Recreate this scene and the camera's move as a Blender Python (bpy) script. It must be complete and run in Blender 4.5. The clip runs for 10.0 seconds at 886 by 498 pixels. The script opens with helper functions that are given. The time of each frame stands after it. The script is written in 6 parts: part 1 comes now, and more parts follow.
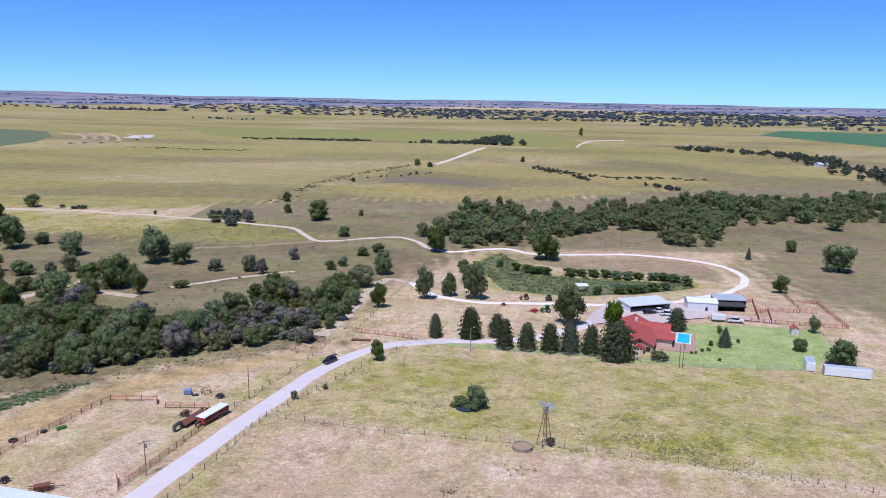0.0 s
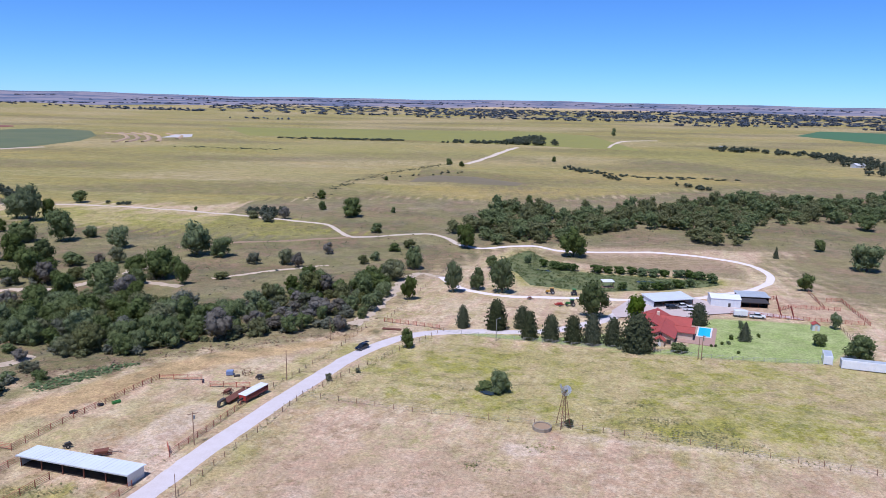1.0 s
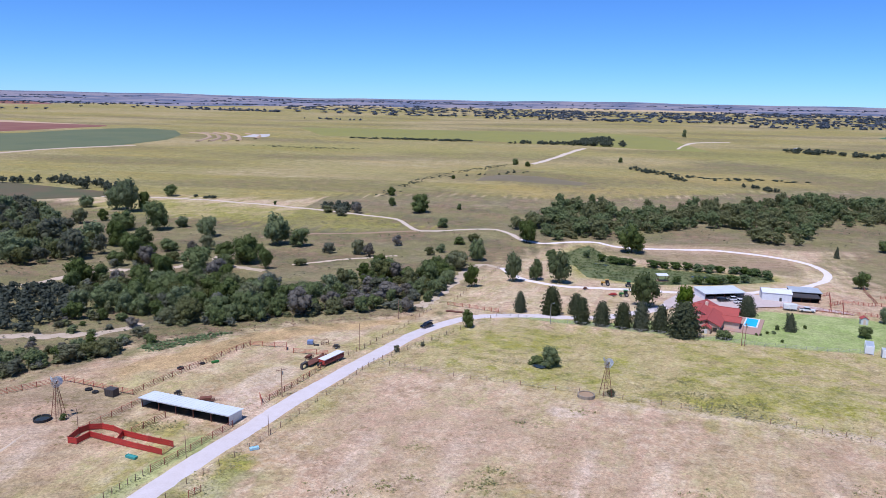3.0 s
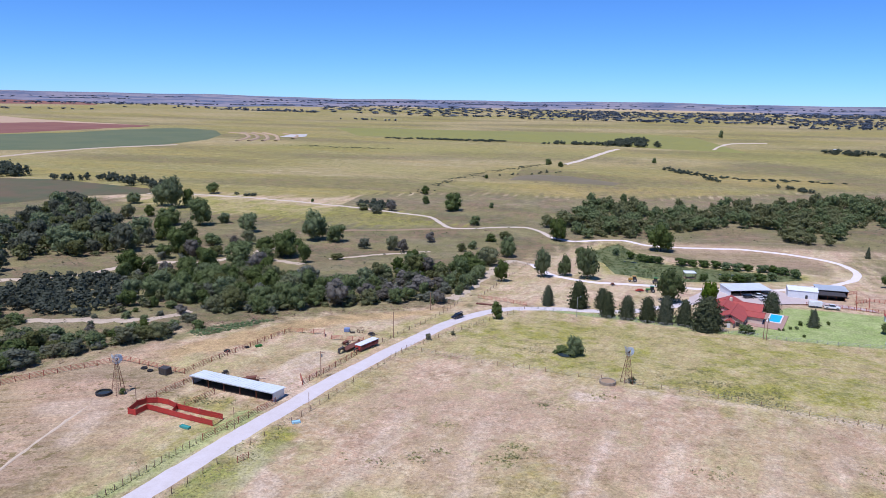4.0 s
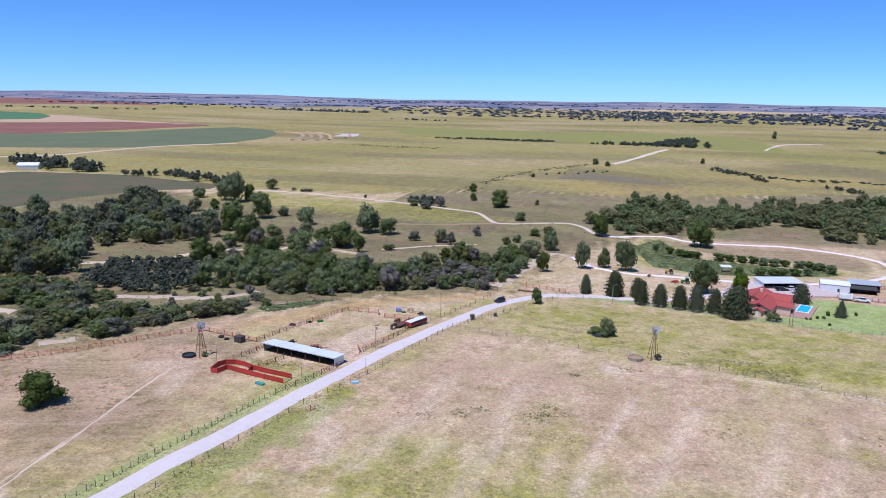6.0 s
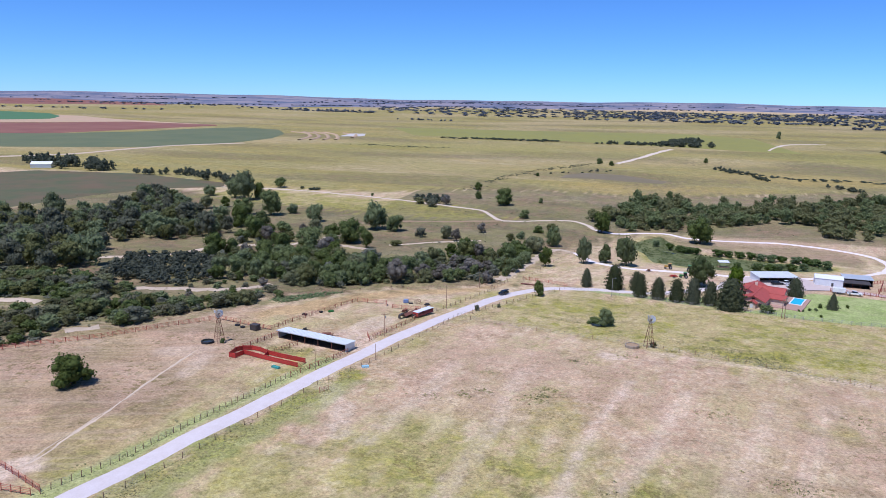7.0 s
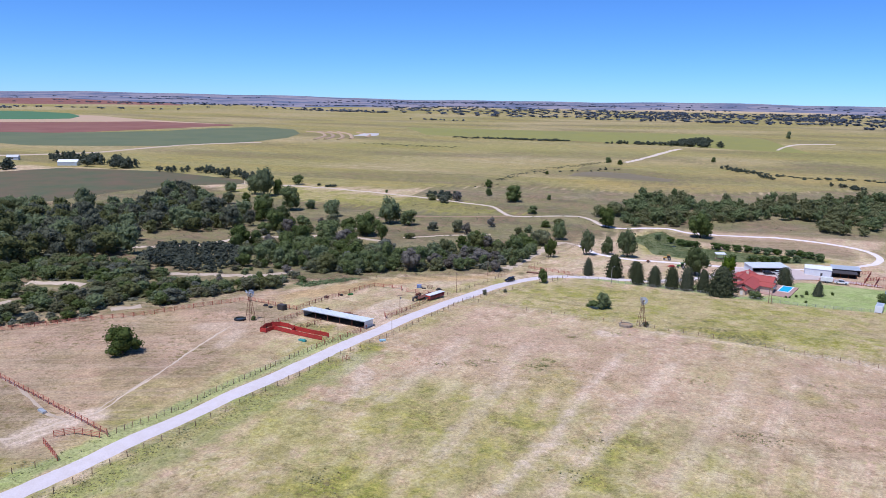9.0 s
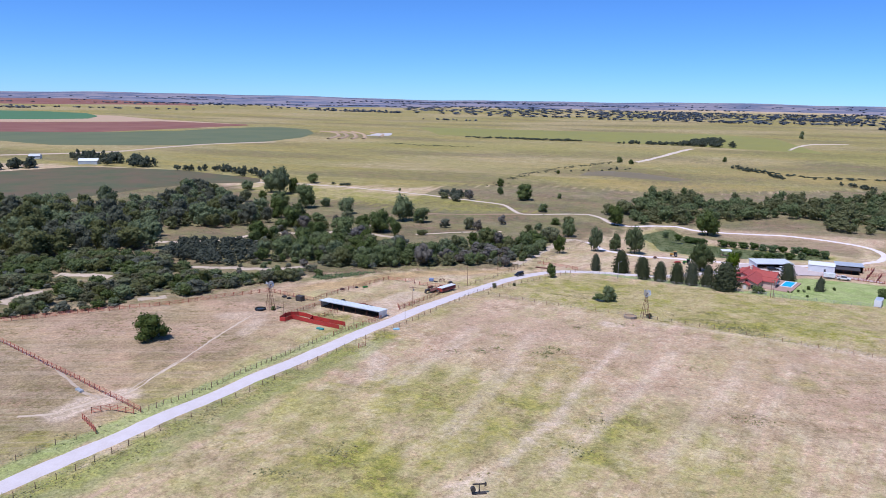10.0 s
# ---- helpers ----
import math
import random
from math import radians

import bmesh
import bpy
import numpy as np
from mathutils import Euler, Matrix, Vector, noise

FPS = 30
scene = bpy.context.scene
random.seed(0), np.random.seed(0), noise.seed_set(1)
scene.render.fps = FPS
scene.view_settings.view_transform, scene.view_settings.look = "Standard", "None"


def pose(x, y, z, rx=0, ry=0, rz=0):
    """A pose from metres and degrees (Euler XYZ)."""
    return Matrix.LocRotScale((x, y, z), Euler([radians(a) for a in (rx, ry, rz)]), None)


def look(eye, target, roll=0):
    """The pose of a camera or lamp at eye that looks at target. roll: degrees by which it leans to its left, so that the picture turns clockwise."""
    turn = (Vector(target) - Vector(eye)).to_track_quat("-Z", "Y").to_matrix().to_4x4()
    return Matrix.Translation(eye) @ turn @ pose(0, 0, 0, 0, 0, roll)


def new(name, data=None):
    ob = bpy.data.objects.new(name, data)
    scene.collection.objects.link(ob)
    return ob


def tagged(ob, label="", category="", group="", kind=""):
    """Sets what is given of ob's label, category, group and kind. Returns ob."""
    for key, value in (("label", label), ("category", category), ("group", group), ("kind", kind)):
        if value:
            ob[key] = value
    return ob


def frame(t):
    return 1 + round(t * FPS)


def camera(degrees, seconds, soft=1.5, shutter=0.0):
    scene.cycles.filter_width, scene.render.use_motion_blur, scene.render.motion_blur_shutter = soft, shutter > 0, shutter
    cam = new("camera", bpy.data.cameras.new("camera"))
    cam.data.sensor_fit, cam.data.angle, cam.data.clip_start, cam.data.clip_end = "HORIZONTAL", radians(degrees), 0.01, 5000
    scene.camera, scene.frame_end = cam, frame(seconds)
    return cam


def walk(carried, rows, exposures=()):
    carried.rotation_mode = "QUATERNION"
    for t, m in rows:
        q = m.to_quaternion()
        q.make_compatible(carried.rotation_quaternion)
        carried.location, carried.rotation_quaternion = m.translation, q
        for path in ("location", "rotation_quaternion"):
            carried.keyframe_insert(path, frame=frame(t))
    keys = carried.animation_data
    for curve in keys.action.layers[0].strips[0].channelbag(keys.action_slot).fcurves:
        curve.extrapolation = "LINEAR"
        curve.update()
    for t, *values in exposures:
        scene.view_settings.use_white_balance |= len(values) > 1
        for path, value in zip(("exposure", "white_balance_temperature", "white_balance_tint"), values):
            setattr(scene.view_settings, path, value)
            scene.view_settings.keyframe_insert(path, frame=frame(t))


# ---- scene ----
# ---- camera and its flight ----
cam = camera(63.24, 10.0, soft=0.8)
# seconds, x, y, z, yaw to the left, pitch up, roll
FLIGHT = [
    (0, 0.00, 0.00, 75.60, 0.001, -11.698, 1.034),
    (0.5, 0.77, -5.23, 75.62, 1.283, -11.718, 1.030),
    (1, 1.45, -10.49, 75.63, 2.598, -11.726, 1.027),
    (1.5, 2.26, -15.74, 75.65, 3.942, -11.727, 1.023),
    (2, 3.16, -21.04, 75.65, 5.303, -11.724, 1.020),
    (2.5, 4.07, -26.42, 75.66, 6.653, -11.723, 1.015),
    (4, 7.88, -43.02, 75.79, 10.756, -11.724, 0.972),
    (4.5, 9.24, -48.35, 75.85, 12.040, -11.732, 0.967),
    (5, 10.60, -53.70, 75.89, 13.193, -11.742, 0.964),
    (5.5, 12.11, -59.05, 75.89, 14.107, -11.750, 0.963),
    (7, 16.23, -75.03, 75.68, 15.104, -11.738, 0.971),
    (7.5, 17.74, -80.46, 75.71, 15.215, -11.735, 0.971),
    (8, 19.39, -85.79, 75.73, 15.364, -11.734, 0.969),
    (8.5, 21.08, -91.08, 75.73, 15.631, -11.738, 0.965),
    (9, 22.68, -96.18, 75.74, 16.092, -11.741, 0.959),
    (9.5, 24.43, -101.24, 75.73, 16.596, -11.744, 0.952),
    (10, 26.10, -106.37, 75.71, 17.102, -11.745, 0.945),
]


def heading(x, y, z, yaw, pitch, roll):
    a, b = radians(yaw), radians(pitch)
    way = Vector((-math.sin(a) * math.cos(b), math.cos(a) * math.cos(b), math.sin(b)))
    return look((x, y, z), Vector((x, y, z)) + way, roll)


walk(cam, [(t, heading(*row)) for t, *row in FLIGHT], [(0, -0.09, 5780, 18), (10, -0.09, 5780, 18)])

# ---- sky and sun ----
SUN_ELEVATION, SUN_TOWARDS = radians(66), Vector((-0.40, -0.916, 0))
world = bpy.data.worlds.new("sky")
scene.world = world
world.use_nodes = True
sky = world.node_tree.nodes.new("ShaderNodeTexSky")
sky.sky_type, sky.sun_disc = "NISHITA", False
sky.sun_elevation = SUN_ELEVATION
sky.sun_rotation = math.atan2(SUN_TOWARDS.x, SUN_TOWARDS.y)
sky.altitude, sky.air_density, sky.dust_density, sky.ozone_density = 1500, 0.8, 0.0, 5.0
back = world.node_tree.nodes["Background"]
hue = world.node_tree.nodes.new("ShaderNodeMix")
hue.data_type, hue.blend_type = "RGBA", "MULTIPLY"
hue.inputs[0].default_value, hue.inputs[7].default_value = 1.0, (0.55, 0.88, 1.23, 1)
world.node_tree.links.new(sky.outputs["Color"], hue.inputs[6])
world.node_tree.links.new(hue.outputs[2], back.inputs["Color"])
back.inputs["Strength"].default_value = 0.115
sun_data = bpy.data.lights.new("sun", "SUN")
sun_data.energy, sun_data.angle, sun_data.color = 4.8, radians(0.53), (1.0, 0.96, 0.9)
sun = new("sun", sun_data)
towards = SUN_TOWARDS.normalized() * math.cos(SUN_ELEVATION) + Vector((0, 0, math.sin(SUN_ELEVATION)))
sun.matrix_world = look((0, 0, 300), Vector((0, 0, 300)) - towards)

# ---- materials ----
def shader(name):
    m = bpy.data.materials.new(name)
    m.use_nodes = True
    return m, m.node_tree.nodes, m.node_tree.links, m.node_tree.nodes["Principled BSDF"]


def noise_fac(nodes, links, vec, scale, detail=4, lo=0.35, hi=0.65, rough=0.6):
    n = nodes.new("ShaderNodeTexNoise")
    n.inputs["Scale"].default_value, n.inputs["Detail"].default_value, n.inputs["Roughness"].default_value = scale, detail, rough
    links.new(vec, n.inputs["Vector"])
    r = nodes.new("ShaderNodeMapRange")
    r.inputs["From Min"].default_value, r.inputs["From Max"].default_value = lo, hi
    links.new(n.outputs["Fac"], r.inputs["Value"])
    return r.outputs["Result"]


def mixed(nodes, links, fac, a, b, mode="MIX"):
    n = nodes.new("ShaderNodeMix")
    n.data_type, n.blend_type = "RGBA", mode
    for slot, v in ((0, fac), (6, a), (7, b)):
        if isinstance(v, (int, float)):
            n.inputs[slot].default_value = v
        elif isinstance(v, tuple):
            n.inputs[slot].default_value = (*v, 1)
        else:
            links.new(v, n.inputs[slot])
    return n.outputs[2]


def maths(nodes, links, op, a, b=0.0):
    n = nodes.new("ShaderNodeMath")
    n.operation, n.use_clamp = op, op in ("ADD", "SUBTRACT", "MULTIPLY")
    for slot, v in ((0, a), (1, b)):
        if isinstance(v, (int, float)):
            n.inputs[slot].default_value = v
        else:
            links.new(v, n.inputs[slot])
    return n.outputs[0]


def bumped(nodes, links, b, vec, scale, distance, strength=0.5):
    n = nodes.new("ShaderNodeTexNoise")
    n.inputs["Scale"].default_value, n.inputs["Detail"].default_value = scale, 5
    links.new(vec, n.inputs["Vector"])
    u = nodes.new("ShaderNodeBump")
    u.inputs["Distance"].default_value, u.inputs["Strength"].default_value = distance, strength
    links.new(n.outputs["Fac"], u.inputs["Height"])
    links.new(u.outputs["Normal"], b.inputs["Normal"])


def plain(name, color, rough=0.7, metal=0.0, worn=None, big=0.6, fine=9.0, amount=0.5, vary=0.15, bump=0.02):
    """A surface with grain and worn patches of a second colour; each copy a little lighter or darker."""
    m, nodes, links, b = shader(name)
    geo = nodes.new("ShaderNodeNewGeometry").outputs["Position"]
    worn = worn or tuple(c * 0.7 for c in color)
    c = mixed(nodes, links, maths(nodes, links, "MULTIPLY", noise_fac(nodes, links, geo, big, 4), amount), color, worn)
    c = mixed(nodes, links, maths(nodes, links, "MULTIPLY", noise_fac(nodes, links, geo, fine, 3, 0.3, 0.7), 0.35), c, tuple(v * 1.25 for v in color))
    rnd = nodes.new("ShaderNodeObjectInfo").outputs["Random"]
    r = nodes.new("ShaderNodeMapRange")
    r.inputs["To Min"].default_value, r.inputs["To Max"].default_value = 1 - vary, 1 + vary
    links.new(rnd, r.inputs["Value"])
    h = nodes.new("ShaderNodeHueSaturation")
    links.new(r.outputs["Result"], h.inputs["Value"])
    links.new(c, h.inputs["Color"])
    links.new(h.outputs["Color"], b.inputs["Base Color"])
    b.inputs["Roughness"].default_value, b.inputs["Metallic"].default_value = rough, metal
    if bump:
        bumped(nodes, links, b, geo, fine * 2, bump)
    return m


def leafy(name, dark, light, dry=None, vary=0.3):
    """Foliage: shades change from spray to spray and from plant to plant."""
    m, nodes, links, b = shader(name)
    geo = nodes.new("ShaderNodeNewGeometry")
    c = mixed(nodes, links, geo.outputs["Random Per Island"], dark, light)
    if dry:
        f = noise_fac(nodes, links, geo.outputs["Position"], 0.25, 3, 0.5, 0.75)
        c = mixed(nodes, links, maths(nodes, links, "MULTIPLY", f, 0.55), c, dry)
    info = nodes.new("ShaderNodeObjectInfo")
    r = nodes.new("ShaderNodeMapRange")
    r.inputs["To Min"].default_value, r.inputs["To Max"].default_value = 1 - vary, 1 + vary
    links.new(info.outputs["Random"], r.inputs["Value"])
    s = nodes.new("ShaderNodeMapRange")
    s.inputs["To Min"].default_value, s.inputs["To Max"].default_value = 1.1, 0.7
    links.new(info.outputs["Random"], s.inputs["Value"])
    h = nodes.new("ShaderNodeHueSaturation")
    links.new(r.outputs["Result"], h.inputs["Value"])
    links.new(s.outputs["Result"], h.inputs["Saturation"])
    links.new(c, h.inputs["Color"])
    links.new(h.outputs["Color"], b.inputs["Base Color"])
    b.inputs["Roughness"].default_value = 0.75
    b.inputs["Specular IOR Level"].default_value = 0.2
    through_leaf = nodes.new("ShaderNodeBsdfTranslucent")
    links.new(h.outputs["Color"], through_leaf.inputs["Color"])
    both = nodes.new("ShaderNodeMixShader")
    both.inputs[0].default_value = 0.46
    links.new(b.outputs[0], both.inputs[1])
    links.new(through_leaf.outputs[0], both.inputs[2])
    links.new(both.outputs[0], nodes["Material Output"].inputs["Surface"])
    return m


def ground_material():
    m, nodes, links, b = shader("pasture_ground")
    geo = nodes.new("ShaderNodeNewGeometry").outputs["Position"]
    masks = []
    for layer in ("cover_a", "cover_b", "cover_c"):
        a = nodes.new("ShaderNodeAttribute")
        a.attribute_name = layer
        s = nodes.new("ShaderNodeSeparateColor")
        links.new(a.outputs["Color"], s.inputs["Color"])
        masks += [s.outputs[0], s.outputs[1], s.outputs[2]]
    lawn, green, bare, brush, stubble, mown, weedy, rosy, rut = masks
    # mown streaks run away up the pasture
    def drawn_out(turn, across, along):
        """Positions turned, then drawn out along one way."""
        r, k = nodes.new("ShaderNodeMapping"), nodes.new("ShaderNodeMapping")
        r.inputs["Rotation"].default_value = (0, 0, radians(turn))
        k.inputs["Scale"].default_value = (across, along, 1)
        links.new(geo, r.inputs["Vector"])
        links.new(r.outputs["Vector"], k.inputs["Vector"])
        return k.outputs["Vector"]

    def n(scale, lo, hi, rough=0.65, detail=6):
        return noise_fac(nodes, links, geo, scale, detail, lo, hi, rough)

    def mul(p, q):
        return maths(nodes, links, "MULTIPLY", p, q)

    def add(p, q):
        return maths(nodes, links, "ADD", p, q)

    def mix(f, p, q):
        return mixed(nodes, links, f, p, q)

    large, mid, small = n(0.02, 0.43, 0.57, 0.65, 8), n(0.085, 0.44, 0.57, 0.72, 9), n(0.42, 0.44, 0.57, 0.75, 8)
    spots, clods = n(0.8, 0.57, 0.63, 0.75), n(0.24, 0.53, 0.6, 0.78, 8)
    lines = noise_fac(nodes, links, drawn_out(16, 1, 0.09), 0.2, 8, 0.44, 0.57, 0.7)
    combed = noise_fac(nodes, links, drawn_out(16, 1, 0.05), 0.9, 4, 0.46, 0.56, 0.6)
    wide = noise_fac(nodes, links, drawn_out(8, 0.22, 1), 0.016, 8, 0.45, 0.56, 0.7)
    other = n(0.05, 0.46, 0.56, 0.72, 8)
    dry = mix(mid, (0.455, 0.345, 0.195), (0.575, 0.455, 0.30))
    dry = mix(mul(lines, 0.75), dry, (0.53, 0.36, 0.255))
    dry = mix(mul(mul(combed, small), 0.6), dry, (0.64, 0.53, 0.37))
    dry = mix(mul(mul(other, small), 0.75), dry, (0.33, 0.295, 0.11))
    dry = mix(mul(clods, 0.55), dry, (0.32, 0.205, 0.125))
    dry = mix(mul(mul(rosy, add(small, 0.4)), 0.85), dry, (0.335, 0.215, 0.135))
    grass = mix(mid, (0.40, 0.345, 0.115), (0.285, 0.265, 0.055))
    grass = mix(mul(small, 0.55), grass, (0.46, 0.40, 0.21))
    grass = mix(mul(clods, 0.6), grass, (0.15, 0.17, 0.045))
    grown = mul(add(mul(mid, 0.75), mul(large, 0.6)), green)
    grown = maths(nodes, links, "MAXIMUM", grown, maths(nodes, links, "SUBTRACT", green, 0.5))
    c = mix(grown, dry, grass)
    rank = mix(small, (0.355, 0.315, 0.08), (0.225, 0.225, 0.05))
    rank = mix(mul(clods, 0.7), rank, (0.13, 0.14, 0.035))
    earth = mix(small, (0.43, 0.275, 0.18), (0.52, 0.385, 0.275))
    earth = mix(mul(clods, 0.5), earth, (0.33, 0.22, 0.15))
    c = mix(mul(bare, add(mid, 0.3)), c, earth)
    straw = mix(mid, (0.51, 0.36, 0.185), (0.42, 0.30, 0.15))
    c = mix(stubble, c, mix(mul(clods, 0.5), straw, (0.34, 0.21, 0.12)))
    plains = mix(large, (0.375, 0.295, 0.098), (0.305, 0.262, 0.085))
    plains = mix(mul(wide, 0.75), plains, (0.255, 0.24, 0.085))
    plains = mix(mul(n(0.045, 0.47, 0.55, 0.75, 8), 0.5), plains, (0.27, 0.235, 0.085))
    plains = mix(mul(mul(wide, mid), 0.5), plains, (0.46, 0.38, 0.19))
    plains = mix(mul(other, 0.4), plains, (0.27, 0.215, 0.085))
    plains = mix(mul(clods, 0.5), plains, (0.16, 0.15, 0.07))
    plains = mix(mul(rosy, 0.6), plains, (0.43, 0.29, 0.10))
    plains = mix(mul(weedy, 0.6), plains, (0.235, 0.235, 0.08))
    c = mix(mown, c, plains)
    scrub = mix(mid, (0.17, 0.155, 0.07), (0.23, 0.17, 0.105))
    scrub = mix(mul(other, 0.7), scrub, (0.15, 0.145, 0.085))
    scrub = mix(mul(mul(large, small), 0.8), scrub, (0.255, 0.15, 0.10))
    scrub = mix(mul(clods, 0.7), scrub, (0.095, 0.105, 0.05))
    scrub = mix(mul(n(0.033, 0.48, 0.54, 0.7, 8), 0.65), scrub, (0.195, 0.185, 0.075))
    c = mix(mul(brush, add(large, 0.9)), c, scrub)
    c = mix(mul(weedy, add(mul(mid, 0.55), 0.45)), c, rank)
    tussocks = mul(n(0.55, 0.545, 0.585, 0.7, 5), n(0.06, 0.46, 0.54, 0.6, 3))
    rough = maths(nodes, links, "MAXIMUM", maths(nodes, links, "MAXIMUM", rosy, weedy), 0.35)
    c = mix(mul(mul(tussocks, rough), mul(maths(nodes, links, "SUBTRACT", 1.0, lawn), 0.8)), c, (0.185, 0.145, 0.06))
    furrows = noise_fac(nodes, links, drawn_out(-20, 0.05, 1), 0.5, 3, 0.5, 0.56, 0.5)
    c = mix(mul(mul(furrows, rosy), 0.3), c, (0.47, 0.37, 0.25))
    c = mix(mul(rut, add(mul(small, 0.4), 0.45)), c, (0.62, 0.49, 0.375))
    turf = mix(mid, (0.26, 0.33, 0.105), (0.33, 0.38, 0.15))
    turf = mix(mul(small, 0.4), turf, (0.39, 0.41, 0.19))
    c = mix(lawn, c, turf)
    c = mix(mul(mul(spots, maths(nodes, links, "SUBTRACT", 1.0, lawn)), 0.55), c, (0.14, 0.115, 0.06))
    for scale, lo, hi in ((1.6, 0.58, 1.36), (0.15, 0.84, 1.15)):
        t = nodes.new("ShaderNodeTexNoise")
        t.inputs["Scale"].default_value, t.inputs["Detail"].default_value, t.inputs["Roughness"].default_value = scale, 8, 0.8
        links.new(geo, t.inputs["Vector"])
        r = nodes.new("ShaderNodeMapRange")
        r.inputs["From Min"].default_value, r.inputs["From Max"].default_value = 0.36, 0.64
        r.inputs["To Min"].default_value, r.inputs["To Max"].default_value = lo, hi
        links.new(t.outputs["Fac"], r.inputs["Value"])
        c = mixed(nodes, links, 1.0, c, r.outputs["Result"], "MULTIPLY")
    links.new(c, b.inputs["Base Color"])
    b.inputs["Roughness"].default_value = 0.95
    b.inputs["Specular IOR Level"].default_value = 0.1
    bumped(nodes, links, b, geo, 1.2, 0.35, 0.7)
    return m


GROUND = ground_material()
GRAVEL = plain("pale_gravel", (0.66, 0.60, 0.60), 0.95, worn=(0.55, 0.48, 0.45), big=0.35, fine=3.0, bump=0.05)
YARD_GRAVEL = plain("farmyard_gravel", (0.44, 0.37, 0.35), 0.95, worn=(0.37, 0.30, 0.27), big=0.2, fine=2.0, bump=0.05)
TRACK = plain("sandy_track", (0.50, 0.40, 0.30), 0.95, worn=(0.33, 0.26, 0.17), big=0.3, fine=2.0, bump=0.05)
PALE_TRACK = plain("pale_dirt_track", (0.52, 0.44, 0.36), 0.95, worn=(0.40, 0.32, 0.22), big=0.3, fine=2.0, bump=0.05)
DIRT_TRACK = plain("brown_dirt", (0.28, 0.19, 0.12), 0.95, worn=(0.22, 0.17, 0.09), big=0.2, fine=2.0, bump=0.05)
BARK = plain("bark", (0.11, 0.085, 0.06), 0.9, bump=0.05)
LEAF = leafy("broad_leaves", (0.115, 0.155, 0.045), (0.185, 0.235, 0.075))
LEAF_OLIVE = leafy("olive_leaves", (0.14, 0.155, 0.05), (0.205, 0.215, 0.078))
LEAF_GREY = leafy("grey_leaves", (0.13, 0.145, 0.09), (0.19, 0.20, 0.13))
LEAF_BARE = leafy("leafless_grey_sprays", (0.15, 0.135, 0.105), (0.22, 0.20, 0.16))
LEAF_PALE = leafy("cottonwood_leaves", (0.10, 0.135, 0.05), (0.175, 0.21, 0.09))
LEAF_LIME = leafy("lime_leaves", (0.10, 0.17, 0.02), (0.19, 0.28, 0.04))
NEEDLE = leafy("conifer_needles", (0.062, 0.08, 0.036), (0.12, 0.135, 0.064), vary=0.25)
SCRUB = leafy("scrub_leaves", (0.13, 0.14, 0.065), (0.20, 0.20, 0.10), (0.24, 0.18, 0.11))
REED = leafy("reeds", (0.11, 0.145, 0.045), (0.16, 0.19, 0.07))
WILLOW = leafy("willow_leaves", (0.085, 0.135, 0.035), (0.15, 0.21, 0.06))

# ---- shapes ----
def part(name, bm, material, parent=None, label="", smooth=False):
    """Links a bmesh as one mesh object under a thing or a part."""
    mesh = bpy.data.meshes.new(name)
    bmesh.ops.recalc_face_normals(bm, faces=bm.faces[:])
    bm.to_mesh(mesh)
    bm.free()
    mesh.materials.append(material)
    if smooth:
        for f in mesh.polygons:
            f.use_smooth = True
    ob = new(name, mesh)
    ob.parent = parent
    return tagged(ob, label) if label else ob


def sheet(name, verts, faces, material):
    """A mesh of four-sided faces from arrays."""
    v, f = np.asarray(verts, np.float32), np.asarray(faces, np.int32)
    mesh = bpy.data.meshes.new(name)
    mesh.vertices.add(len(v))
    mesh.vertices.foreach_set("co", v.ravel())
    mesh.loops.add(f.size)
    mesh.loops.foreach_set("vertex_index", f.ravel())
    mesh.polygons.add(len(f))
    mesh.polygons.foreach_set("loop_start", np.arange(0, f.size, f.shape[1], dtype=np.int32))
    mesh.update(calc_edges=True)
    mesh.materials.append(material)
    return mesh


def thing(name, x, y, z, turn, label, category, group="", kind=""):
    ob = new(name)
    ob.matrix_basis = pose(x, y, z, 0, 0, turn)
    return tagged(ob, label, category, group, kind)


def block(bm, x0, y0, z0, x1, y1, z1, bevel=0.0):
    made = bmesh.ops.create_cube(bm, size=1, matrix=Matrix.LocRotScale(((x0 + x1) / 2, (y0 + y1) / 2, (z0 + z1) / 2), None, (x1 - x0, y1 - y0, z1 - z0)))
    if bevel:
        edges = {e for v in made["verts"] for e in v.link_edges}
        bmesh.ops.bevel(bm, geom=list(edges), offset=bevel, segments=2, affect="EDGES", profile=0.5)
    return bm


def rod(bm, p, q, r0, r1=None, n=6):
    p, q = Vector(p), Vector(q)
    m = Matrix.Translation((p + q) / 2) @ (q - p).to_track_quat("Z", "Y").to_matrix().to_4x4()
    bmesh.ops.create_cone(bm, cap_ends=True, segments=n, radius1=r0, radius2=r0 if r1 is None else r1, depth=(q - p).length, matrix=m)
    return bm


def slab(bm, corners, thick):
    """A plate whose upper face has these corners."""
    top = [bm.verts.new(c) for c in corners]
    low = [bm.verts.new((c[0], c[1], c[2] - thick)) for c in corners]
    bm.faces.new(top)
    bm.faces.new(low[::-1])
    for a in range(len(top)):
        b = (a + 1) % len(top)
        bm.faces.new((top[a], top[b], low[b], low[a]))
    return bm


BM = bmesh.new

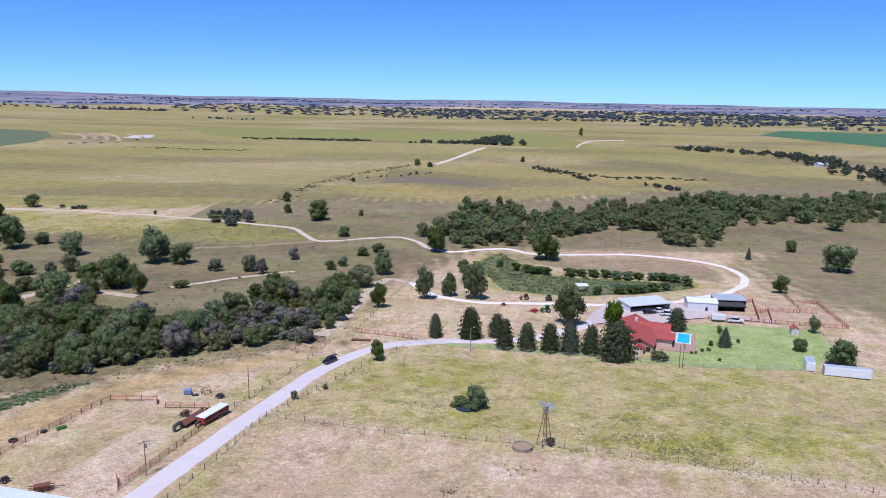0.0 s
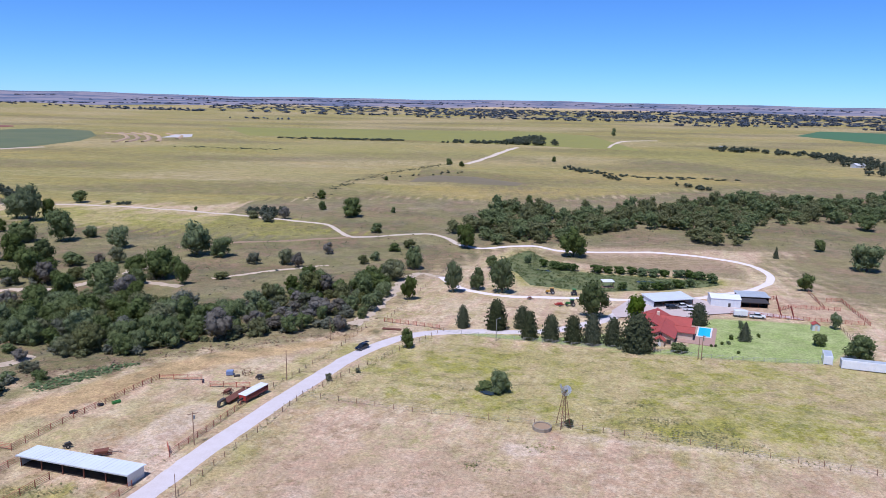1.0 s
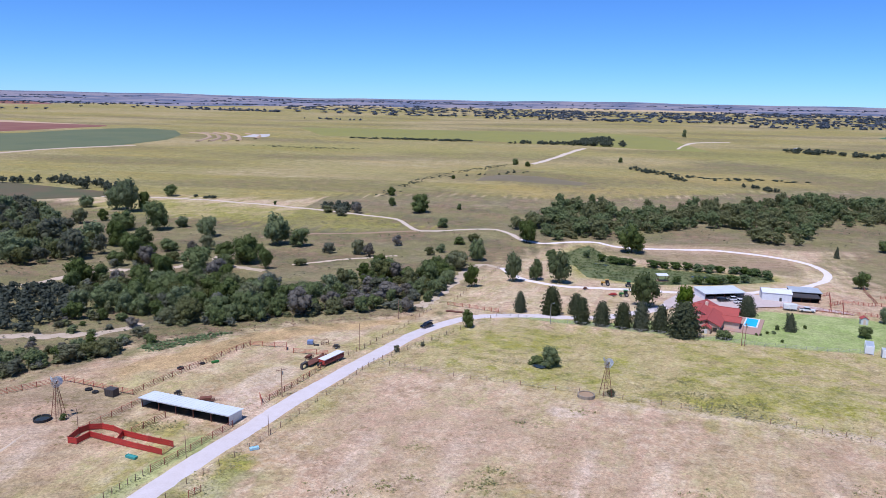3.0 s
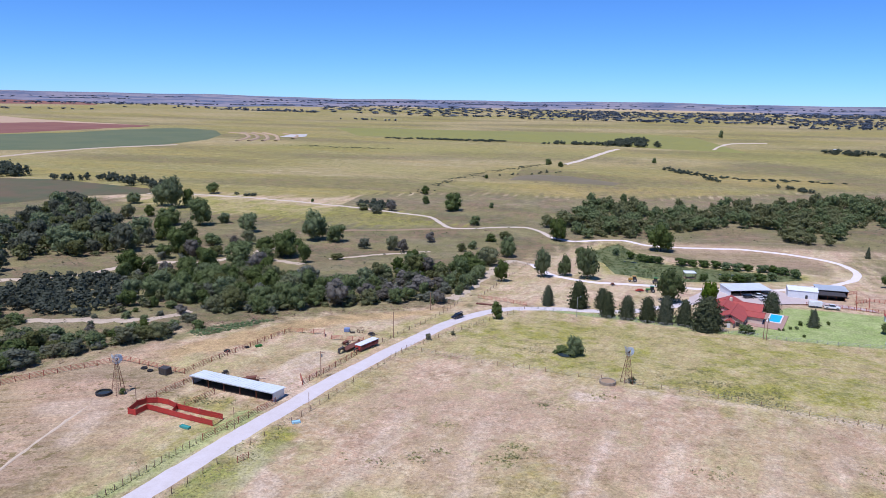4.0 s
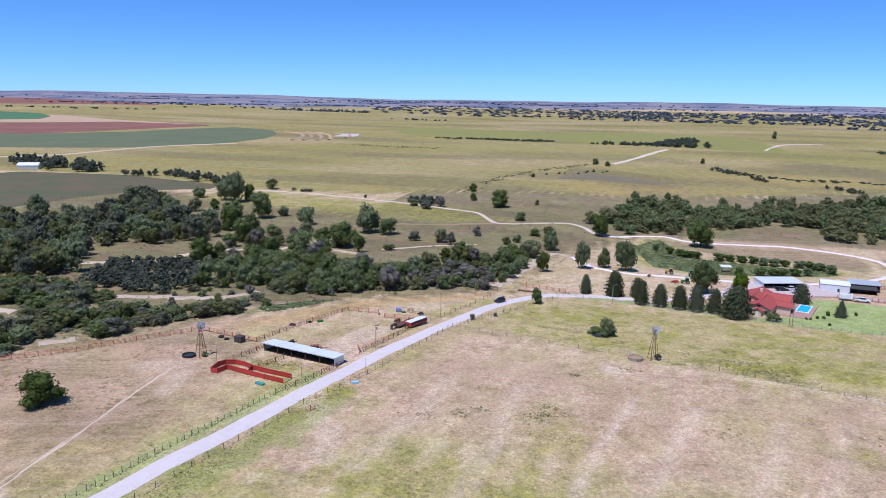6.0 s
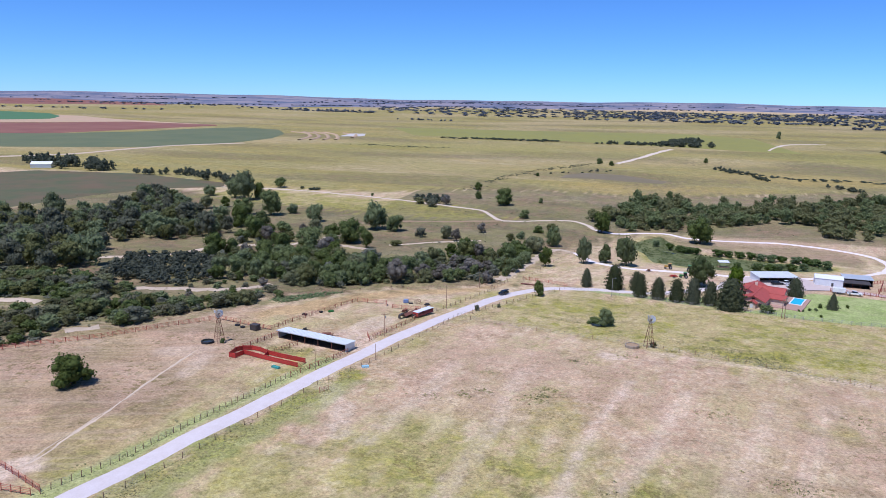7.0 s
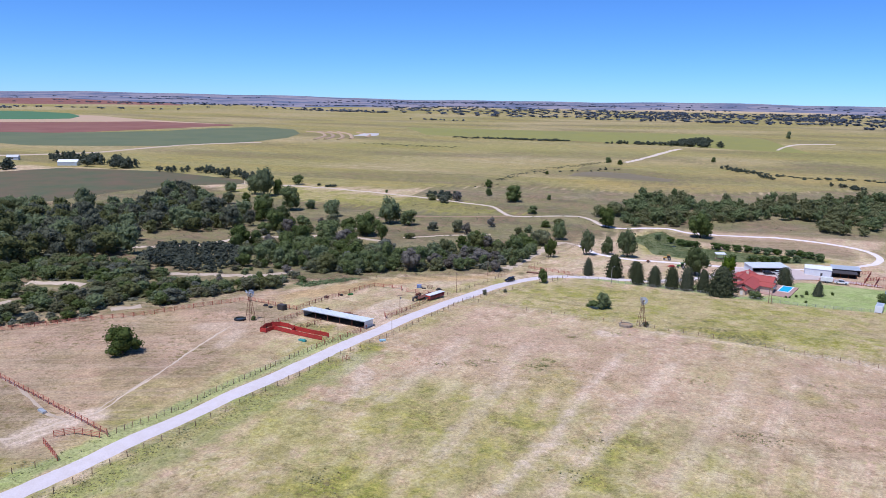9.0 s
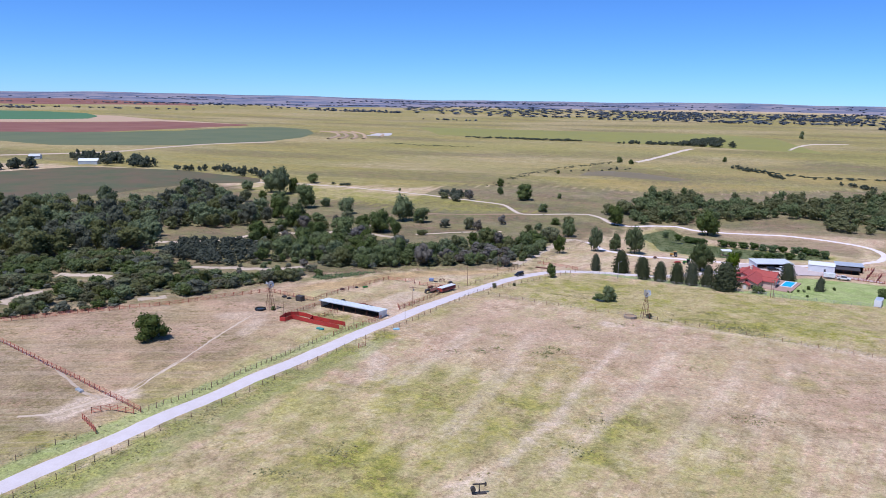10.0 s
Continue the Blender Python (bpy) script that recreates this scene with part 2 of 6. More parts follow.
# ---- lie of the land ----
RISE_AT = [-432, 97, 140, 173, 216, 281, 335, 432, 508, 648, 1080, 1620, 2160, 2808, 5292]
RISE = [2.7, 2.7, 2.4, 1.1, -1.3, -2.7, -5.9, -4.9, -3.2, -1.1, 2.2, 8.6, 15.1, 32.4, 71.3]


WAVES = {}


def waver(x, y, size, seed):
    """Slow random waves between -1 and 1."""
    if (size, seed) not in WAVES:
        rng = np.random.RandomState(seed)
        WAVES[size, seed] = [(a, 6.283 / size * k, o) for a, k, o in zip(rng.uniform(0, 6.283, 7), rng.uniform(0.5, 1.8, 7), rng.uniform(0, 6.283, 7))]
    return sum(np.sin((x * math.cos(a) + y * math.sin(a)) * k + o) for a, k, o in WAVES[size, seed]) / 3.2


def land(x, y):
    """Height of the ground."""
    x, y = np.asarray(x, float), np.asarray(y, float)
    r = np.hypot(x, y)
    k = np.clip((r - 600) / 500, 0, 1)
    k = k * k * (3 - 2 * k)
    near = sum(np.interp(np.minimum(y + o, 700), RISE_AT, RISE) for o in (-24, -12, 0, 12, 24)) / 5
    far = sum(np.interp(r + o, RISE_AT, RISE) for o in (-160, -80, 0, 80, 160)) / 5
    way = np.arctan2(x, y)
    hills = np.clip((r - 2600) / 2200, 0, 1) ** 2 * (4.5 * np.sin(way * 9 + 1) + 2.5 * np.sin(way * 23) + 1.5 * np.sin(way * 51 + 2) + 9 * np.clip(-way * 1.5, 0, 1) + 3)
    return (1 - k) * near + k * far + hills + 0.18 * waver(x, y, 31, 5) * np.clip(1 - r / 2500, 0, 1)


def up(x, y, lift=0.0):
    return float(land(x, y)) + lift


def spaced(fine0, fine1, step, grow, far0, far1):
    out = list(np.arange(fine0, fine1, step))
    d, v = step, out[-1]
    while v < far1:
        d *= grow
        v += d
        out.append(v)
    d, v, front = step, fine0, []
    while v > far0:
        d *= grow
        v -= d
        front.append(v)
    return np.array(front[::-1] + out)


def inside(poly, x, y):
    """How far inside the outline: metres, minus outside."""
    p = np.array(poly, float)
    q = np.roll(p, -1, 0)
    best, odd = np.full(x.shape, 1e9), np.zeros(x.shape, bool)
    for (ax, ay), (bx, by) in zip(p, q):
        dx, dy = bx - ax, by - ay
        t = np.clip(((x - ax) * dx + (y - ay) * dy) / (dx * dx + dy * dy + 1e-9), 0, 1)
        best = np.minimum(best, np.hypot(x - ax - t * dx, y - ay - t * dy))
        odd ^= ((ay > y) != (by > y)) & (x < dx * (y - ay) / (dy + 1e-12) + ax)
    return np.where(odd, best, -best)


def beside(line, x, y):
    """Distance from a line of points."""
    best = np.full(np.shape(x), 1e9)
    for (ax, ay), (bx, by) in zip(line[:-1], line[1:]):
        dx, dy = bx - ax, by - ay
        t = np.clip(((x - ax) * dx + (y - ay) * dy) / (dx * dx + dy * dy + 1e-9), 0, 1)
        best = np.minimum(best, np.hypot(x - ax - t * dx, y - ay - t * dy))
    return best


def soft(d, wide):
    return np.clip(d / wide + 0.5, 0, 1)


MAIN_ROAD = [(-150, -330), (-112, -110), (-89.5, -12.6), (-83.5, 10), (-80.2, 24.7), (-76.1, 41.4), (-71, 60.4), (-65.3, 83), (-58.5, 110), (-54.2, 126), (-50.2, 139), (-47, 150), (-43, 164), (-38.4, 179), (-34, 193), (-27.5, 206), (-19.7, 215.5), (-10.5, 221), (2, 223.5), (17.3, 224.6), (25, 226), (35, 232), (49.4, 243.1), (58, 256)]
LOOP_ROAD = [(-13.6, 310.3), (-8, 296), (-2.5, 285.4), (7.3, 278.3), (16.8, 275.2), (31.2, 274.7), (55.3, 275.2), (71.2, 276.2), (93.2, 281), (108, 291), (122.9, 301.3), (139.6, 323.1), (146, 345), (142.1, 363.1), (123.5, 378.5), (97.6, 384.6), (66.3, 382.1), (48, 383.4), (36.6, 394), (23.9, 392.9), (5, 384), (-7.5, 391.7), (-16.2, 411.1), (-28.4, 421.7), (-47.9, 414.9), (-63.3, 406.9), (-72.9, 406.1), (-82.8, 423.6), (-93.3, 442), (-109.3, 449.7), (-141.6, 461.9), (-170.6, 471.1), (-225.5, 484.7), (-267.6, 491.5), (-305.6, 492), (-420, 480)]
MEADOW = [(-40, 160), (-8, 150), (22, 143), (60, 130), (170, 120), (210, 190), (130, 198), (55, 205), (8, 215), (-7, 221), (-22, 196)]
LAWN = [(44, 206), (77.6, 202.2), (108.8, 199), (127, 221), (132, 241), (126, 246), (90, 250), (80, 238), (71, 214), (60, 208)]
LAWN_STRIP = [(-5, 221), (9, 216.8), (50, 208.5), (54, 222), (46, 226), (30, 220), (0, 221.5)]
STUBBLE = [(-102, 154), (-91, 174), (-76, 191), (-55, 203), (-39, 216), (-33, 230), (-33, 219), (-46, 200), (-82, 168), (-88, 152), (-104, 134), (-112, 137)]
YARD = [(54, 246), (74, 243), (100, 256), (112, 262), (112, 278), (92, 282), (66, 272), (52, 262)]
CORRAL_YARD = [(99, 258), (148, 247), (160, 284), (128, 290), (110, 276)]
CREEK = [(-420, 150), (-270, 40), (-192, 60), (-150, 101), (-110, 158), (-80, 190), (-38, 222), (-30, 290), (-15, 330), (20, 395), (150, 405), (330, 430), (420, 470), (420, 640), (240, 640), (110, 530), (0, 505), (-90, 505), (-140, 440), (-230, 420), (-420, 480)]
POND_BED = [(11, 352), (31, 384), (39, 363), (50, 336), (66, 330), (91, 325), (114, 323), (114, 312), (100, 304), (85, 298), (58, 290), (44, 292), (26, 300), (22, 327)]

gx = spaced(-150, 150, 1.3, 1.03, -5400, 5400)
gy = spaced(-20, 262, 1.3, 1.028, -5400, 5400)
X, Y = np.meshgrid(gx, gy)
Z = land(X, Y)
Z -= 1.1 * soft(inside(POND_BED, X, Y) - 2, 8)
nx, ny = len(gx), len(gy)
idx = np.arange(nx * ny).reshape(ny, nx)
quads = np.stack([idx[:-1, :-1], idx[:-1, 1:], idx[1:, 1:], idx[1:, :-1]], -1).reshape(-1, 4)
gmesh = bpy.data.meshes.new("ground")
gmesh.vertices.add(nx * ny)
gmesh.vertices.foreach_set("co", np.stack([X, Y, Z], -1).astype(np.float32).ravel())
gmesh.loops.add(quads.size)
gmesh.loops.foreach_set("vertex_index", quads.astype(np.int32).ravel())
gmesh.polygons.add(len(quads))
gmesh.polygons.foreach_set("loop_start", np.arange(0, quads.size, 4, dtype=np.int32))
gmesh.update(calc_edges=True)
gmesh.shade_smooth()
edge = 2.2 * waver(X, Y, 14, 11) + 0.9 * waver(X, Y, 4, 12)
road_gap = beside(MAIN_ROAD, X, Y)
lawn = np.maximum(soft(inside(LAWN, X, Y), 1.2), soft(inside(LAWN_STRIP, X, Y), 1.5))
lawn = np.maximum(lawn, 0.7 * soft(3.0 - np.abs(road_gap - 5.2) + edge * 0.5, 2.5) * (X < -59 + (Y - 99) * 0.25) * (Y < 105) * (road_gap < 8))
green = soft(inside(MEADOW, X, Y) + 3 * edge, 12)
green = np.maximum(green, 0.8 * soft(5 - np.abs(road_gap - 8) + edge, 4) * (Y < 205))
green = np.maximum(green, 0.75 * soft(62 - np.hypot((X + 5) * 0.9, (Y - 25) * 1.1) + 9 * edge, 36))
green = np.maximum(green, 0.9 * soft(7 - np.abs(road_gap - 11) + 2 * edge, 6) * (Y < 105) * (X + 70 > (Y - 60) * 0.25))
green = np.maximum(green, 0.5 * soft(waver(X, Y, 60, 21) * 20 - 6, 22) * (Y < 140))
green = np.maximum(green, 0.9 * soft(inside(POND_BED, X, Y) + 5, 6))
bare = 0.9 * soft(inside(YARD, X, Y) + edge, 4) + 0.75 * soft(inside(CORRAL_YARD, X, Y) + edge, 5)
bare = np.maximum(bare, 0.75 * soft(waver(X, Y, 45, 31) * 12 - 2 + edge, 10) * (Y < 150) * (Y > 55))
bare = np.maximum(bare, 0.6 * soft(inside([(-45, 150), (60, 128), (150, 100), (150, 70), (20, 75), (-45, 90)], X, Y) + 6 * edge, 26))
bare = np.maximum(bare, soft(15 - np.hypot(X + 66, (Y - 126) * 0.8) + 2 * edge, 12))
bare = np.maximum(bare, soft(4 - np.hypot(X - 18, Y - 138) + edge, 4))
bare = np.maximum(bare, 0.8 * soft(10 - np.hypot((X - 95) * 0.4, Y - 352) + 2 * edge, 9))
brush = soft(inside(CREEK, X, Y) + 3 * edge, 14)
brush = np.maximum(brush, 0.75 * soft(waver(X, Y, 260, 41) * 60 - 20 + 5 * edge, 30) * (Y > 400) * (Y < 1000) * (X > -60))
bare = np.maximum(bare, 0.3 * soft(-88 - X + (Y < 90) * (Y - 90) * 0.18 + 2 * edge, 8) * soft(125 - Y, 10) * soft(Y - 20, 8))
brush = np.maximum(brush, 0.4 * soft(waver(X, Y, 38, 91) * 14 - 2, 12) * (X < -88) * (Y < 125))
brush = np.maximum(brush, 0.5 * soft(inside([(-92, 5), (-100, 27), (-230, 77), (-330, 0), (-140, -70)], X, Y) + 2 * edge, 8))
green = np.maximum(green, 0.75 * soft(inside([(-330, 488), (-130, 462), (-90, 440), (-70, 412), (-130, 402), (-210, 415), (-330, 440)], X, Y) + 2 * edge, 12))
brush = np.maximum(brush, 0.7 * soft(inside([(10, 385), (60, 378), (125, 372), (138, 350), (128, 325), (112, 335), (60, 350)], X, Y) + edge, 6))
brush = np.maximum(brush, 0.8 * soft(inside([(90, 540), (150, 600), (330, 700), (420, 690), (600, 760), (600, 500), (200, 500)], X, Y) + 6 * edge, 30))
brush = np.maximum(brush, 0.85 * soft(inside([(150, 290), (175, 240), (260, 240), (420, 430), (200, 420), (155, 370)], X, Y) + 4 * edge, 20))
grassy = soft(waver(X, Y, 75, 95) * 20 + 2 * edge, 14) * soft(inside(CREEK, X, Y), 10) * (inside(POND_BED, X, Y) < 0)
green = np.maximum(green, 0.6 * grassy)
brush = brush * (1 - 0.15 * grassy)
brush = np.maximum(brush, 0.6 * soft(waver(X * 0.35, Y, 170, 96) * 60 - 22 + 8 * waver(X, Y, 40, 98), 40) * (Y > 560) * (np.hypot(X, Y) < 2300))
rank_strip = soft(4.5 - np.abs(road_gap - 9.5) + 1.6 * edge, 4) * (Y < 92) * (X + 70 > (Y - 60) * 0.25)
lawn = np.maximum(lawn, 0.3 * rank_strip)
brush = np.maximum(brush, 0.4 * rank_strip)
green = np.maximum(green, rank_strip)
brush = np.maximum(brush, 0.2 * soft(waver(X, Y, 24, 99) * 9 - 4.5 + edge, 7) * (Y < 75) * (X > -70))
bank = np.maximum(soft(inside([(60, 382), (90, 390), (125, 384), (140, 366), (130, 342), (105, 340), (70, 356)], X, Y) + edge, 6), soft(inside([(60, 390), (87, 418), (119, 440), (137, 402), (120, 388)], X, Y) + 1.5 * edge, 8))
bare = np.maximum(bare, 0.6 * bank)
brush = brush * (1 - 0.35 * bank)
bare = np.maximum(bare, 0.9 * soft(8 - np.hypot((X + 101) * 0.7, Y - 21) + edge, 5))
stubble = soft(inside(STUBBLE, X, Y) + 0.8 * edge, 3)
plain_edge = np.interp(X, [-900, -500, -305, -200, -130, -60, 0, 27, 148, 237, 420], [500, 540, 500, 505, 545, 562, 556, 548, 612, 664, 700])
brush = np.maximum(brush, 0.85 * soft(plain_edge - Y + 5 * edge + 9, 10) * soft(Y - 395, 10) * (X > -170))
mown = soft(Y - plain_edge + 4 * edge, 12) * soft(3200 - np.hypot(X, Y), 300)
mown = mown * (1 - 0.35 * soft(waver(X * 0.5, Y, 330, 61) * 60 - 10, 60) * (Y > 640))
weedy, rosy, rut = np.zeros_like(X), np.zeros_like(X), np.zeros_like(X)
for cx, cy, rx, ry, k in [(-22, 56, 16, 11, 0.8), (-8, 50, 9, 12, 0.8), (-2, 60, 6, 8, 0.7), (-29, 15, 11, 11, 1.0), (2, 85, 6, 7, 0.7), (20, 53, 6, 6, 0.9), (13, 37, 5, 4, 0.9), (65, 96, 6, 5, 0.6), (52, 144, 13, 8, 1.0), (38, 158, 22, 7, 0.5), (-60, 60, 5, 20, 0.5), (-92, 40, 5, 16, 0.5), (8, 195, 22, 8, 0.6), (-10, 184, 10, 10, 0.5), (50, 188, 26, 7, 0.4), (-6, 30, 6, 4, 0.5), (44, 30, 14, 8, 0.5), (-94, 0, 8, 8, 0.8), (-74, 146, 10, 12, 0.4)]:
    weedy = np.maximum(weedy, k * soft(1.1 - np.hypot((X - cx) / rx, (Y - cy) / ry) + 0.22 * edge, 0.9))
for poly, k, wide in (([(-330, 490), (-160, 468), (-95, 442), (-72, 412), (-130, 402), (-210, 410), (-330, 440)], 0.75, 12), ([(-456, 965), (-355, 985), (-273, 970), (-82, 914), (-108, 1151), (-315, 1131), (-440, 1094)], 0.55, 90), ([(-240, 690), (-120, 660), (-100, 720), (-260, 800)], 0.35, 60), ([(120, 1060), (330, 980), (420, 1120), (180, 1160)], 0.4, 80), ([(-60, 900), (110, 1020), (60, 1100), (-90, 1000)], 0.4, 60)):
    weedy = np.maximum(weedy, k * soft(inside(poly, X, Y) + 6 * edge, wide))
weedy = np.maximum(weedy, soft(2.9 - beside([(-98, -70), (-88, -30), (-75.6, 9), (-72, 24.7), (-68, 41.4), (-63, 60.4), (-58, 82), (-54, 98)], X, Y) + 0.9 * edge, 2.0))
weedy = np.maximum(weedy, 0.8 * soft(1.1 - np.hypot((X + 79) / 8, (Y - 107) / 4.5) + 0.2 * edge, 0.6))
rosy = np.maximum(rosy, soft(-86 - X + (Y < 30) * (Y - 30) * 0.25 + 3 * edge, 12) * soft(122 - Y, 12) * soft(Y + 60, 8))
rosy = np.maximum(rosy, 0.8 * bank)
rosy = np.maximum(rosy, soft(1.9 - beside([(-176.6, 64.9), (-138.7, 100.1), (-116, 128.5), (-94, 123.5)], X, Y) + 0.3 * edge, 1.5))
for poly, k in (([(-60, 600), (-20, 640), (60, 640), (130, 625), (60, 560), (0, 558)], 0.6), ([(60, 700), (200, 690), (330, 720), (300, 800), (120, 820)], 0.4)):
    rosy = np.maximum(rosy, k * soft(inside(poly, X, Y) + 5 * edge, 40))
for cx, cy, rx, ry, k in [(48, 66, 9, 5, 1.0), (12, 96, 10, 7, 0.7), (-13, 84, 9, 8, 0.7), (72, 68, 9, 4, 0.8), (70, 88, 18, 10, 0.7), (-113, 77, 5, 3, 0.9), (-20, 118, 22, 10, 0.6), (5, 116, 12, 6, 0.6), (-112, 60, 18, 12, 0.5), (-125, 90, 20, 10, 0.6), (90, 165, 25, 10, 0.6), (80, 110, 25, 10, 0.6), (-120, 140, 14, 9, 0.7), (-60, 212, 16, 4, 0.8), (-30, 100, 10, 6, 0.4)]:
    rosy = np.maximum(rosy, k * soft(1.1 - np.hypot((X - cx) / rx, (Y - cy) / ry) + 0.25 * edge, 0.9))
for line, wide, k in [([(18, 112), (10, 81), (6, 52), (-2, 26), (-8, 10)], 1.3, 0.8), ([(-11, 112), (-12, 76), (-16, 36)], 2.0, 0.5), ([(32, 110), (24, 78), (8, 26)], 2.0, 0.5), ([(52, 108), (44, 80), (30, 40)], 2.2, 0.4), ([(-30, 112), (-32, 88), (-37, 60)], 2.2, 0.5), ([(-58, 86), (-50, 76), (-44, 62)], 3.0, 0.6), ([(66, 112), (60, 92), (50, 62)], 2.0, 0.35), ([(24, 140), (52, 136), (75, 131), (130, 110)], 1.2, 0.8), ([(10, 133), (15, 132)], 2.4, 1.0), ([(3, 48), (7, 50)], 1.2, 0.9), ([(-61, 118), (-68, 128), (-64, 146)], 5.0, 0.8), ([(-100, 96), (-97, 82)], 2.5, 0.6), ([(-104, 16), (-103, 24), (-98, 30)], 4.0, 1.0), ([(-104, 100), (-112, 96)], 4.0, 0.5), ([(-3, 14), (-9, 15)], 2.0, 0.9)]:
    rut = np.maximum(rut, k * soft(wide - beside(line, X, Y) + 0.35 * edge, 1.6))
zero = np.zeros_like(X)
for layer, (r, g, b) in (("cover_a", (lawn, green, bare)), ("cover_b", (brush, stubble, mown)), ("cover_c", (weedy, rosy, rut))):
    attr = gmesh.attributes.new(layer, "FLOAT_COLOR", "POINT")
    attr.data.foreach_set("color", np.clip(np.stack([r, g, b, zero + 1], -1), 0, 1).astype(np.float32).ravel())
gmesh.materials.append(GROUND)
tagged(new("ground", gmesh), "dry tan and green pasture reaching to the horizon", "ground", kind="structure")


# ---- roads ----
def smoothed(line, step=2.5):
    """Points at even steps on a smooth curve through the given ones."""
    p = np.array(line, float)
    full = np.vstack([2 * p[0] - p[1], p, 2 * p[-1] - p[-2]])
    out = []
    for k in range(1, len(full) - 2):
        a, b, c, d = full[k - 1:k + 3]
        n = max(2, int(np.hypot(*(c - b)) / step))
        for t in np.arange(n) / n:
            out.append(0.5 * (2 * b + (c - a) * t + (2 * a - 5 * b + 4 * c - d) * t ** 2 + (3 * b - a - 3 * c + d) * t ** 3))
    out.append(p[-1])
    return np.array(out)


def road(name, line, width, material, label, lift=0.1, ragged=0.1, step=2.5, cols=6):
    p = smoothed(line, step)
    way = np.gradient(p, axis=0)
    way /= np.linalg.norm(way, axis=1, keepdims=True)
    side = np.stack([-way[:, 1], way[:, 0]], 1)
    rng = np.random.RandomState(len(p))
    verts, faces = [], []
    for k, (c, s) in enumerate(zip(p, side)):
        l, r = width / 2 + rng.normal(0, ragged), width / 2 + rng.normal(0, ragged)
        for u in np.linspace(-1, 1, cols):
            q = c + s * u * (l if u < 0 else r)
            crown = 0.1 * (1 - u * u) + (lift if abs(u) < 0.99 else -0.05)
            verts.append((q[0], q[1], up(q[0], q[1], crown + 0.04)))
    for k in range(len(p) - 1):
        for j in range(cols - 1):
            a = k * cols + j
            faces.append((a, a + 1, a + cols + 1, a + cols))
    ob = new(name, sheet(name, verts, faces, material))
    ob.data.shade_smooth()
    return tagged(ob, label, "road", kind="structure")


SMOOTH_ROAD = smoothed(MAIN_ROAD)[70:]
road("road", MAIN_ROAD, 5.1, GRAVEL, "pale gravel ranch road between fences")
road("road", LOOP_ROAD[:22], 3.6, GRAVEL, "pale gravel track looping round the pond", ragged=0.15)
road("track", LOOP_ROAD[21:], 3.4, PALE_TRACK, "pale dirt track winding over the grassland", ragged=0.25)
road("track", [(-72.6, 404.5), (-96.2, 394.6), (-119.1, 386.6), (-135.7, 380.8), (-159.6, 364.9)], 4, DIRT_TRACK, "brown dirt track across the grass")
road("track", [(-120, 275), (-131, 279), (-141.7, 282.1), (-148.9, 289.6), (-156.5, 302.6), (-150, 330)], 5, TRACK, "sandy track by the creek", ragged=0.6)
road("track", [(-114.7, 292.8), (-104.1, 303.7), (-92.7, 315.5), (-70.7, 332.3)], 2.6, TRACK, "sandy footway through the brush", ragged=0.5)
road("track", [(-40, 226), (-36, 245), (-32, 275), (-30, 300), (-23.9, 318.1), (-13.6, 311)], 4.5, TRACK, "worn dirt track past the creek wood", ragged=0.7)
road("track", [(-13, 858), (10, 938), (45, 1083), (63, 1142)], 8, PALE_TRACK, "distant pale road over the plain", lift=0.5, ragged=0.8, step=15)
road("track", [(213, 1175), (240, 1270), (276, 1352), (340, 1380)], 8, PALE_TRACK, "distant pale road to a knoll", lift=0.5, ragged=0.8, step=15)

# ---- trees ----
def sprays(rng, centres, normals, size, spread=0.5):
    """Small leaf faces at the centres, roughly facing along the normals."""
    n = len(centres)
    nrm = normals + rng.normal(0, spread, (n, 3))
    nrm /= np.linalg.norm(nrm, axis=1, keepdims=True)
    a = np.cross(nrm, rng.normal(0, 1, (n, 3)))
    a /= np.linalg.norm(a, axis=1, keepdims=True)
    b = np.cross(nrm, a)
    s = size * rng.uniform(0.6, 1.4, (n, 1))
    quad = np.stack([centres - a * s, centres - b * s * 0.7, centres + a * s, centres + b * s * 0.7], 1)
    return quad.reshape(-1, 3), np.arange(4 * n).reshape(-1, 4)


def lump(rng, c, r, n=8, m=5):
    """A rough closed core of a crown lobe."""
    verts, faces = [], []
    for i in range(m + 1):
        for j in range(n):
            th, ph = math.pi * i / m, 2 * math.pi * j / n
            k = rng.uniform(0.8, 1.08)
            verts.append((c[0] + r[0] * k * math.sin(th) * math.cos(ph), c[1] + r[1] * k * math.sin(th) * math.sin(ph), c[2] + r[2] * k * math.cos(th)))
    for i in range(m):
        for j in range(n):
            faces.append((i * n + j, i * n + (j + 1) % n, (i + 1) * n + (j + 1) % n, (i + 1) * n + j))
    return np.array(verts), np.array(faces)


def merged(pieces):
    verts, faces, at = [], [], 0
    for v, f in pieces:
        verts.append(v)
        faces.append(np.asarray(f) + at)
        at += len(v)
    return np.vstack(verts), np.vstack(faces)


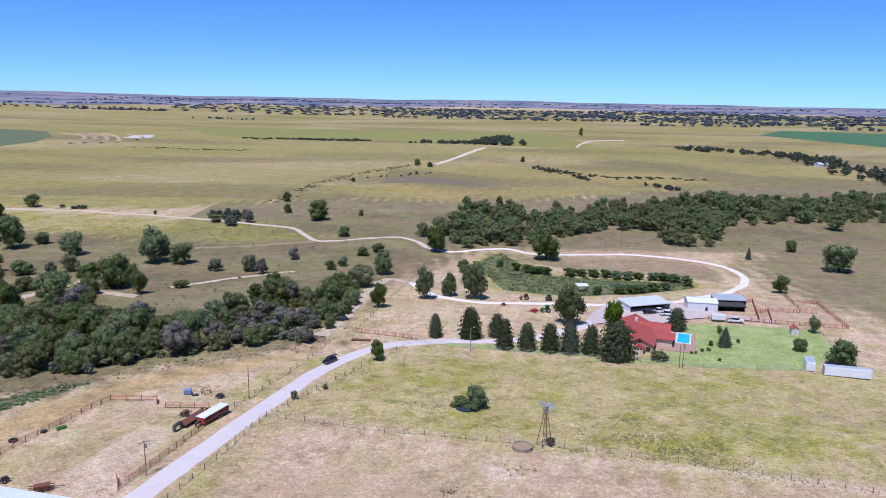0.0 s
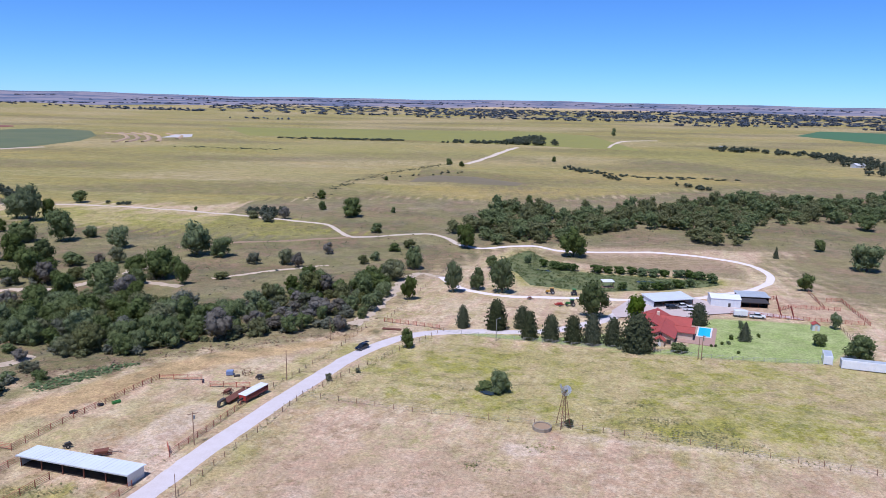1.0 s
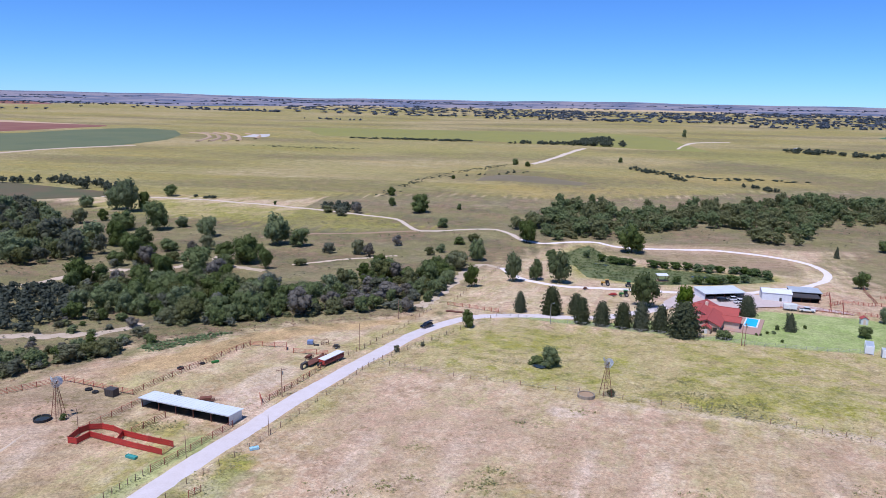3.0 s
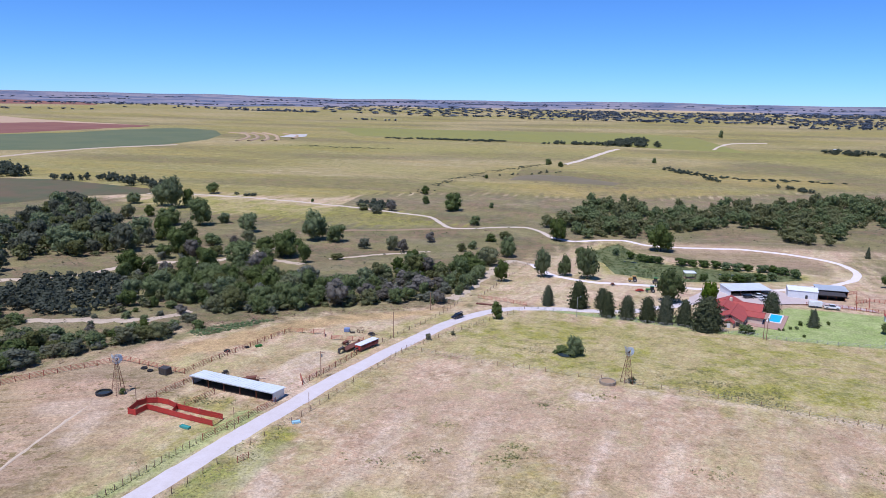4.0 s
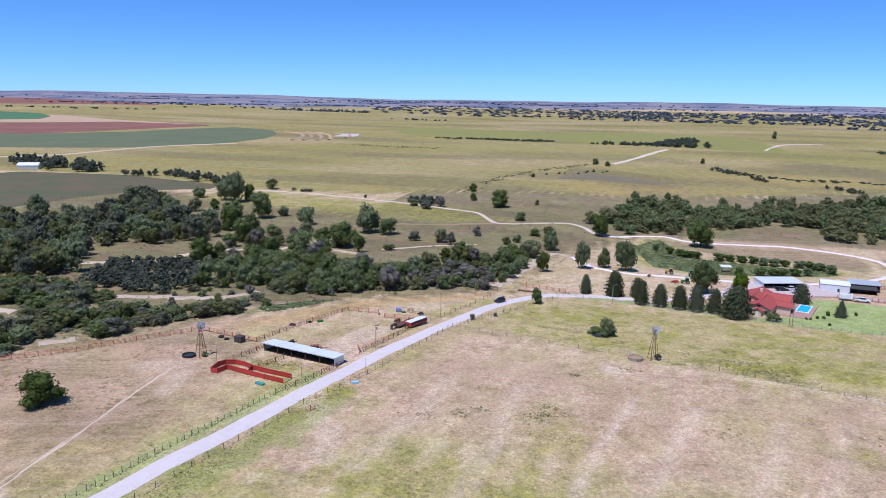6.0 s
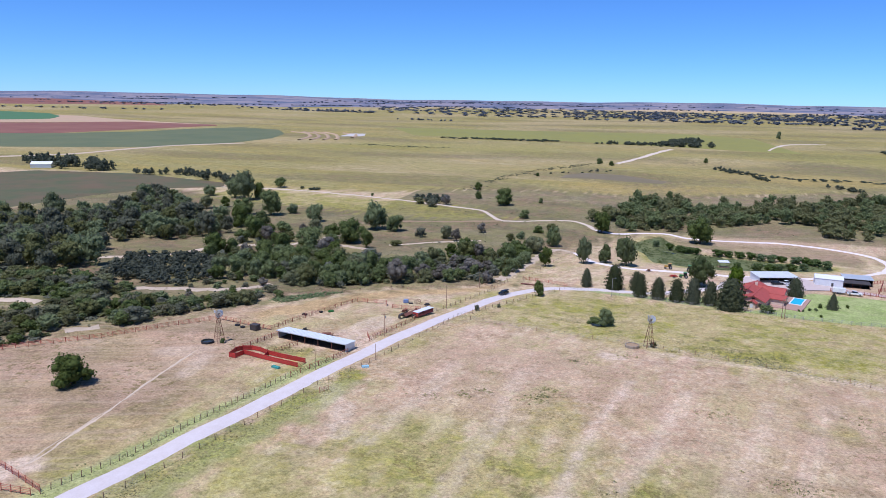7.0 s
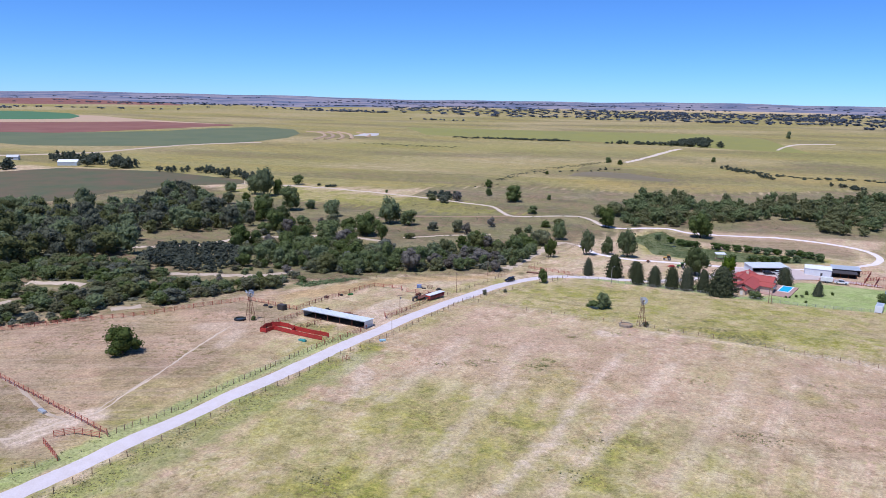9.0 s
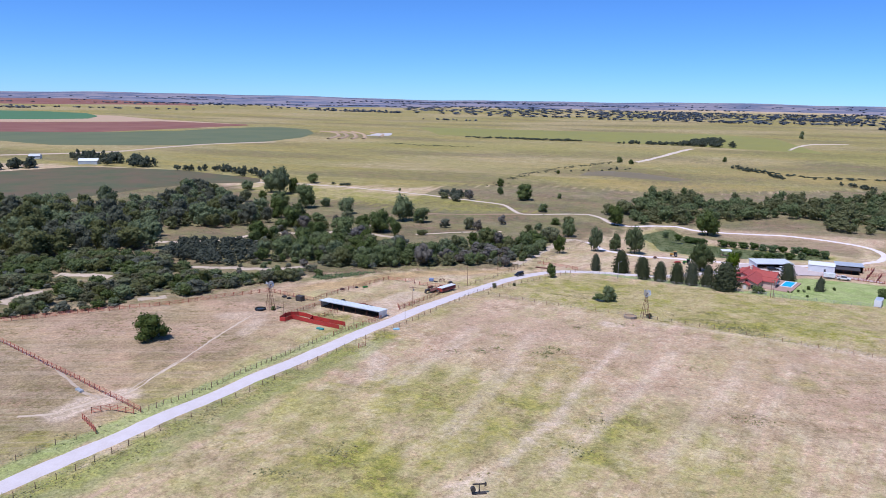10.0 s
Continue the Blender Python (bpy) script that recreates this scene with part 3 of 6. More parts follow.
def broad_crown(seed, lobes, low, leaves, size, core=(8, 5)):
    """A crown of unit height and width made of lobes."""
    rng = np.random.RandomState(seed)
    mid = 0.46 + low * 0.3
    shapes = [((0, 0, mid), (0.31, 0.31, 0.36))]
    for k in range(lobes):
        a, e = k * 2.4 + rng.uniform(-0.5, 0.5), rng.uniform(-0.75 + 2.2 * low, 1.35)
        out, s = rng.uniform(0.8, 1.12), rng.uniform(0.1, 0.19)
        shapes.append(((0.31 * out * math.cos(a) * math.cos(e), 0.31 * out * math.sin(a) * math.cos(e), mid + 0.34 * out * math.sin(e)), (s, s, s * rng.uniform(0.75, 1.05))))
    pieces = []
    share = [r[0] * r[2] for _, r in shapes]
    for (c, r), w in zip(shapes, share):
        pieces.append(lump(rng, c, tuple(0.74 * v for v in r), *core))
        n = int(leaves * w / sum(share))
        d = rng.normal(0, 1, (n, 3))
        d /= np.linalg.norm(d, axis=1, keepdims=True)
        keep = rng.uniform(0.75, 1.15, (n, 1))
        pieces.append(sprays(rng, np.array(c) + d * np.array(r) * keep, d, size))
    v, f = merged(pieces)
    v[:, 2] = np.clip(v[:, 2], 0.02, 1.02)
    return v, f


def cone_crown(seed, leaves, size, start=0.06, power=0.8):
    """A conifer's crown of unit height and width, in uneven whorls."""
    rng = np.random.RandomState(seed)
    pieces = []
    rings, n = 7, 9
    verts, faces = [], []
    for i in range(rings + 1):
        h = start + (0.97 - start) * i / rings
        rad = 0.36 * (1 - i / rings) ** power + 0.01
        for j in range(n):
            k = rng.uniform(0.75, 1.05)
            verts.append((rad * k * math.cos(6.283 * j / n), rad * k * math.sin(6.283 * j / n), h))
    for i in range(rings):
        for j in range(n):
            faces.append((i * n + j, i * n + (j + 1) % n, (i + 1) * n + (j + 1) % n, (i + 1) * n + j))
    pieces.append((np.array(verts), np.array(faces)))
    u = 1 - rng.uniform(0.0, 1, leaves) ** 0.62
    ang = rng.uniform(0, 6.283, leaves)
    swell = np.minimum(1, 0.62 + 2.4 * u) if power < 0.5 else 1
    whorl = 0.82 + 0.18 * np.sin(u * 45 + 3 * np.sin(ang * 2 + seed)) + 0.12 * np.sin(ang * 5 + u * 13 + seed)
    rad = (0.5 * (1 - u) ** power * swell + 0.012) * whorl * rng.uniform(0.78, 1.06, leaves)
    c = np.stack([rad * np.cos(ang), rad * np.sin(ang), start + (1 - start) * u - 0.05 * rad], 1)
    d = np.stack([np.cos(ang), np.sin(ang), np.full(leaves, 0.45)], 1)
    pieces.append(sprays(rng, c, d, size, 0.6))
    return merged(pieces)


def trunk_mesh(seed, height, radius, limbs):
    rng = random.Random(seed)
    bm = BM()
    lean = (rng.uniform(-0.03, 0.03), rng.uniform(-0.03, 0.03))
    mid = (lean[0], lean[1], height * 0.45)
    rod(bm, (0, 0, -0.04), mid, radius, radius * 0.7, 7)
    rod(bm, mid, (lean[0] * 2, lean[1] * 2, height), radius * 0.7, radius * 0.3, 6)
    for k in range(limbs):
        a, h = k * 2.4 + rng.uniform(-0.3, 0.3), height * rng.uniform(0.35, 0.75)
        out = rng.uniform(0.18, 0.32)
        rod(bm, (lean[0], lean[1], h), (out * math.cos(a), out * math.sin(a), h + rng.uniform(0.12, 0.3)), radius * 0.4, radius * 0.12, 5)
    mesh = bpy.data.meshes.new("trunk")
    bm.to_mesh(mesh)
    bm.free()
    mesh.materials.append(BARK)
    return mesh


def kind_of_tree(name, crown, trunk, material):
    c = sheet("crown", *crown, material)
    return name, trunk, c


LIB = {
    "round": [kind_of_tree("tree", broad_crown(s, 18, 0.05, 1700, 0.027), trunk_mesh(s, 0.7, 0.035, 6), LEAF) for s in (1, 2, 3)],
    "full": [kind_of_tree("tree", broad_crown(s, 18, 0.0, 1700, 0.027), trunk_mesh(s, 0.6, 0.03, 5), LEAF) for s in (4, 5, 6)],
    "pale": [kind_of_tree("cottonwood", broad_crown(s, 18, 0.0, 1300, 0.03), trunk_mesh(s, 0.75, 0.045, 8), LEAF_PALE) for s in (7, 8)],
    "lime": [kind_of_tree("tree", broad_crown(9, 14, 0.08, 1200, 0.031), trunk_mesh(9, 0.7, 0.035, 6), LEAF_LIME)],
    "cone": [kind_of_tree("conifer", cone_crown(s, 1500, 0.032), trunk_mesh(s, 0.85, 0.025, 0), NEEDLE) for s in (11, 12, 13)],
    "fat": [kind_of_tree("conifer", cone_crown(s, 2200, 0.03, 0.03, 0.36), trunk_mesh(s, 0.8, 0.03, 0), NEEDLE) for s in (14, 15)],
    "olive": [kind_of_tree("tree", broad_crown(s, 16, 0.0, 1500, 0.028), trunk_mesh(s, 0.6, 0.03, 5), LEAF_OLIVE) for s in (24, 25)],
    "grey": [kind_of_tree("tree", broad_crown(s, 16, 0.04, 1100, 0.03), trunk_mesh(s, 0.65, 0.03, 7), LEAF_GREY) for s in (26, 27)],
    "bare": [kind_of_tree("tree", broad_crown(s, 16, 0.04, 1000, 0.028), trunk_mesh(s, 0.7, 0.03, 9), LEAF_BARE) for s in (37, 38)],
    "bush": [kind_of_tree("bush", broad_crown(s, 10, 0.0, 560, 0.042), trunk_mesh(s, 0.4, 0.03, 5), LEAF) for s in (16, 17)],
    "willow": [kind_of_tree("bush", broad_crown(s, 10, 0.0, 560, 0.042), trunk_mesh(s, 0.4, 0.03, 5), WILLOW) for s in (28, 29)],
    "scrub": [kind_of_tree("bush", broad_crown(s, 10, 0.0, 560, 0.042), trunk_mesh(s, 0.4, 0.03, 5), SCRUB) for s in (18, 19)],
}
TREE_COUNT = [0]


def plant(kind, x, y, tall, wide, label, group="", turn=None):
    rng = random.Random(TREE_COUNT[0] * 7 + 3)
    TREE_COUNT[0] += 1
    name, trunk, crown = rng.choice(LIB[kind])
    ob = new(name)
    sunk = 0.0 if kind in ("cone", "fat") else 0.13 * tall
    ob.matrix_basis = pose(x, y, up(x, y, -0.1 - sunk), 0, 0, rng.uniform(0, 360)) @ Matrix.Diagonal((wide * 1.04, wide * rng.uniform(0.94, 1.1), tall + sunk, 1))
    tagged(ob, label, "bush" if "bush" in name else "tree", group)
    for n, d in (("trunk", trunk), ("crown", crown)):
        p = new(n, d)
        p.parent = ob
    return ob


ROW_LABEL = "dark green conifer in a row beside the drive"
for x, y, h, w in [(-2, 228, 8.3, 5.4), (9.5, 227, 11.1, 8.6), (18.5, 230, 8.3, 6.5), (20, 217, 9.9, 7), (27, 216, 9.1, 6.8), (34, 215, 9.6, 7.2), (40, 213.5, 10.7, 7.2), (46.5, 213, 9.6, 7)]:
    plant("fat", x, y, h, w, ROW_LABEL, "conifers along the drive")
plant("fat", 53.3, 208.5, 12.4, 13.4, "tall dense dark conifer shading the red-roofed house")
plant("lime", 57.5, 231, 14, 8.6, "bright lime-green leafy tree behind dark conifers")
plant("pale", 45, 246, 15, 13.5, "large spreading cottonwood beside the drive")
plant("fat", 82, 241, 8.4, 7.6, "broad dark conifer beside the paved yard")
plant("cone", 92, 223, 6.8, 5, "young green conifer on the lawn")
plant("round", 96, 238, 3.5, 2.3, "small round tree on the lawn")
plant("round", 115, 220, 4.6, 5.6, "low spreading tree on the lawn")
plant("round", 130, 241, 6.9, 5.2, "leafy tree at the lawn fence")
plant("full", 120, 204.5, 9.2, 11, "broad dark tree beside white containers")
plant("bush", 66, 207, 3.6, 7.2, "clipped dark green shrub before the house")
for x, y, h, w in [(78.7, 215.3, 1.1, 1.3), (80.1, 215.4, 1.1, 1.3), (82.9, 217.7, 1.3, 1.8), (85.2, 218.3, 1.4, 2), (87.8, 223.4, 2.4, 2.2), (84.8, 208, 1.3, 1.5), (98.5, 228, 1.7, 1.8)]:
    plant("bush", x, y, h, w, "small round clipped bush on the lawn", "lawn bushes")
plant("round", 147, 303, 9, 8.4, "round dark tree beside the corrals")
plant("cone", 164, 378, 6.8, 3.6, "slim dark tree at a track")
plant("full", 9, 166, 6.6, 7, "round leafy tree beside a small pool in the pasture")
plant("bush", 5, 168, 2.6, 6.5, "dark low bush beside a pasture pool")
plant("full", -19, 203, 7.1, 5, "upright leafy tree beside the gravel road")
plant("scrub", -36.9, 170.1, 2.8, 2.2, "small yellow-green bush at the road fence")
plant("scrub", -30.2, 177, 1.8, 2, "small yellow-green bush at the road fence")
plant("full", -120, 67.5, 8.7, 11.4, "lone round dark tree in dry pasture")
for x, y, h, w in [(-7, 279, 15, 9), (3, 286, 10.6, 7.8), (13, 282, 16.5, 11.4)]:
    plant("pale", x, y, h, w, "gnarled half-bare cottonwood beside the pond", "cottonwoods by the pond")
for x, y, h, w in [(10, 337, 7, 7), (-28, 330, 13.4, 10.4), (-24, 264, 11, 7.6), (54, 369, 18, 16.5), (-4, 383, 16, 13), (197, 400, 8.1, 7.4), (199, 353, 16.7, 19), (259, 469, 12.3, 15)]:
    plant("round", x, y, h, w, "round dark green tree in rough grass", "scattered trees")
for x, y, h, w in [(-142, 347, 21, 19), (-129, 346, 12.2, 14), (-190, 360, 14.1, 14.5), (-136, 291, 15.5, 17), (-122, 279, 11.4, 8), (-229, 373, 21, 18), (-219, 385, 8, 9), (-290, 503, 10.4, 12.4)]:
    plant("round", x, y, h, w, "large dark green tree near the creek", "creek trees")
for x, y, h, w in [(-120, 546, 8.2, 7.3), (-109, 497, 7.1, 7), (-83, 472, 14.9, 16), (-59, 421, 7, 8.5), (-57, 491, 4.9, 4), (42, 540, 8.9, 7), (-195, 481, 3.4, 2.8), (-32, 848, 8.3, 9.6), (-17, 830, 6.7, 8), (99, 915, 7.5, 7.5), (-85, 673, 4.4, 4.5), (285, 1530, 17.7, 11)]:
    plant("full", x, y, h, w, "lone dark tree on the open plain", "plain trees")


def scatter(poly, gap, seed, keep=None):
    """Random places inside an outline, no nearer to one another than the gap."""
    rng = np.random.RandomState(seed)
    p = np.array(poly, float)
    lo, hi = p.min(0), p.max(0)
    tries = rng.uniform(lo, hi, (int((hi - lo).prod() / gap ** 2 * 5), 2))
    tries = tries[inside(poly, tries[:, 0], tries[:, 1]) > 0]
    if keep is not None:
        tries = tries[keep(tries[:, 0], tries[:, 1])]
    cells, out = {}, []
    for q in tries:
        c = (int(q[0] // gap), int(q[1] // gap))
        near = [o for i in (-1, 0, 1) for j in (-1, 0, 1) for o in cells.get((c[0] + i, c[1] + j), ())]
        if all(math.hypot(q[0] - o[0], q[1] - o[1]) > gap for o in near):
            cells.setdefault(c, []).append(q)
            out.append(q)
    return out


CREEK_WOOD = [(-62, 214), (-43, 217), (-37, 234), (-33, 286), (-36, 330), (-43, 302), (-52, 282), (-71, 294), (-76, 270), (-79, 247), (-89, 237), (-105, 243), (-132, 254), (-157, 224), (-150, 200), (-122, 182), (-98, 184), (-88, 197)]
MID_WOOD = [(-190, 222), (-185, 250), (-197, 290), (-160, 282), (-140, 300), (-132, 252), (-146, 233), (-157, 220), (-140, 183), (-150, 172), (-163, 200)]
BIG_WOOD = [(-250, 118), (-345, 165), (-430, 250), (-400, 290), (-334, 275), (-348, 309), (-325, 314), (-342, 360), (-361, 410), (-346, 424), (-275, 353), (-230, 317), (-215, 296), (-218, 277), (-222, 258), (-250, 262), (-244, 228), (-214, 190), (-224, 166), (-241, 149)]
EAST_WOOD = [(-15, 423), (14, 396), (46, 402), (99, 451), (132, 454), (134, 410), (155, 404), (180, 467), (233, 492), (300, 500), (420, 500), (430, 628), (300, 590), (236, 605), (173, 570), (117, 520), (72, 505), (19, 520), (5, 461)]


LOW_SHRUB = [(-255, 135), (-239, 150), (-217, 161), (-196, 170), (-181, 155), (-164, 152), (-143, 158), (-127, 159), (-121, 168), (-115, 150), (-123, 143), (-129, 135), (-144, 107), (-150, 98), (-161, 84), (-172, 73), (-190, 62), (-235, 70), (-260, 100)]
THICKET = [(-193, 163), (-156, 166), (-156, 188), (-186, 224), (-216, 208)]
SANDS = [[(-229, 204), (-216, 216), (-203, 228), (-196, 250), (-180, 263), (-166, 265), (-158, 292)], [(-210, 122), (-200, 125), (-187, 127)], [(-171, 157), (-146, 163), (-132, 169), (-126, 182)], [(-193, 80), (-195, 90), (-194, 99)], [(-154, 102), (-147, 109)]]


def off_sands(x, y, room):
    """Away from the sandy clearings, and not standing before them on the open south-east side."""
    return np.minimum.reduce([beside(line, x - 0.6 * d, y + 0.8 * d) for line in SANDS for d in (0, 7, 14)]) > room


def clear(x, y):
    return (beside(LOOP_ROAD, x, y) > 5) & (waver(x, y, 46, 77) > -0.75) & off_sands(x, y, 5.5)


WOOD_SPOTS, SHRUBS = [], []
GREY_SIDE = [(-78, 208), (-38, 210), (-40, 245), (-60, 262), (-80, 240)]
for poly, gap, seed, low, tall, label in ((CREEK_WOOD, 5.4, 5, 5, 9.5, "dark green tree in the creek wood"), (MID_WOOD, 8.0, 6, 6, 11.5, "rounded green tree by the sandy creek"), (BIG_WOOD, 8.2, 8, 8, 14, "tall dark tree in the creek wood")):
    for x, y in scatter(poly, gap, seed, clear):
        rng = random.Random(int(x * 31 + y * 17))
        h = rng.uniform(low, tall) * rng.choice([0.75, 1, 1, 1.2])
        w = h * rng.uniform(0.85, 1.25)
        if inside(THICKET, np.array(x), np.array(y)) > -2:
            continue
        if poly is BIG_WOOD:
            WOOD_SPOTS.append((x, y, h, w))
        elif inside(GREY_SIDE, np.array(x), np.array(y)) > 0 and rng.random() < 0.45:
            plant(rng.choice(["bare", "grey"]), x, y, h * 0.75, w, "grey half-leafless tree at the wood's edge", "creek wood")
        else:
            plant(rng.choice(["round", "full", "full", "round", "olive", "grey", "bare"] if rng.random() < 0.35 else ["round", "full", "olive"]), x, y, h, w, label, "creek wood")
for x, y in scatter(LOW_SHRUB, 3.9, 27, lambda x, y: off_sands(x, y, 4.5) & (waver(x, y, 30, 71) > -0.55)):
    rng = random.Random(int(x * 13 + y * 7))
    h = rng.uniform(2.6, 6.2)
    plant(rng.choice(["bush", "bush", "bush", "olive", "olive", "scrub", "grey"]), x, y, h, h * rng.uniform(1.25, 1.8), "low green shrub at the wood's edge", "wood edge shrubs")
for x, y in scatter([(-155, 170), (-146, 192), (-124, 178), (-107, 158), (-122, 148), (-128, 134), (-143, 150)], 7, 29):
    rng = random.Random(int(x * 13 + y * 7))
    h = rng.uniform(1.8, 4.2)
    plant(rng.choice(["bush", "scrub", "grey", "bare"]), x, y, h, h * rng.uniform(1.3, 1.9), "straggling shrub on dry sandy ground", "wood edge shrubs")
for x, y, h, w, kind in [(-283, 430, 26, 20, "pale"), (-296, 436, 18, 18, "round"), (-276, 440, 15, 11, "full"), (-322, 442, 10, 12, "round"), (-287, 383, 12, 11, "olive"), (-279, 395, 9, 7.5, "full"), (-249, 369, 14, 17, "round"), (-219, 387, 7.5, 8, "bush"), (-177, 316, 6, 7, "bare"), (-172, 323, 9, 9.5, "olive"), (-189, 313, 7.5, 13, "full"), (-140, 302, 11, 10, "full"), (-107, 330, 6.5, 8.5, "grey"), (-91, 331, 9, 10.5, "olive"), (-84, 326, 8, 7.5, "bare"), (-76, 359, 7, 6.5, "bare"), (-192, 284, 15, 15, "round"), (-176, 272, 11, 12, "bare"), (-223, 322, 15, 13, "full"), (-207, 319, 13, 13, "pale"), (-35, 381, 6, 8, "olive"), (-42, 371, 5, 8, "full"), (-110, 293, 4, 8, "olive"), (-134, 448, 7, 11, "grey"), (-148, 459, 5.7, 10, "olive"), (-126, 459, 9, 9, "bare"), (-49, 346, 5.4, 6.6, "full"), (-54, 337, 5.3, 6.5, "olive"), (-388, 345, 13, 13, "pale"), (-360, 318, 17, 16, "pale")]:
    plant(kind, x, y, h, w, "grey half-leafless tree in rough grass" if kind == "bare" else "spreading green tree in rough creek grassland", "creek trees")


def joined(name, spots, crowns, material, label, category):
    """Uncountable plants as one mesh: spots of x, y, height, width."""
    rng = np.random.RandomState(len(spots))
    pieces = []
    ground = land([q[0] for q in spots], [q[1] for q in spots]) - 0.15
    for (x, y, h, w), z in zip(spots, ground):
        v, f = crowns[rng.randint(len(crowns))]
        a = rng.uniform(0, 6.283)
        c, s = math.cos(a), math.sin(a)
        q = np.stack([(v[:, 0] * c - v[:, 1] * s) * w + x, (v[:, 0] * s + v[:, 1] * c) * w + y, v[:, 2] * h * 1.1 + z - 0.1 * h], 1)
        pieces.append((q, f))
    return tagged(new(name, sheet(name, *merged(pieces), material)), label, category, kind="stuff")


DENSE = [broad_crown(s, 13, 0.1, 620, 0.042, (6, 4)) for s in (21, 22, 23)]
for k, (leaf, look_of) in enumerate(((LEAF, "dense dark green creek wood"), (LEAF_OLIVE, "dense olive green creek wood"), (LEAF_GREY, "dense grey-green creek wood"))):
    joined("woodland", WOOD_SPOTS[k::3], DENSE, leaf, look_of, "woodland")
SMALL = [broad_crown(s, 6, 0.12, 75, 0.095, (5, 3)) for s in (31, 32, 33)]
TINY = [broad_crown(s, 2, 0.2, 12, 0.2, (5, 3)) for s in (41, 42, 43)]
LOW = [(v[len(v) - 4 * 14:], f[-14:] - f[-14:].min()) for v, f in (broad_crown(s, 3, 0.2, 60, 0.2) for s in (51, 52, 53))]
rng = np.random.RandomState(9)
BANK = [broad_crown(s, 10, 0.05, 340, 0.052, (5, 3)) for s in (34, 35, 36)]
spots = [(x, y, k * rng.uniform(5, 10), k * rng.uniform(8, 13)) for x, y in scatter(EAST_WOOD, 6.6, 7, clear) for k in (rng.choice([0.6, 0.85, 1, 1.35]),)]
joined("woodland", spots[::2], BANK, LEAF_OLIVE, "olive green wood along the far bank", "woodland")
joined("woodland", spots[1::2], BANK, LEAF, "dark green wood along the far bank", "woodland")
THICK = leafy("thicket_leaves", (0.07, 0.085, 0.055), (0.105, 0.12, 0.08))
joined("thicket", [(x, y, rng.uniform(4, 5.5), rng.uniform(6, 8)) for x, y in scatter(THICKET, 4.2, 28)], SMALL, THICK, "even dark grey-green thicket", "thicket")
spots = [(x, y, rng.uniform(1.5, 4.5), rng.uniform(3, 6)) for x, y in scatter(CREEK_WOOD, 4.6, 17, clear)] + [(x, y, rng.uniform(2, 6), rng.uniform(4, 8)) for x, y in scatter(MID_WOOD, 6, 18, clear)] + [(x, y, rng.uniform(3, 7), rng.uniform(5, 9)) for x, y in scatter(BIG_WOOD, 7, 20, clear)]
spots += [(x, y, rng.uniform(1, 2.6), rng.uniform(3, 5.5)) for x, y in scatter(LOW_SHRUB, 3.4, 22, lambda x, y: off_sands(x, y, 3.5) & (waver(x, y, 30, 71) > -0.6))]
joined("undergrowth", spots[::2], SMALL, LEAF_OLIVE, "dense olive undergrowth in the creek wood", "undergrowth")
joined("undergrowth", spots[1::2], SMALL, LEAF_GREY, "dense leafy undergrowth in the creek wood", "undergrowth")
spots = [(x, y, k * rng.uniform(0.3, 0.7), k * rng.uniform(0.7, 1.2)) for x, y in scatter(CREEK, 2.7, 19, lambda x, y: (waver(x, y, 34, 97) > -0.5) & (beside(LOOP_ROAD, x, y) > 4) & (inside(STUBBLE, x, y) < 0) & (inside(POND_BED, x, y) < 0)) for k in (rng.choice([0.8, 1, 1.4, 2, 3.2]),)]
joined("scrub", spots, LOW, SCRUB, "low brown and green scrub", "scrub")
for line in SANDS:
    road("track", line, 5, TRACK, "sandy clearing along the creek bed", lift=0.05, ragged=0.9)

# ---- paints and metals ----
MAROON = plain("maroon_paint", (0.20, 0.03, 0.034), 0.5, worn=(0.28, 0.06, 0.05), bump=0.004)
RUST_PIPE = plain("rusty_red_pipe", (0.40, 0.12, 0.075), 0.7, worn=(0.20, 0.075, 0.045), bump=0.005)
RED_PAINT = plain("red_painted_steel", (0.42, 0.035, 0.028), 0.55, worn=(0.30, 0.05, 0.035), bump=0.005)
WEATHERED = plain("weathered_wood", (0.27, 0.165, 0.105), 0.9, bump=0.02)
GREY_PIPE = plain("grey_pipe", (0.26, 0.26, 0.24), 0.6, bump=0.005)
WHITE_METAL = plain("white_sheet_metal", (0.62, 0.64, 0.66), 0.45, worn=(0.52, 0.53, 0.54), amount=0.5, bump=0.004)
ROOF_METAL = plain("pale_roof_sheet", (0.56, 0.60, 0.61), 0.5, worn=(0.48, 0.51, 0.52), big=0.25, bump=0.004)
# trodden soil, its colour darkened to paint the shade inside open sheds
SHADED_SOIL = plain("soil_with_painted_shade", (0.06, 0.045, 0.032), 0.95)
GALVANISED = plain("galvanised_sheet", (0.52, 0.56, 0.58), 0.4, 0.3, worn=(0.42, 0.45, 0.46), bump=0.004)
DARK_STEEL = plain("dark_steel", (0.045, 0.043, 0.042), 0.6, worn=(0.09, 0.06, 0.045), bump=0.004)
RUST = plain("rust", (0.16, 0.055, 0.032), 0.8, worn=(0.085, 0.04, 0.03), bump=0.01)
RUBBER = plain("black_rubber", (0.022, 0.022, 0.024), 0.8, bump=0.005)
BLACK_PAINT = plain("black_car_paint", (0.012, 0.013, 0.016), 0.2, bump=0, vary=0.05)
CAR_GLASS = plain("dark_glass", (0.02, 0.024, 0.03), 0.08, bump=0, vary=0.05)
WHITE_PAINT = plain("white_vehicle_paint", (0.76, 0.77, 0.79), 0.25, bump=0, vary=0.05)
CHROME = plain("bright_metal", (0.32, 0.32, 0.33), 0.4, 0.5, bump=0, vary=0.05)
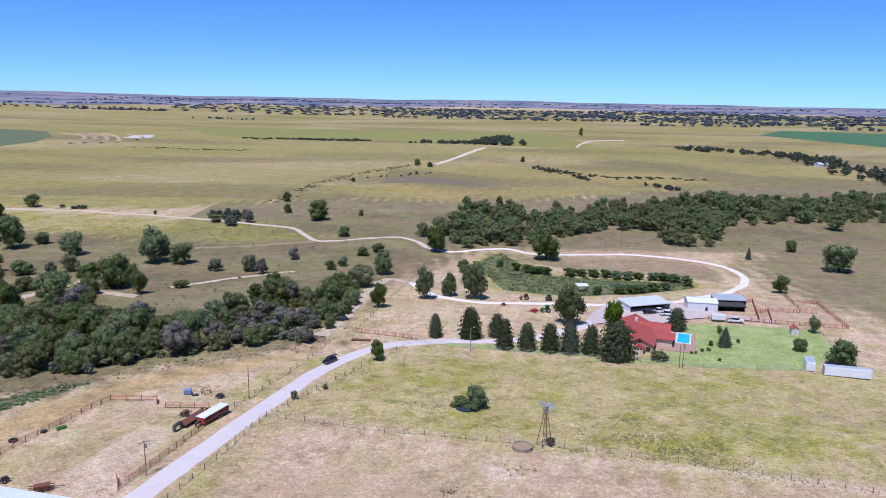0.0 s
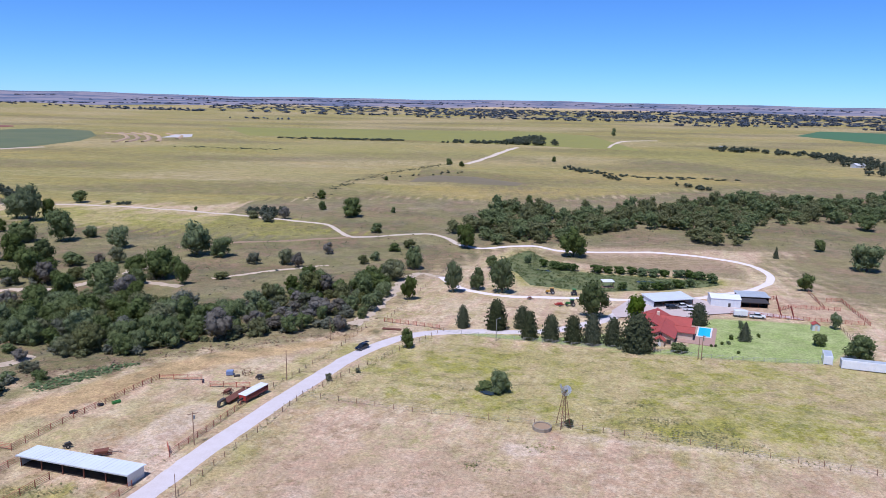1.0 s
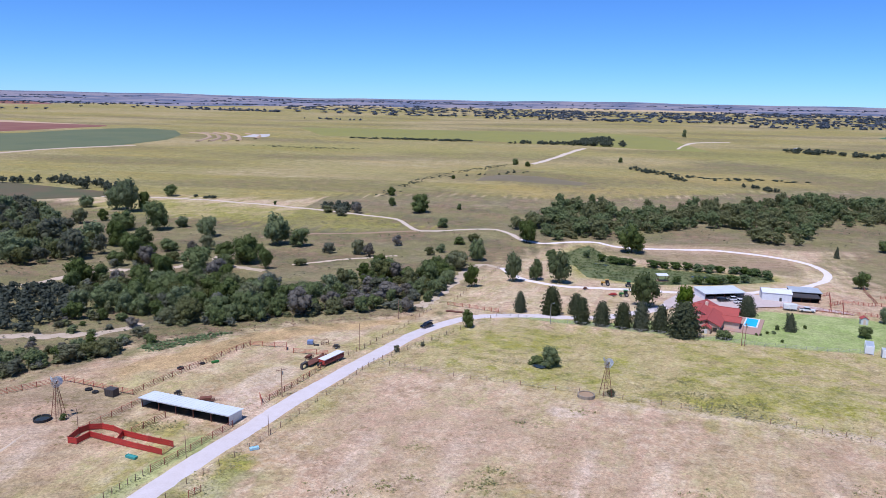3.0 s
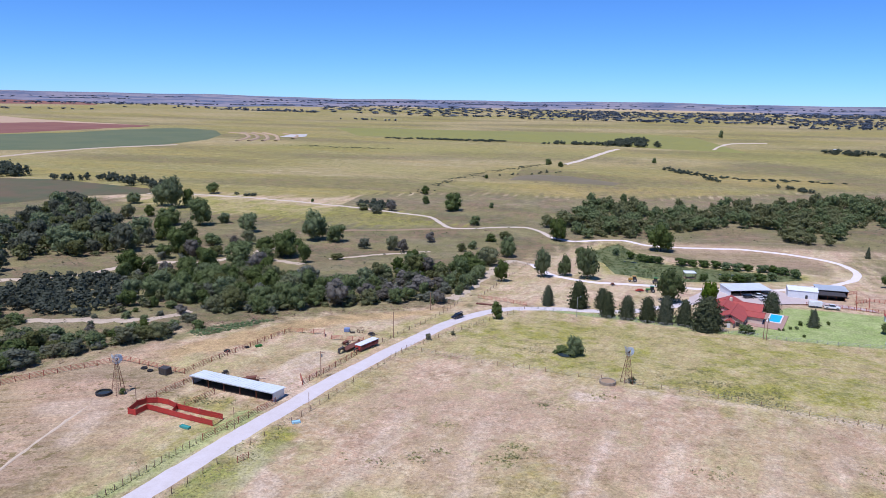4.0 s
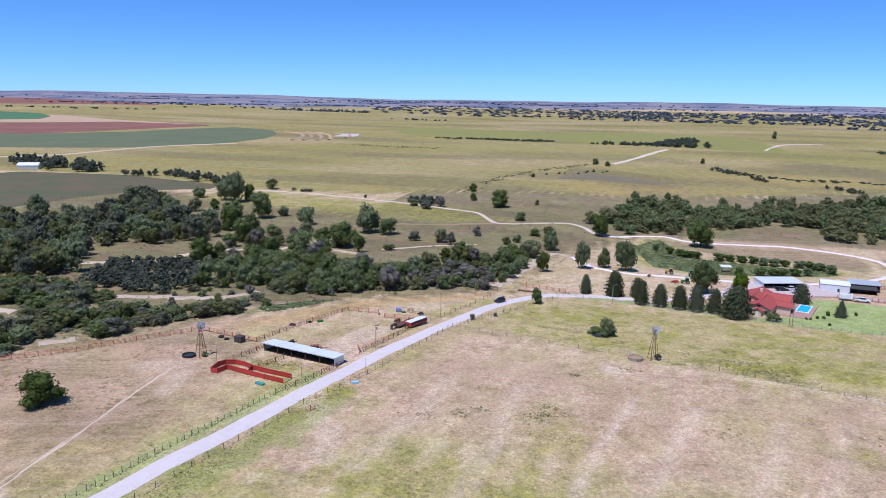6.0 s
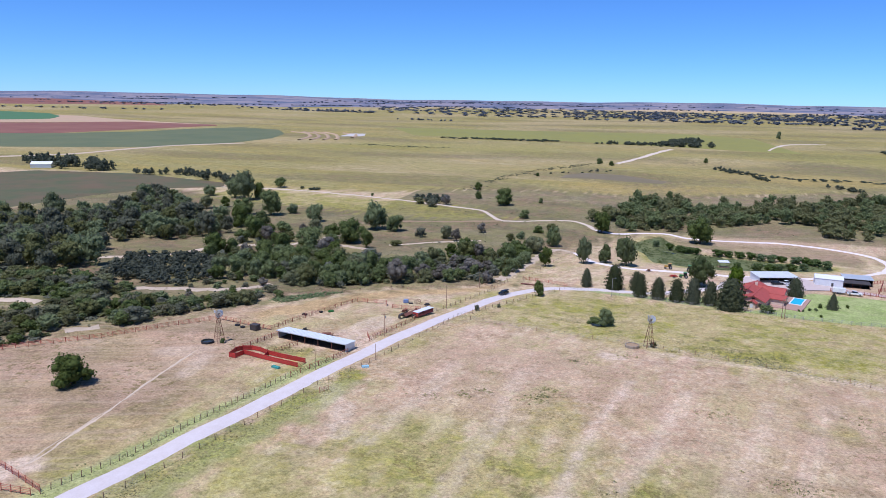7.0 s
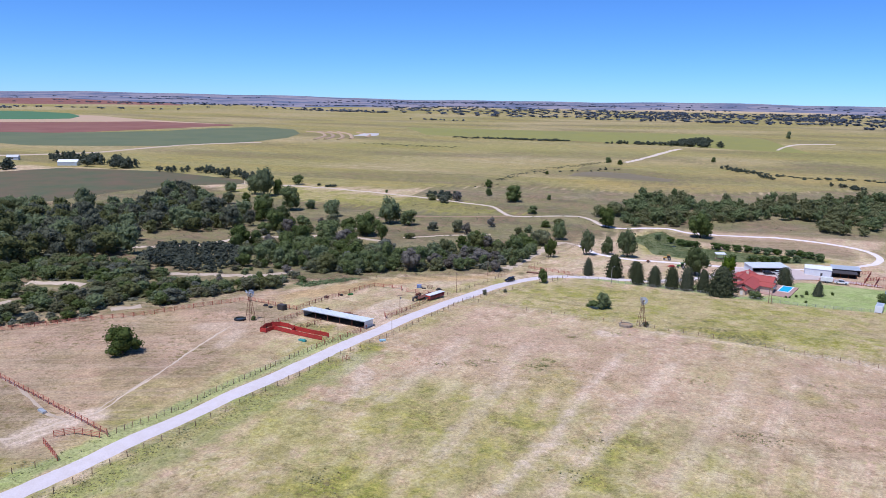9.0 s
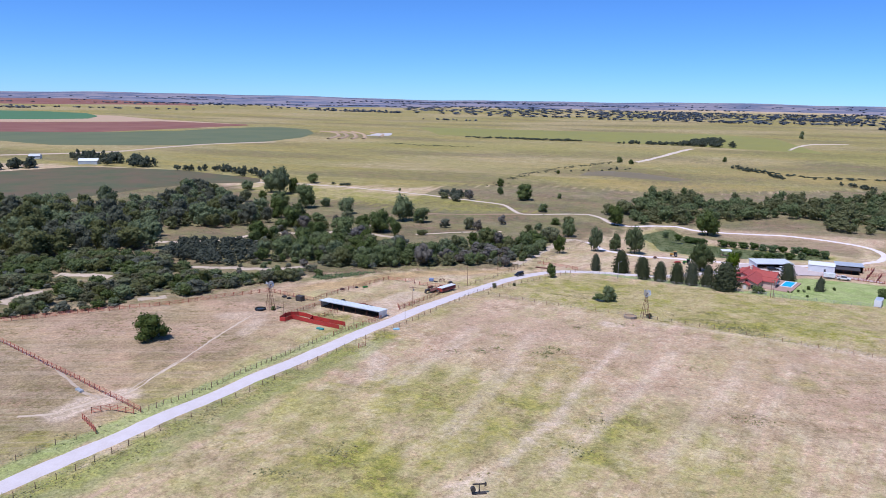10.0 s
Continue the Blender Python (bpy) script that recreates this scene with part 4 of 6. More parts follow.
BLUE_PAINT = plain("faded_blue_paint", (0.17, 0.24, 0.42), 0.5, worn=(0.26, 0.31, 0.44), bump=0.003)
TEAL = plain("teal_plastic", (0.06, 0.33, 0.30), 0.5, bump=0.003)
PALE_BLUE = plain("pale_blue_plastic", (0.36, 0.60, 0.72), 0.5, bump=0.003)
YELLOW = plain("yellow_machine_paint", (0.45, 0.25, 0.04), 0.45, bump=0.003)
TRACTOR_GREEN = plain("green_machine_paint", (0.03, 0.16, 0.03), 0.45, bump=0.003)
STUCCO = plain("tan_stucco", (0.58, 0.46, 0.37), 0.9, worn=(0.47, 0.36, 0.28), big=0.4, bump=0.01)
PAVING = plain("brick_paving", (0.40, 0.25, 0.20), 0.85, worn=(0.33, 0.24, 0.20), big=0.8, fine=4, bump=0.01)
STONE = plain("rough_stone", (0.30, 0.25, 0.19), 0.9, worn=(0.20, 0.16, 0.11), big=0.9, fine=5, bump=0.05)
MUD_WATER = plain("murky_water", (0.035, 0.04, 0.03), 0.12, bump=0)
POOL_WATER = plain("pool_water", (0.03, 0.42, 0.68), 0.12, worn=(0.04, 0.47, 0.70), bump=0)
POND_WATER = plain("pond_water", (0.03, 0.045, 0.06), 0.08, bump=0)


def tile_roof():
    m, nodes, links, b = shader("red_roof_tiles")
    geo = nodes.new("ShaderNodeNewGeometry").outputs["Position"]
    c = mixed(nodes, links, noise_fac(nodes, links, geo, 0.5, 4), (0.36, 0.060, 0.052), (0.29, 0.055, 0.048))
    c = mixed(nodes, links, maths(nodes, links, "MULTIPLY", noise_fac(nodes, links, geo, 6, 3), 0.35), c, (0.44, 0.12, 0.09))
    links.new(c, b.inputs["Base Color"])
    b.inputs["Roughness"].default_value = 0.8
    bumped(nodes, links, b, geo, 5, 0.06)
    return m


ROOF_TILE = tile_roof()

# ---- fences ----
POSTS = {}


def post_mesh(kind, height, r, material):
    if kind not in POSTS:
        bm = rod(BM(), (0, 0, -0.3), (0, 0, height), r, r * 0.95, 6)
        mesh = bpy.data.meshes.new("post")
        bm.to_mesh(mesh)
        bm.free()
        mesh.materials.append(material)
        POSTS[kind] = mesh
    return POSTS[kind]


def fence(line, kind, label, height, r, rails, rail_r, material, gap, wobble=0.0, rail_material=None):
    """Posts along a line, and rails or wires through them."""
    p = [np.array(q, float) for q in line]
    spots = []
    for a, b in zip(p[:-1], p[1:]):
        n = max(1, round(np.hypot(*(b - a)) / gap))
        spots += [a + (b - a) * k / n for k in range(n)]
    spots.append(p[-1])
    rng = random.Random(len(spots))
    x0, y0 = spots[0]
    ob = thing("fence", x0, y0, up(x0, y0), 0, label, "fence")
    mesh = post_mesh(kind, height, r, material)
    for x, y in spots:
        post = new("post", mesh)
        post.parent = ob
        post.matrix_basis = pose(x - x0, y - y0, up(x, y) - up(x0, y0) + 0.1, rng.uniform(-wobble, wobble), rng.uniform(-wobble, wobble), rng.uniform(0, 90))
    for k in range(rails):
        z = height * (k + 1) / (rails + 0.15)
        bm = BM()
        for (ax, ay), (bx, by) in zip(spots[:-1], spots[1:]):
            rod(bm, (ax - x0, ay - y0, up(ax, ay) - up(x0, y0) + z), (bx - x0, by - y0, up(bx, by) - up(x0, y0) + z), rail_r, None, 4)
        part("rail", bm, rail_material or material, ob)
    return ob


def pipe_fence(line, label="rust-red welded pipe fence", gap=3.2):
    return fence(line, "pipe", label, 1.5, 0.095, 4, 0.055, RUST_PIPE, gap)


def wire_fence(line, label="weathered wooden posts strung with wire", gap=4.0):
    return fence(line, "wood", label, 1.3, 0.085, 3, 0.014, WEATHERED, gap, 4, GREY_PIPE)


pipe_fence([(-230, 20), (-176.6, 64.9), (-138.7, 100.1), (-116, 128.5), (-94, 123.5), (-92.3, 130.3), (-81.6, 166.6), (-70.5, 167.6), (-69.5, 165)])
pipe_fence([(-66.5, 162.7), (-56.1, 163.2)])
pipe_fence([(-60.4, 123.4), (-57.1, 135.2), (-53.5, 152.7), (-51.6, 160)], "brown pipe fence along the gravel road")
wire_fence([(-51.6, 160), (-47.3, 172), (-40.1, 198), (-35.3, 223.8)])
pipe_fence([(-93.4, 101.4), (-89.2, 119.2)])
pipe_fence([(-82, 103.2), (-79.3, 112.6)], "short rust-red pipe fence dividing a pen")
pipe_fence([(-69.3, 88.7), (-65.6, 98), (-62.3, 111)])
wire_fence([(-86.8, 22.8), (-81.9, 38), (-77.2, 57), (-72, 80), (-69.3, 88.7)], "close-set brown fence posts along the road", 1.9)
wire_fence([(-130, -150), (-104, -40), (-93, 4), (-88.9, 11)], gap=4)
pipe_fence([(-230, 78), (-160, 50.1), (-100.2, 28.1), (-87.4, 23.3)], gap=2.6)
pipe_fence([(-97.2, 15.9), (-93, 13.5), (-88.9, 11)], "rust-red pipe gate wing at a dirt gap", 1.6)
pipe_fence([(-97.5, 19), (-94.6, 21.7), (-88, 21.8)], "low rust-red pipe rail at a dirt gap", 2.2)
wire_fence([(-61.3, 80), (-65.3, 64.3), (-69, 46.7), (-75.6, 20.4), (-81.9, -6.9), (-98, -70), (-128, -190)], gap=4.2)
wire_fence([(-60.3, 85.8), (-54.1, 101), (-49, 124), (-44.8, 140), (-41, 158.3), (-32.4, 176.5), (-22.8, 196.1), (-8.5, 222.8)])
wire_fence([(-41, 158.3), (-12.5, 150.8), (10.2, 146.8), (22.5, 145.1), (49.9, 138.3), (70.5, 131.9), (130, 112)], "old wire fence crossing the pasture", 5)
fence([(-8, 221.8), (9.1, 216.2), (54.3, 206.7), (77.6, 201.7), (108.4, 199)], "grey", "grey pipe fence along the mown lawn", 1.3, 0.06, 3, 0.03, GREY_PIPE, 3.0)
wire_fence([(125, 206), (127, 221), (133, 243)], "weathered fence at the lawn's end", 2.2)
pipe_fence([(-29.8, 231.9), (-15.2, 227), (-9.9, 225.4)], "brown pipe fence beside the drive gate")
wire_fence([(-29.8, 231.9), (-19.3, 288.1), (-10.5, 338)])
for line in ([(98.7, 255.9), (115.2, 252.3), (144.9, 245.8)], [(144.9, 245.8), (152.5, 283.1), (146, 281.8)], [(144.5, 267), (138.4, 268.1), (135.2, 266.7), (126.8, 270)], [(127.4, 285.7), (116.2, 253)], [(126.8, 270), (120.1, 251.4)], [(145.9, 298.2), (139.3, 268.9)], [(113, 274), (127.4, 285.7)], [(119, 263), (126.8, 270)]):
    pipe_fence(line, "red pipe corral fence on bare earth", 2.0)


# ---- red crowding pen ----
def panel_wall(line, x0, y0, z0, parent):
    for (ax, ay), (bx, by) in zip(line[:-1], line[1:]):
        way = Vector((bx - ax, by - ay, 0))
        n = max(1, round(way.length / 3))
        for k in range(n):
            a = Vector((ax, ay, 0)) + way * (k / n)
            bm = block(BM(), 0.05, -0.035, 0.12, way.length / n - 0.05, 0.035, 1.45, 0.015)
            for u in (0.4, 0.85, 1.25):
                block(bm, 0.05, -0.07, u, way.length / n - 0.05, 0.07, u + 0.06)
            ob = part("panel", bm, RED_PAINT, parent)
            ob.matrix_basis = pose(a.x - x0, a.y - y0, up(a.x, a.y) - z0, 0, 0, math.degrees(math.atan2(way.y, way.x)))
            stake = new("post", post_mesh("red", 1.65, 0.08, RED_PAINT))
            stake.parent = parent
            stake.location = (a.x - x0, a.y - y0, up(a.x, a.y) - z0)


pen = thing("cattle_pen", -82, 99, up(-82, 99), 0, "bright red steel-panelled cattle crowding pen on bare ground", "cattle pen")
for line in ([(-90, 100.3), (-80, 97.8), (-70.5, 95.3)], [(-93.3, 101.4), (-92.2, 103.4), (-89.6, 104.2), (-86.4, 103.6), (-83.6, 102.2), (-76.5, 100.4), (-69.9, 98.9)], [(-93.3, 101.4), (-92.9, 97.1), (-90.8, 96.9), (-90, 100.3)], [(-83.4, 102.1), (-82.5, 98.6)]):
    panel_wall(line, -82, 99, up(-82, 99), pen)
bm = BM()
for z in (0.3, 0.7, 1.1, 1.5):
    rod(bm, (11.5, -3.7, z), (12.1, -0.1, z), 0.04)
part("gate", bm, RUST_PIPE, pen, "rusty pipe gate")


# ---- buildings ----
def open_shed(x, y, turn, length, depth, front, rear, bays, label, roof_mat, wall_mat, open_from=0.0):
    """A pole shed, open along its front; its front-left ground corner at x, y."""
    ob = thing("shed", x, y, up(x, y) - 0.1, turn, label, "shed")
    roof = part("roof", slab(BM(), [(-0.4, -0.5, front + 0.12), (length + 0.4, -0.5, front + 0.12), (length + 0.4, depth + 0.3, rear + 0.12), (-0.4, depth + 0.3, rear + 0.12)], 0.1), roof_mat, ob, "pale ribbed sheet-metal roof")
    for k in range(int(length) + 1):
        sx = -0.3 + (length + 0.6) * k / int(length)
        part("rib", rod(BM(), (sx, -0.5, front + 0.14), (sx, depth + 0.3, rear + 0.14), 0.035, None, 4), roof_mat, roof)
    part("fascia", block(BM(), -0.4, -0.56, front - 0.12, length + 0.4, -0.5, front + 0.13), wall_mat, ob)
    for name, sx in (("end_wall", 0), ("end_wall", length - 0.08)):
        bm = BM()
        v = [bm.verts.new(q) for q in ((sx, 0, -0.4), (sx, depth, -0.4), (sx, depth, rear), (sx, 0, front), (sx + 0.08, 0, -0.4), (sx + 0.08, depth, -0.4), (sx + 0.08, depth, rear), (sx + 0.08, 0, front))]
        for f in ((0, 1, 2, 3), (7, 6, 5, 4), (0, 4, 5, 1), (1, 5, 6, 2), (2, 6, 7, 3), (3, 7, 4, 0)):
            bm.faces.new([v[i] for i in f])
        for k in range(int(depth / 0.6)):
            rod(bm, (sx + 0.09, 0.3 + k * 0.6, -0.3), (sx + 0.09, 0.3 + k * 0.6, front + (rear - front) * (0.3 + k * 0.6) / depth), 0.025, None, 4)
        part(name, bm, wall_mat, ob)
    bm = block(BM(), 0.08, depth - 0.08, -0.4, length - 0.08, depth, rear)
    # dark steel here stands in for shade at the back of the opening
    part("back_wall", bm, DARK_STEEL, ob, "inner back wall darkened to stand in for shade")
    for k in range(bays + 1):
        sx = 0.12 + (length - 0.24) * k / bays
        part("post", block(BM(), sx - 0.09, 0.02, -0.4, sx + 0.09, 0.2, front), RUST, ob)
    # interior shade is put into the floor colour too
    part("floor", block(BM(), 0.1, 0.3, 0.02, length - 0.1, depth - 0.1, 0.2), SHADED_SOIL, ob, "trodden soil floor darkened to stand in for shade")
    return ob


open_shed(-87.9, 117.0, -13.0, 25.4, 4.6, 2.6, 2.2, 5, "long open-fronted loafing shed with pale metal roof", ROOF_METAL, GALVANISED)
open_shed(71.5, 263.0, 18.0, 17.5, 9.0, 2.8, 3.3, 4, "open-fronted white machine shed beside the paved yard", ROOF_METAL, WHITE_METAL)
open_shed(108.2, 274.5, -4.0, 11.5, 7.0, 3.2, 3.7, 3, "dark open-sided hay shed with grey metal roof", GALVANISED, DARK_STEEL)
open_shed(107.0, 268.8, -6.0, 10.0, 4.0, 2.3, 2.7, 3, "low dark lean-to shed behind a pipe fence", DARK_STEEL, DARK_STEEL)


def gable_block(parent, x0, y0, x1, y1, eave, ridge, along, wall_mat, roof_mat, over=0.55, thick=0.22):
    """Walls and a two-sided roof; along says which way the ridge runs."""
    bm = BM()
    if along == "y":
        end = lambda y: [(x0, y, -0.5), (x1, y, -0.5), (x1, y, eave), ((x0 + x1) / 2, y, ridge), (x0, y, eave)]
        a, b = end(y0), end(y1)
    else:
        end = lambda x: [(x, y0, -0.5), (x, y1, -0.5), (x, y1, eave), (x, (y0 + y1) / 2, ridge), (x, y0, eave)]
        a, b = end(x0), end(x1)
    va, vb = [bm.verts.new(q) for q in a], [bm.verts.new(q) for q in b]
    bm.faces.new(va)
    bm.faces.new(vb[::-1])
    for k in range(5):
        bm.faces.new((va[k], vb[k], vb[(k + 1) % 5], va[(k + 1) % 5]))
    part("wall", bm, wall_mat, parent)
    half = (x1 - x0) / 2 if along == "y" else (y1 - y0) / 2
    drop = (ridge - eave) / half * over
    lift = 0.05 + thick
    for side in (-1, 1):
        if along == "y":
            m, e = (x0 + x1) / 2, (x0 + x1) / 2 + side * (half + over)
            c = [(m, y0 - over, ridge + lift), (e, y0 - over, eave - drop + lift), (e, y1 + over, eave - drop + lift), (m, y1 + over, ridge + lift)]
        else:
            m, e = (y0 + y1) / 2, (y0 + y1) / 2 + side * (half + over)
            c = [(x0 - over, m, ridge + lift), (x0 - over, e, eave - drop + lift), (x1 + over, e, eave - drop + lift), (x1 + over, m, ridge + lift)]
        if side < 0:
            c = c[::-1]
        part("roof", slab(BM(), c, thick), roof_mat, parent)
    cap = ((x0 + x1) / 2, y0 - over, (x0 + x1) / 2, y1 + over) if along == "y" else (x0 - over, (y0 + y1) / 2, x1 + over, (y0 + y1) / 2)
    part("ridge_cap", rod(BM(), (cap[0], cap[1], ridge + lift), (cap[2], cap[3], ridge + lift), 0.16), roof_mat, parent)


def window(parent, x, y, z, w, h, face="front"):
    """A framed pane set on a wall that looks to -y (front) or +x (side)."""
    frame_bm, pane_bm = BM(), BM()
    if face == "front":
        block(frame_bm, x - w / 2 - 0.1, y - 0.08, z - 0.1, x + w / 2 + 0.1, y + 0.05, z + h + 0.1)
        block(pane_bm, x - w / 2, y - 0.1, z, x + w / 2, y - 0.06, z + h)
    else:
        block(frame_bm, x - 0.05, y - w / 2 - 0.1, z - 0.1, x + 0.08, y + w / 2 + 0.1, z + h + 0.1)
        block(pane_bm, x + 0.06, y - w / 2, z, x + 0.1, y + w / 2, z + h)
    ob = part("window", frame_bm, WEATHERED, parent)
    part("pane", pane_bm, CAR_GLASS, ob)


house = thing("house", 58, 217, up(60, 218) - 0.1, -20, "low stucco ranch house under a red tiled roof", "house")
gable_block(house, 0.2, 0, 8.6, 15, 2.9, 4.7, "y", STUCCO, ROOF_TILE)
gable_block(house, -4.5, 7.5, 6, 24, 3.0, 5.3, "y", STUCCO, ROOF_TILE)
gable_block(house, -2, 14, 12.5, 22, 2.9, 4.9, "x", STUCCO, ROOF_TILE)
gable_block(house, 8.4, 9, 14, 15, 2.6, 3.5, "x", STUCCO, ROOF_TILE)
gable_block(house, 3.2, -2.6, 6, 0.2, 2.3, 3.2, "y", STUCCO, ROOF_TILE, 0.35)
gable_block(house, -3.5, 2.5, 0.4, 8, 2.4, 3.2, "y", STUCCO, ROOF_TILE, 0.35)
part("chimney", block(BM(), 1.2, 17.0, 4.2, 2.2, 18.0, 6.3, 0.06), STUCCO, house, "tan stucco chimney")
part("door", block(BM(), 4.1, -2.7, -0.1, 5.1, -2.58, 2.05), WHITE_METAL, house, "white front door")
for x, y, z, w, h, face in ((1.7, -0.03, 0.9, 1.3, 1.3, "front"), (7.2, -0.03, 0.9, 1.3, 1.3, "front"), (4.5, -0.03, 3.2, 0.9, 0.8, "front"), (-1.6, 7.45, 3.3, 0.9, 0.9, "front"), (-0.4, 7.45, 3.3, 0.9, 0.9, "front"), (-1.6, 2.45, 0.9, 1.2, 1.2, "front"), (8.62, 4, 0.8, 2.0, 1.5, "side"), (14.02, 12, 0.6, 2.4, 1.7, "side"), (12.52, 18, 0.8, 2.0, 1.4, "side")):
    window(house, x, y, z, w, h, face)
terrace = thing("terrace", 58, 217, up(66, 220) + 0.2, -20, "reddish brick terrace between house and pool", "terrace", kind="structure")
part("paving", block(BM(), 9.0, 5.5, -0.6, 21.0, 26.0, 0.05), PAVING, terrace)
pool = thing("swimming_pool", 58, 217, up(66, 220) + 0.28, -20, "bright blue swimming pool with pale coping", "swimming pool")
part("water", block(BM(), 15.3, 14.3, -0.3, 19.1, 24.5, 0.1), POOL_WATER, pool)
bm = BM()
for a in ((14.8, 13.8, 19.6, 14.3), (14.8, 24.5, 19.6, 25.0), (14.8, 14.3, 15.3, 24.5), (19.1, 14.3, 19.6, 24.5)):
    block(bm, a[0], a[1], -0.3, a[2], a[3], 0.2, 0.03)
part("coping", bm, WHITE_METAL, pool, "pale stone coping")

yard = [(54, 246), (62, 249), (74, 246), (90, 254.5), (100, 257.6), (124, 251), (122, 254.5), (108, 262), (106, 266), (95, 268), (92, 280), (64, 274), (70, 262), (54, 256)]
bm = BM()
vs = [bm.verts.new((x, y, 0)) for x, y in yard]
bmesh.ops.triangulate(bm, faces=[bm.faces.new(vs)])
bmesh.ops.subdivide_edges(bm, edges=bm.edges[:], cuts=5, use_grid_fill=True)
for v in bm.verts:
    v.co.z = up(v.co.x, v.co.y, 0.3)
tagged(part("pavement", bm, YARD_GRAVEL), "pale gravel farmyard in front of barns", "yard", kind="structure")

barn = thing("barn", 95.0, 268.4, up(100, 270) - 0.1, -9, "white metal barn with a shallow gabled roof", "barn")
gable_block(barn, 0, 0, 11.2, 8.5, 3.6, 4.5, "x", WHITE_METAL, WHITE_METAL, 0.2, 0.1)
part("door", block(BM(), 6.6, -0.05, -0.2, 7.5, 0.02, 2.0), DARK_STEEL, barn, "dark side door")
part("sliding_door", block(BM(), -0.06, 2.2, -0.2, 0.02, 6.2, 3.0), GALVANISED, barn, "grey sliding barn door")
for k in range(14):
    part("rib", rod(BM(), (0.4 + k * 0.8, -0.02, -0.3), (0.4 + k * 0.8, -0.02, 3.6), 0.03, None, 4), WHITE_METAL, barn)


def container(x, y, turn, length, label):
    ob = thing("shipping_container", x, y, up(x, y), turn, label, "container")
    bm = block(BM(), 0, 0, 0.15, length, 2.44, 2.75, 0.04)
    for k in range(int(length / 0.3)):
        block(bm, 0.15 + k * 0.3, -0.035, 0.3, 0.3 + k * 0.3, 0.0, 2.6)
    part("body", bm, WHITE_PAINT, ob)
    for k in (0.06, length - 0.06):
        for s in (0.06, 2.38):
            part("corner_post", block(BM(), k - 0.1, s - 0.1, 0, k + 0.1, s + 0.1, 2.8), WHITE_METAL, ob)
    part("door", block(BM(), -0.06, 0.15, 0.3, 0.0, 2.3, 2.6), WHITE_METAL, ob)
    part("roof_panel", block(BM(), 0.15, 0.15, 2.75, length - 0.15, 2.3, 2.79), GALVANISED, ob)


container(110.3, 195.7, -14.4, 12.2, "long white shipping container at the lawn's end")
container(108.9, 198.2, 70, 6.0, "short white shipping container beside a longer one")

garden_shed = thing("garden_shed", 121.0, 238.2, up(121, 238), -10, "small white shed with a red roof on the lawn", "shed")
gable_block(garden_shed, 0, 0, 2.4, 2.6, 2.1, 2.8, "y", WHITE_METAL, ROOF_TILE, 0.2, 0.1)
part("door", block(BM(), 0.8, -0.05, 0, 1.6, 0.01, 1.9), STUCCO, garden_shed)

far_barn = thing("barn", -599, 540, up(-590, 545), 27, "distant white-roofed metal barn among trees", "barn")
gable_block(far_barn, 0, 0, 20, 12, 3.6, 6, "x", GALVANISED, WHITE_METAL, 0.3, 0.2)
for x, y, turn, n in ((470, 905, 20, 14), (395, 1190, 0, 9), (-690, 560, 30, 12)):
    ob = thing("farmhouse", x, y, up(x, y), turn, "distant pale farm building among trees", "house")
    gable_block(ob, 0, 0, n, n * 0.7, 3.2, 5.2, "x", WHITE_METAL, WHITE_METAL, 0.4, 0.2)
    window(ob, n / 2, -0.03, 1, 1.6, 1.3)


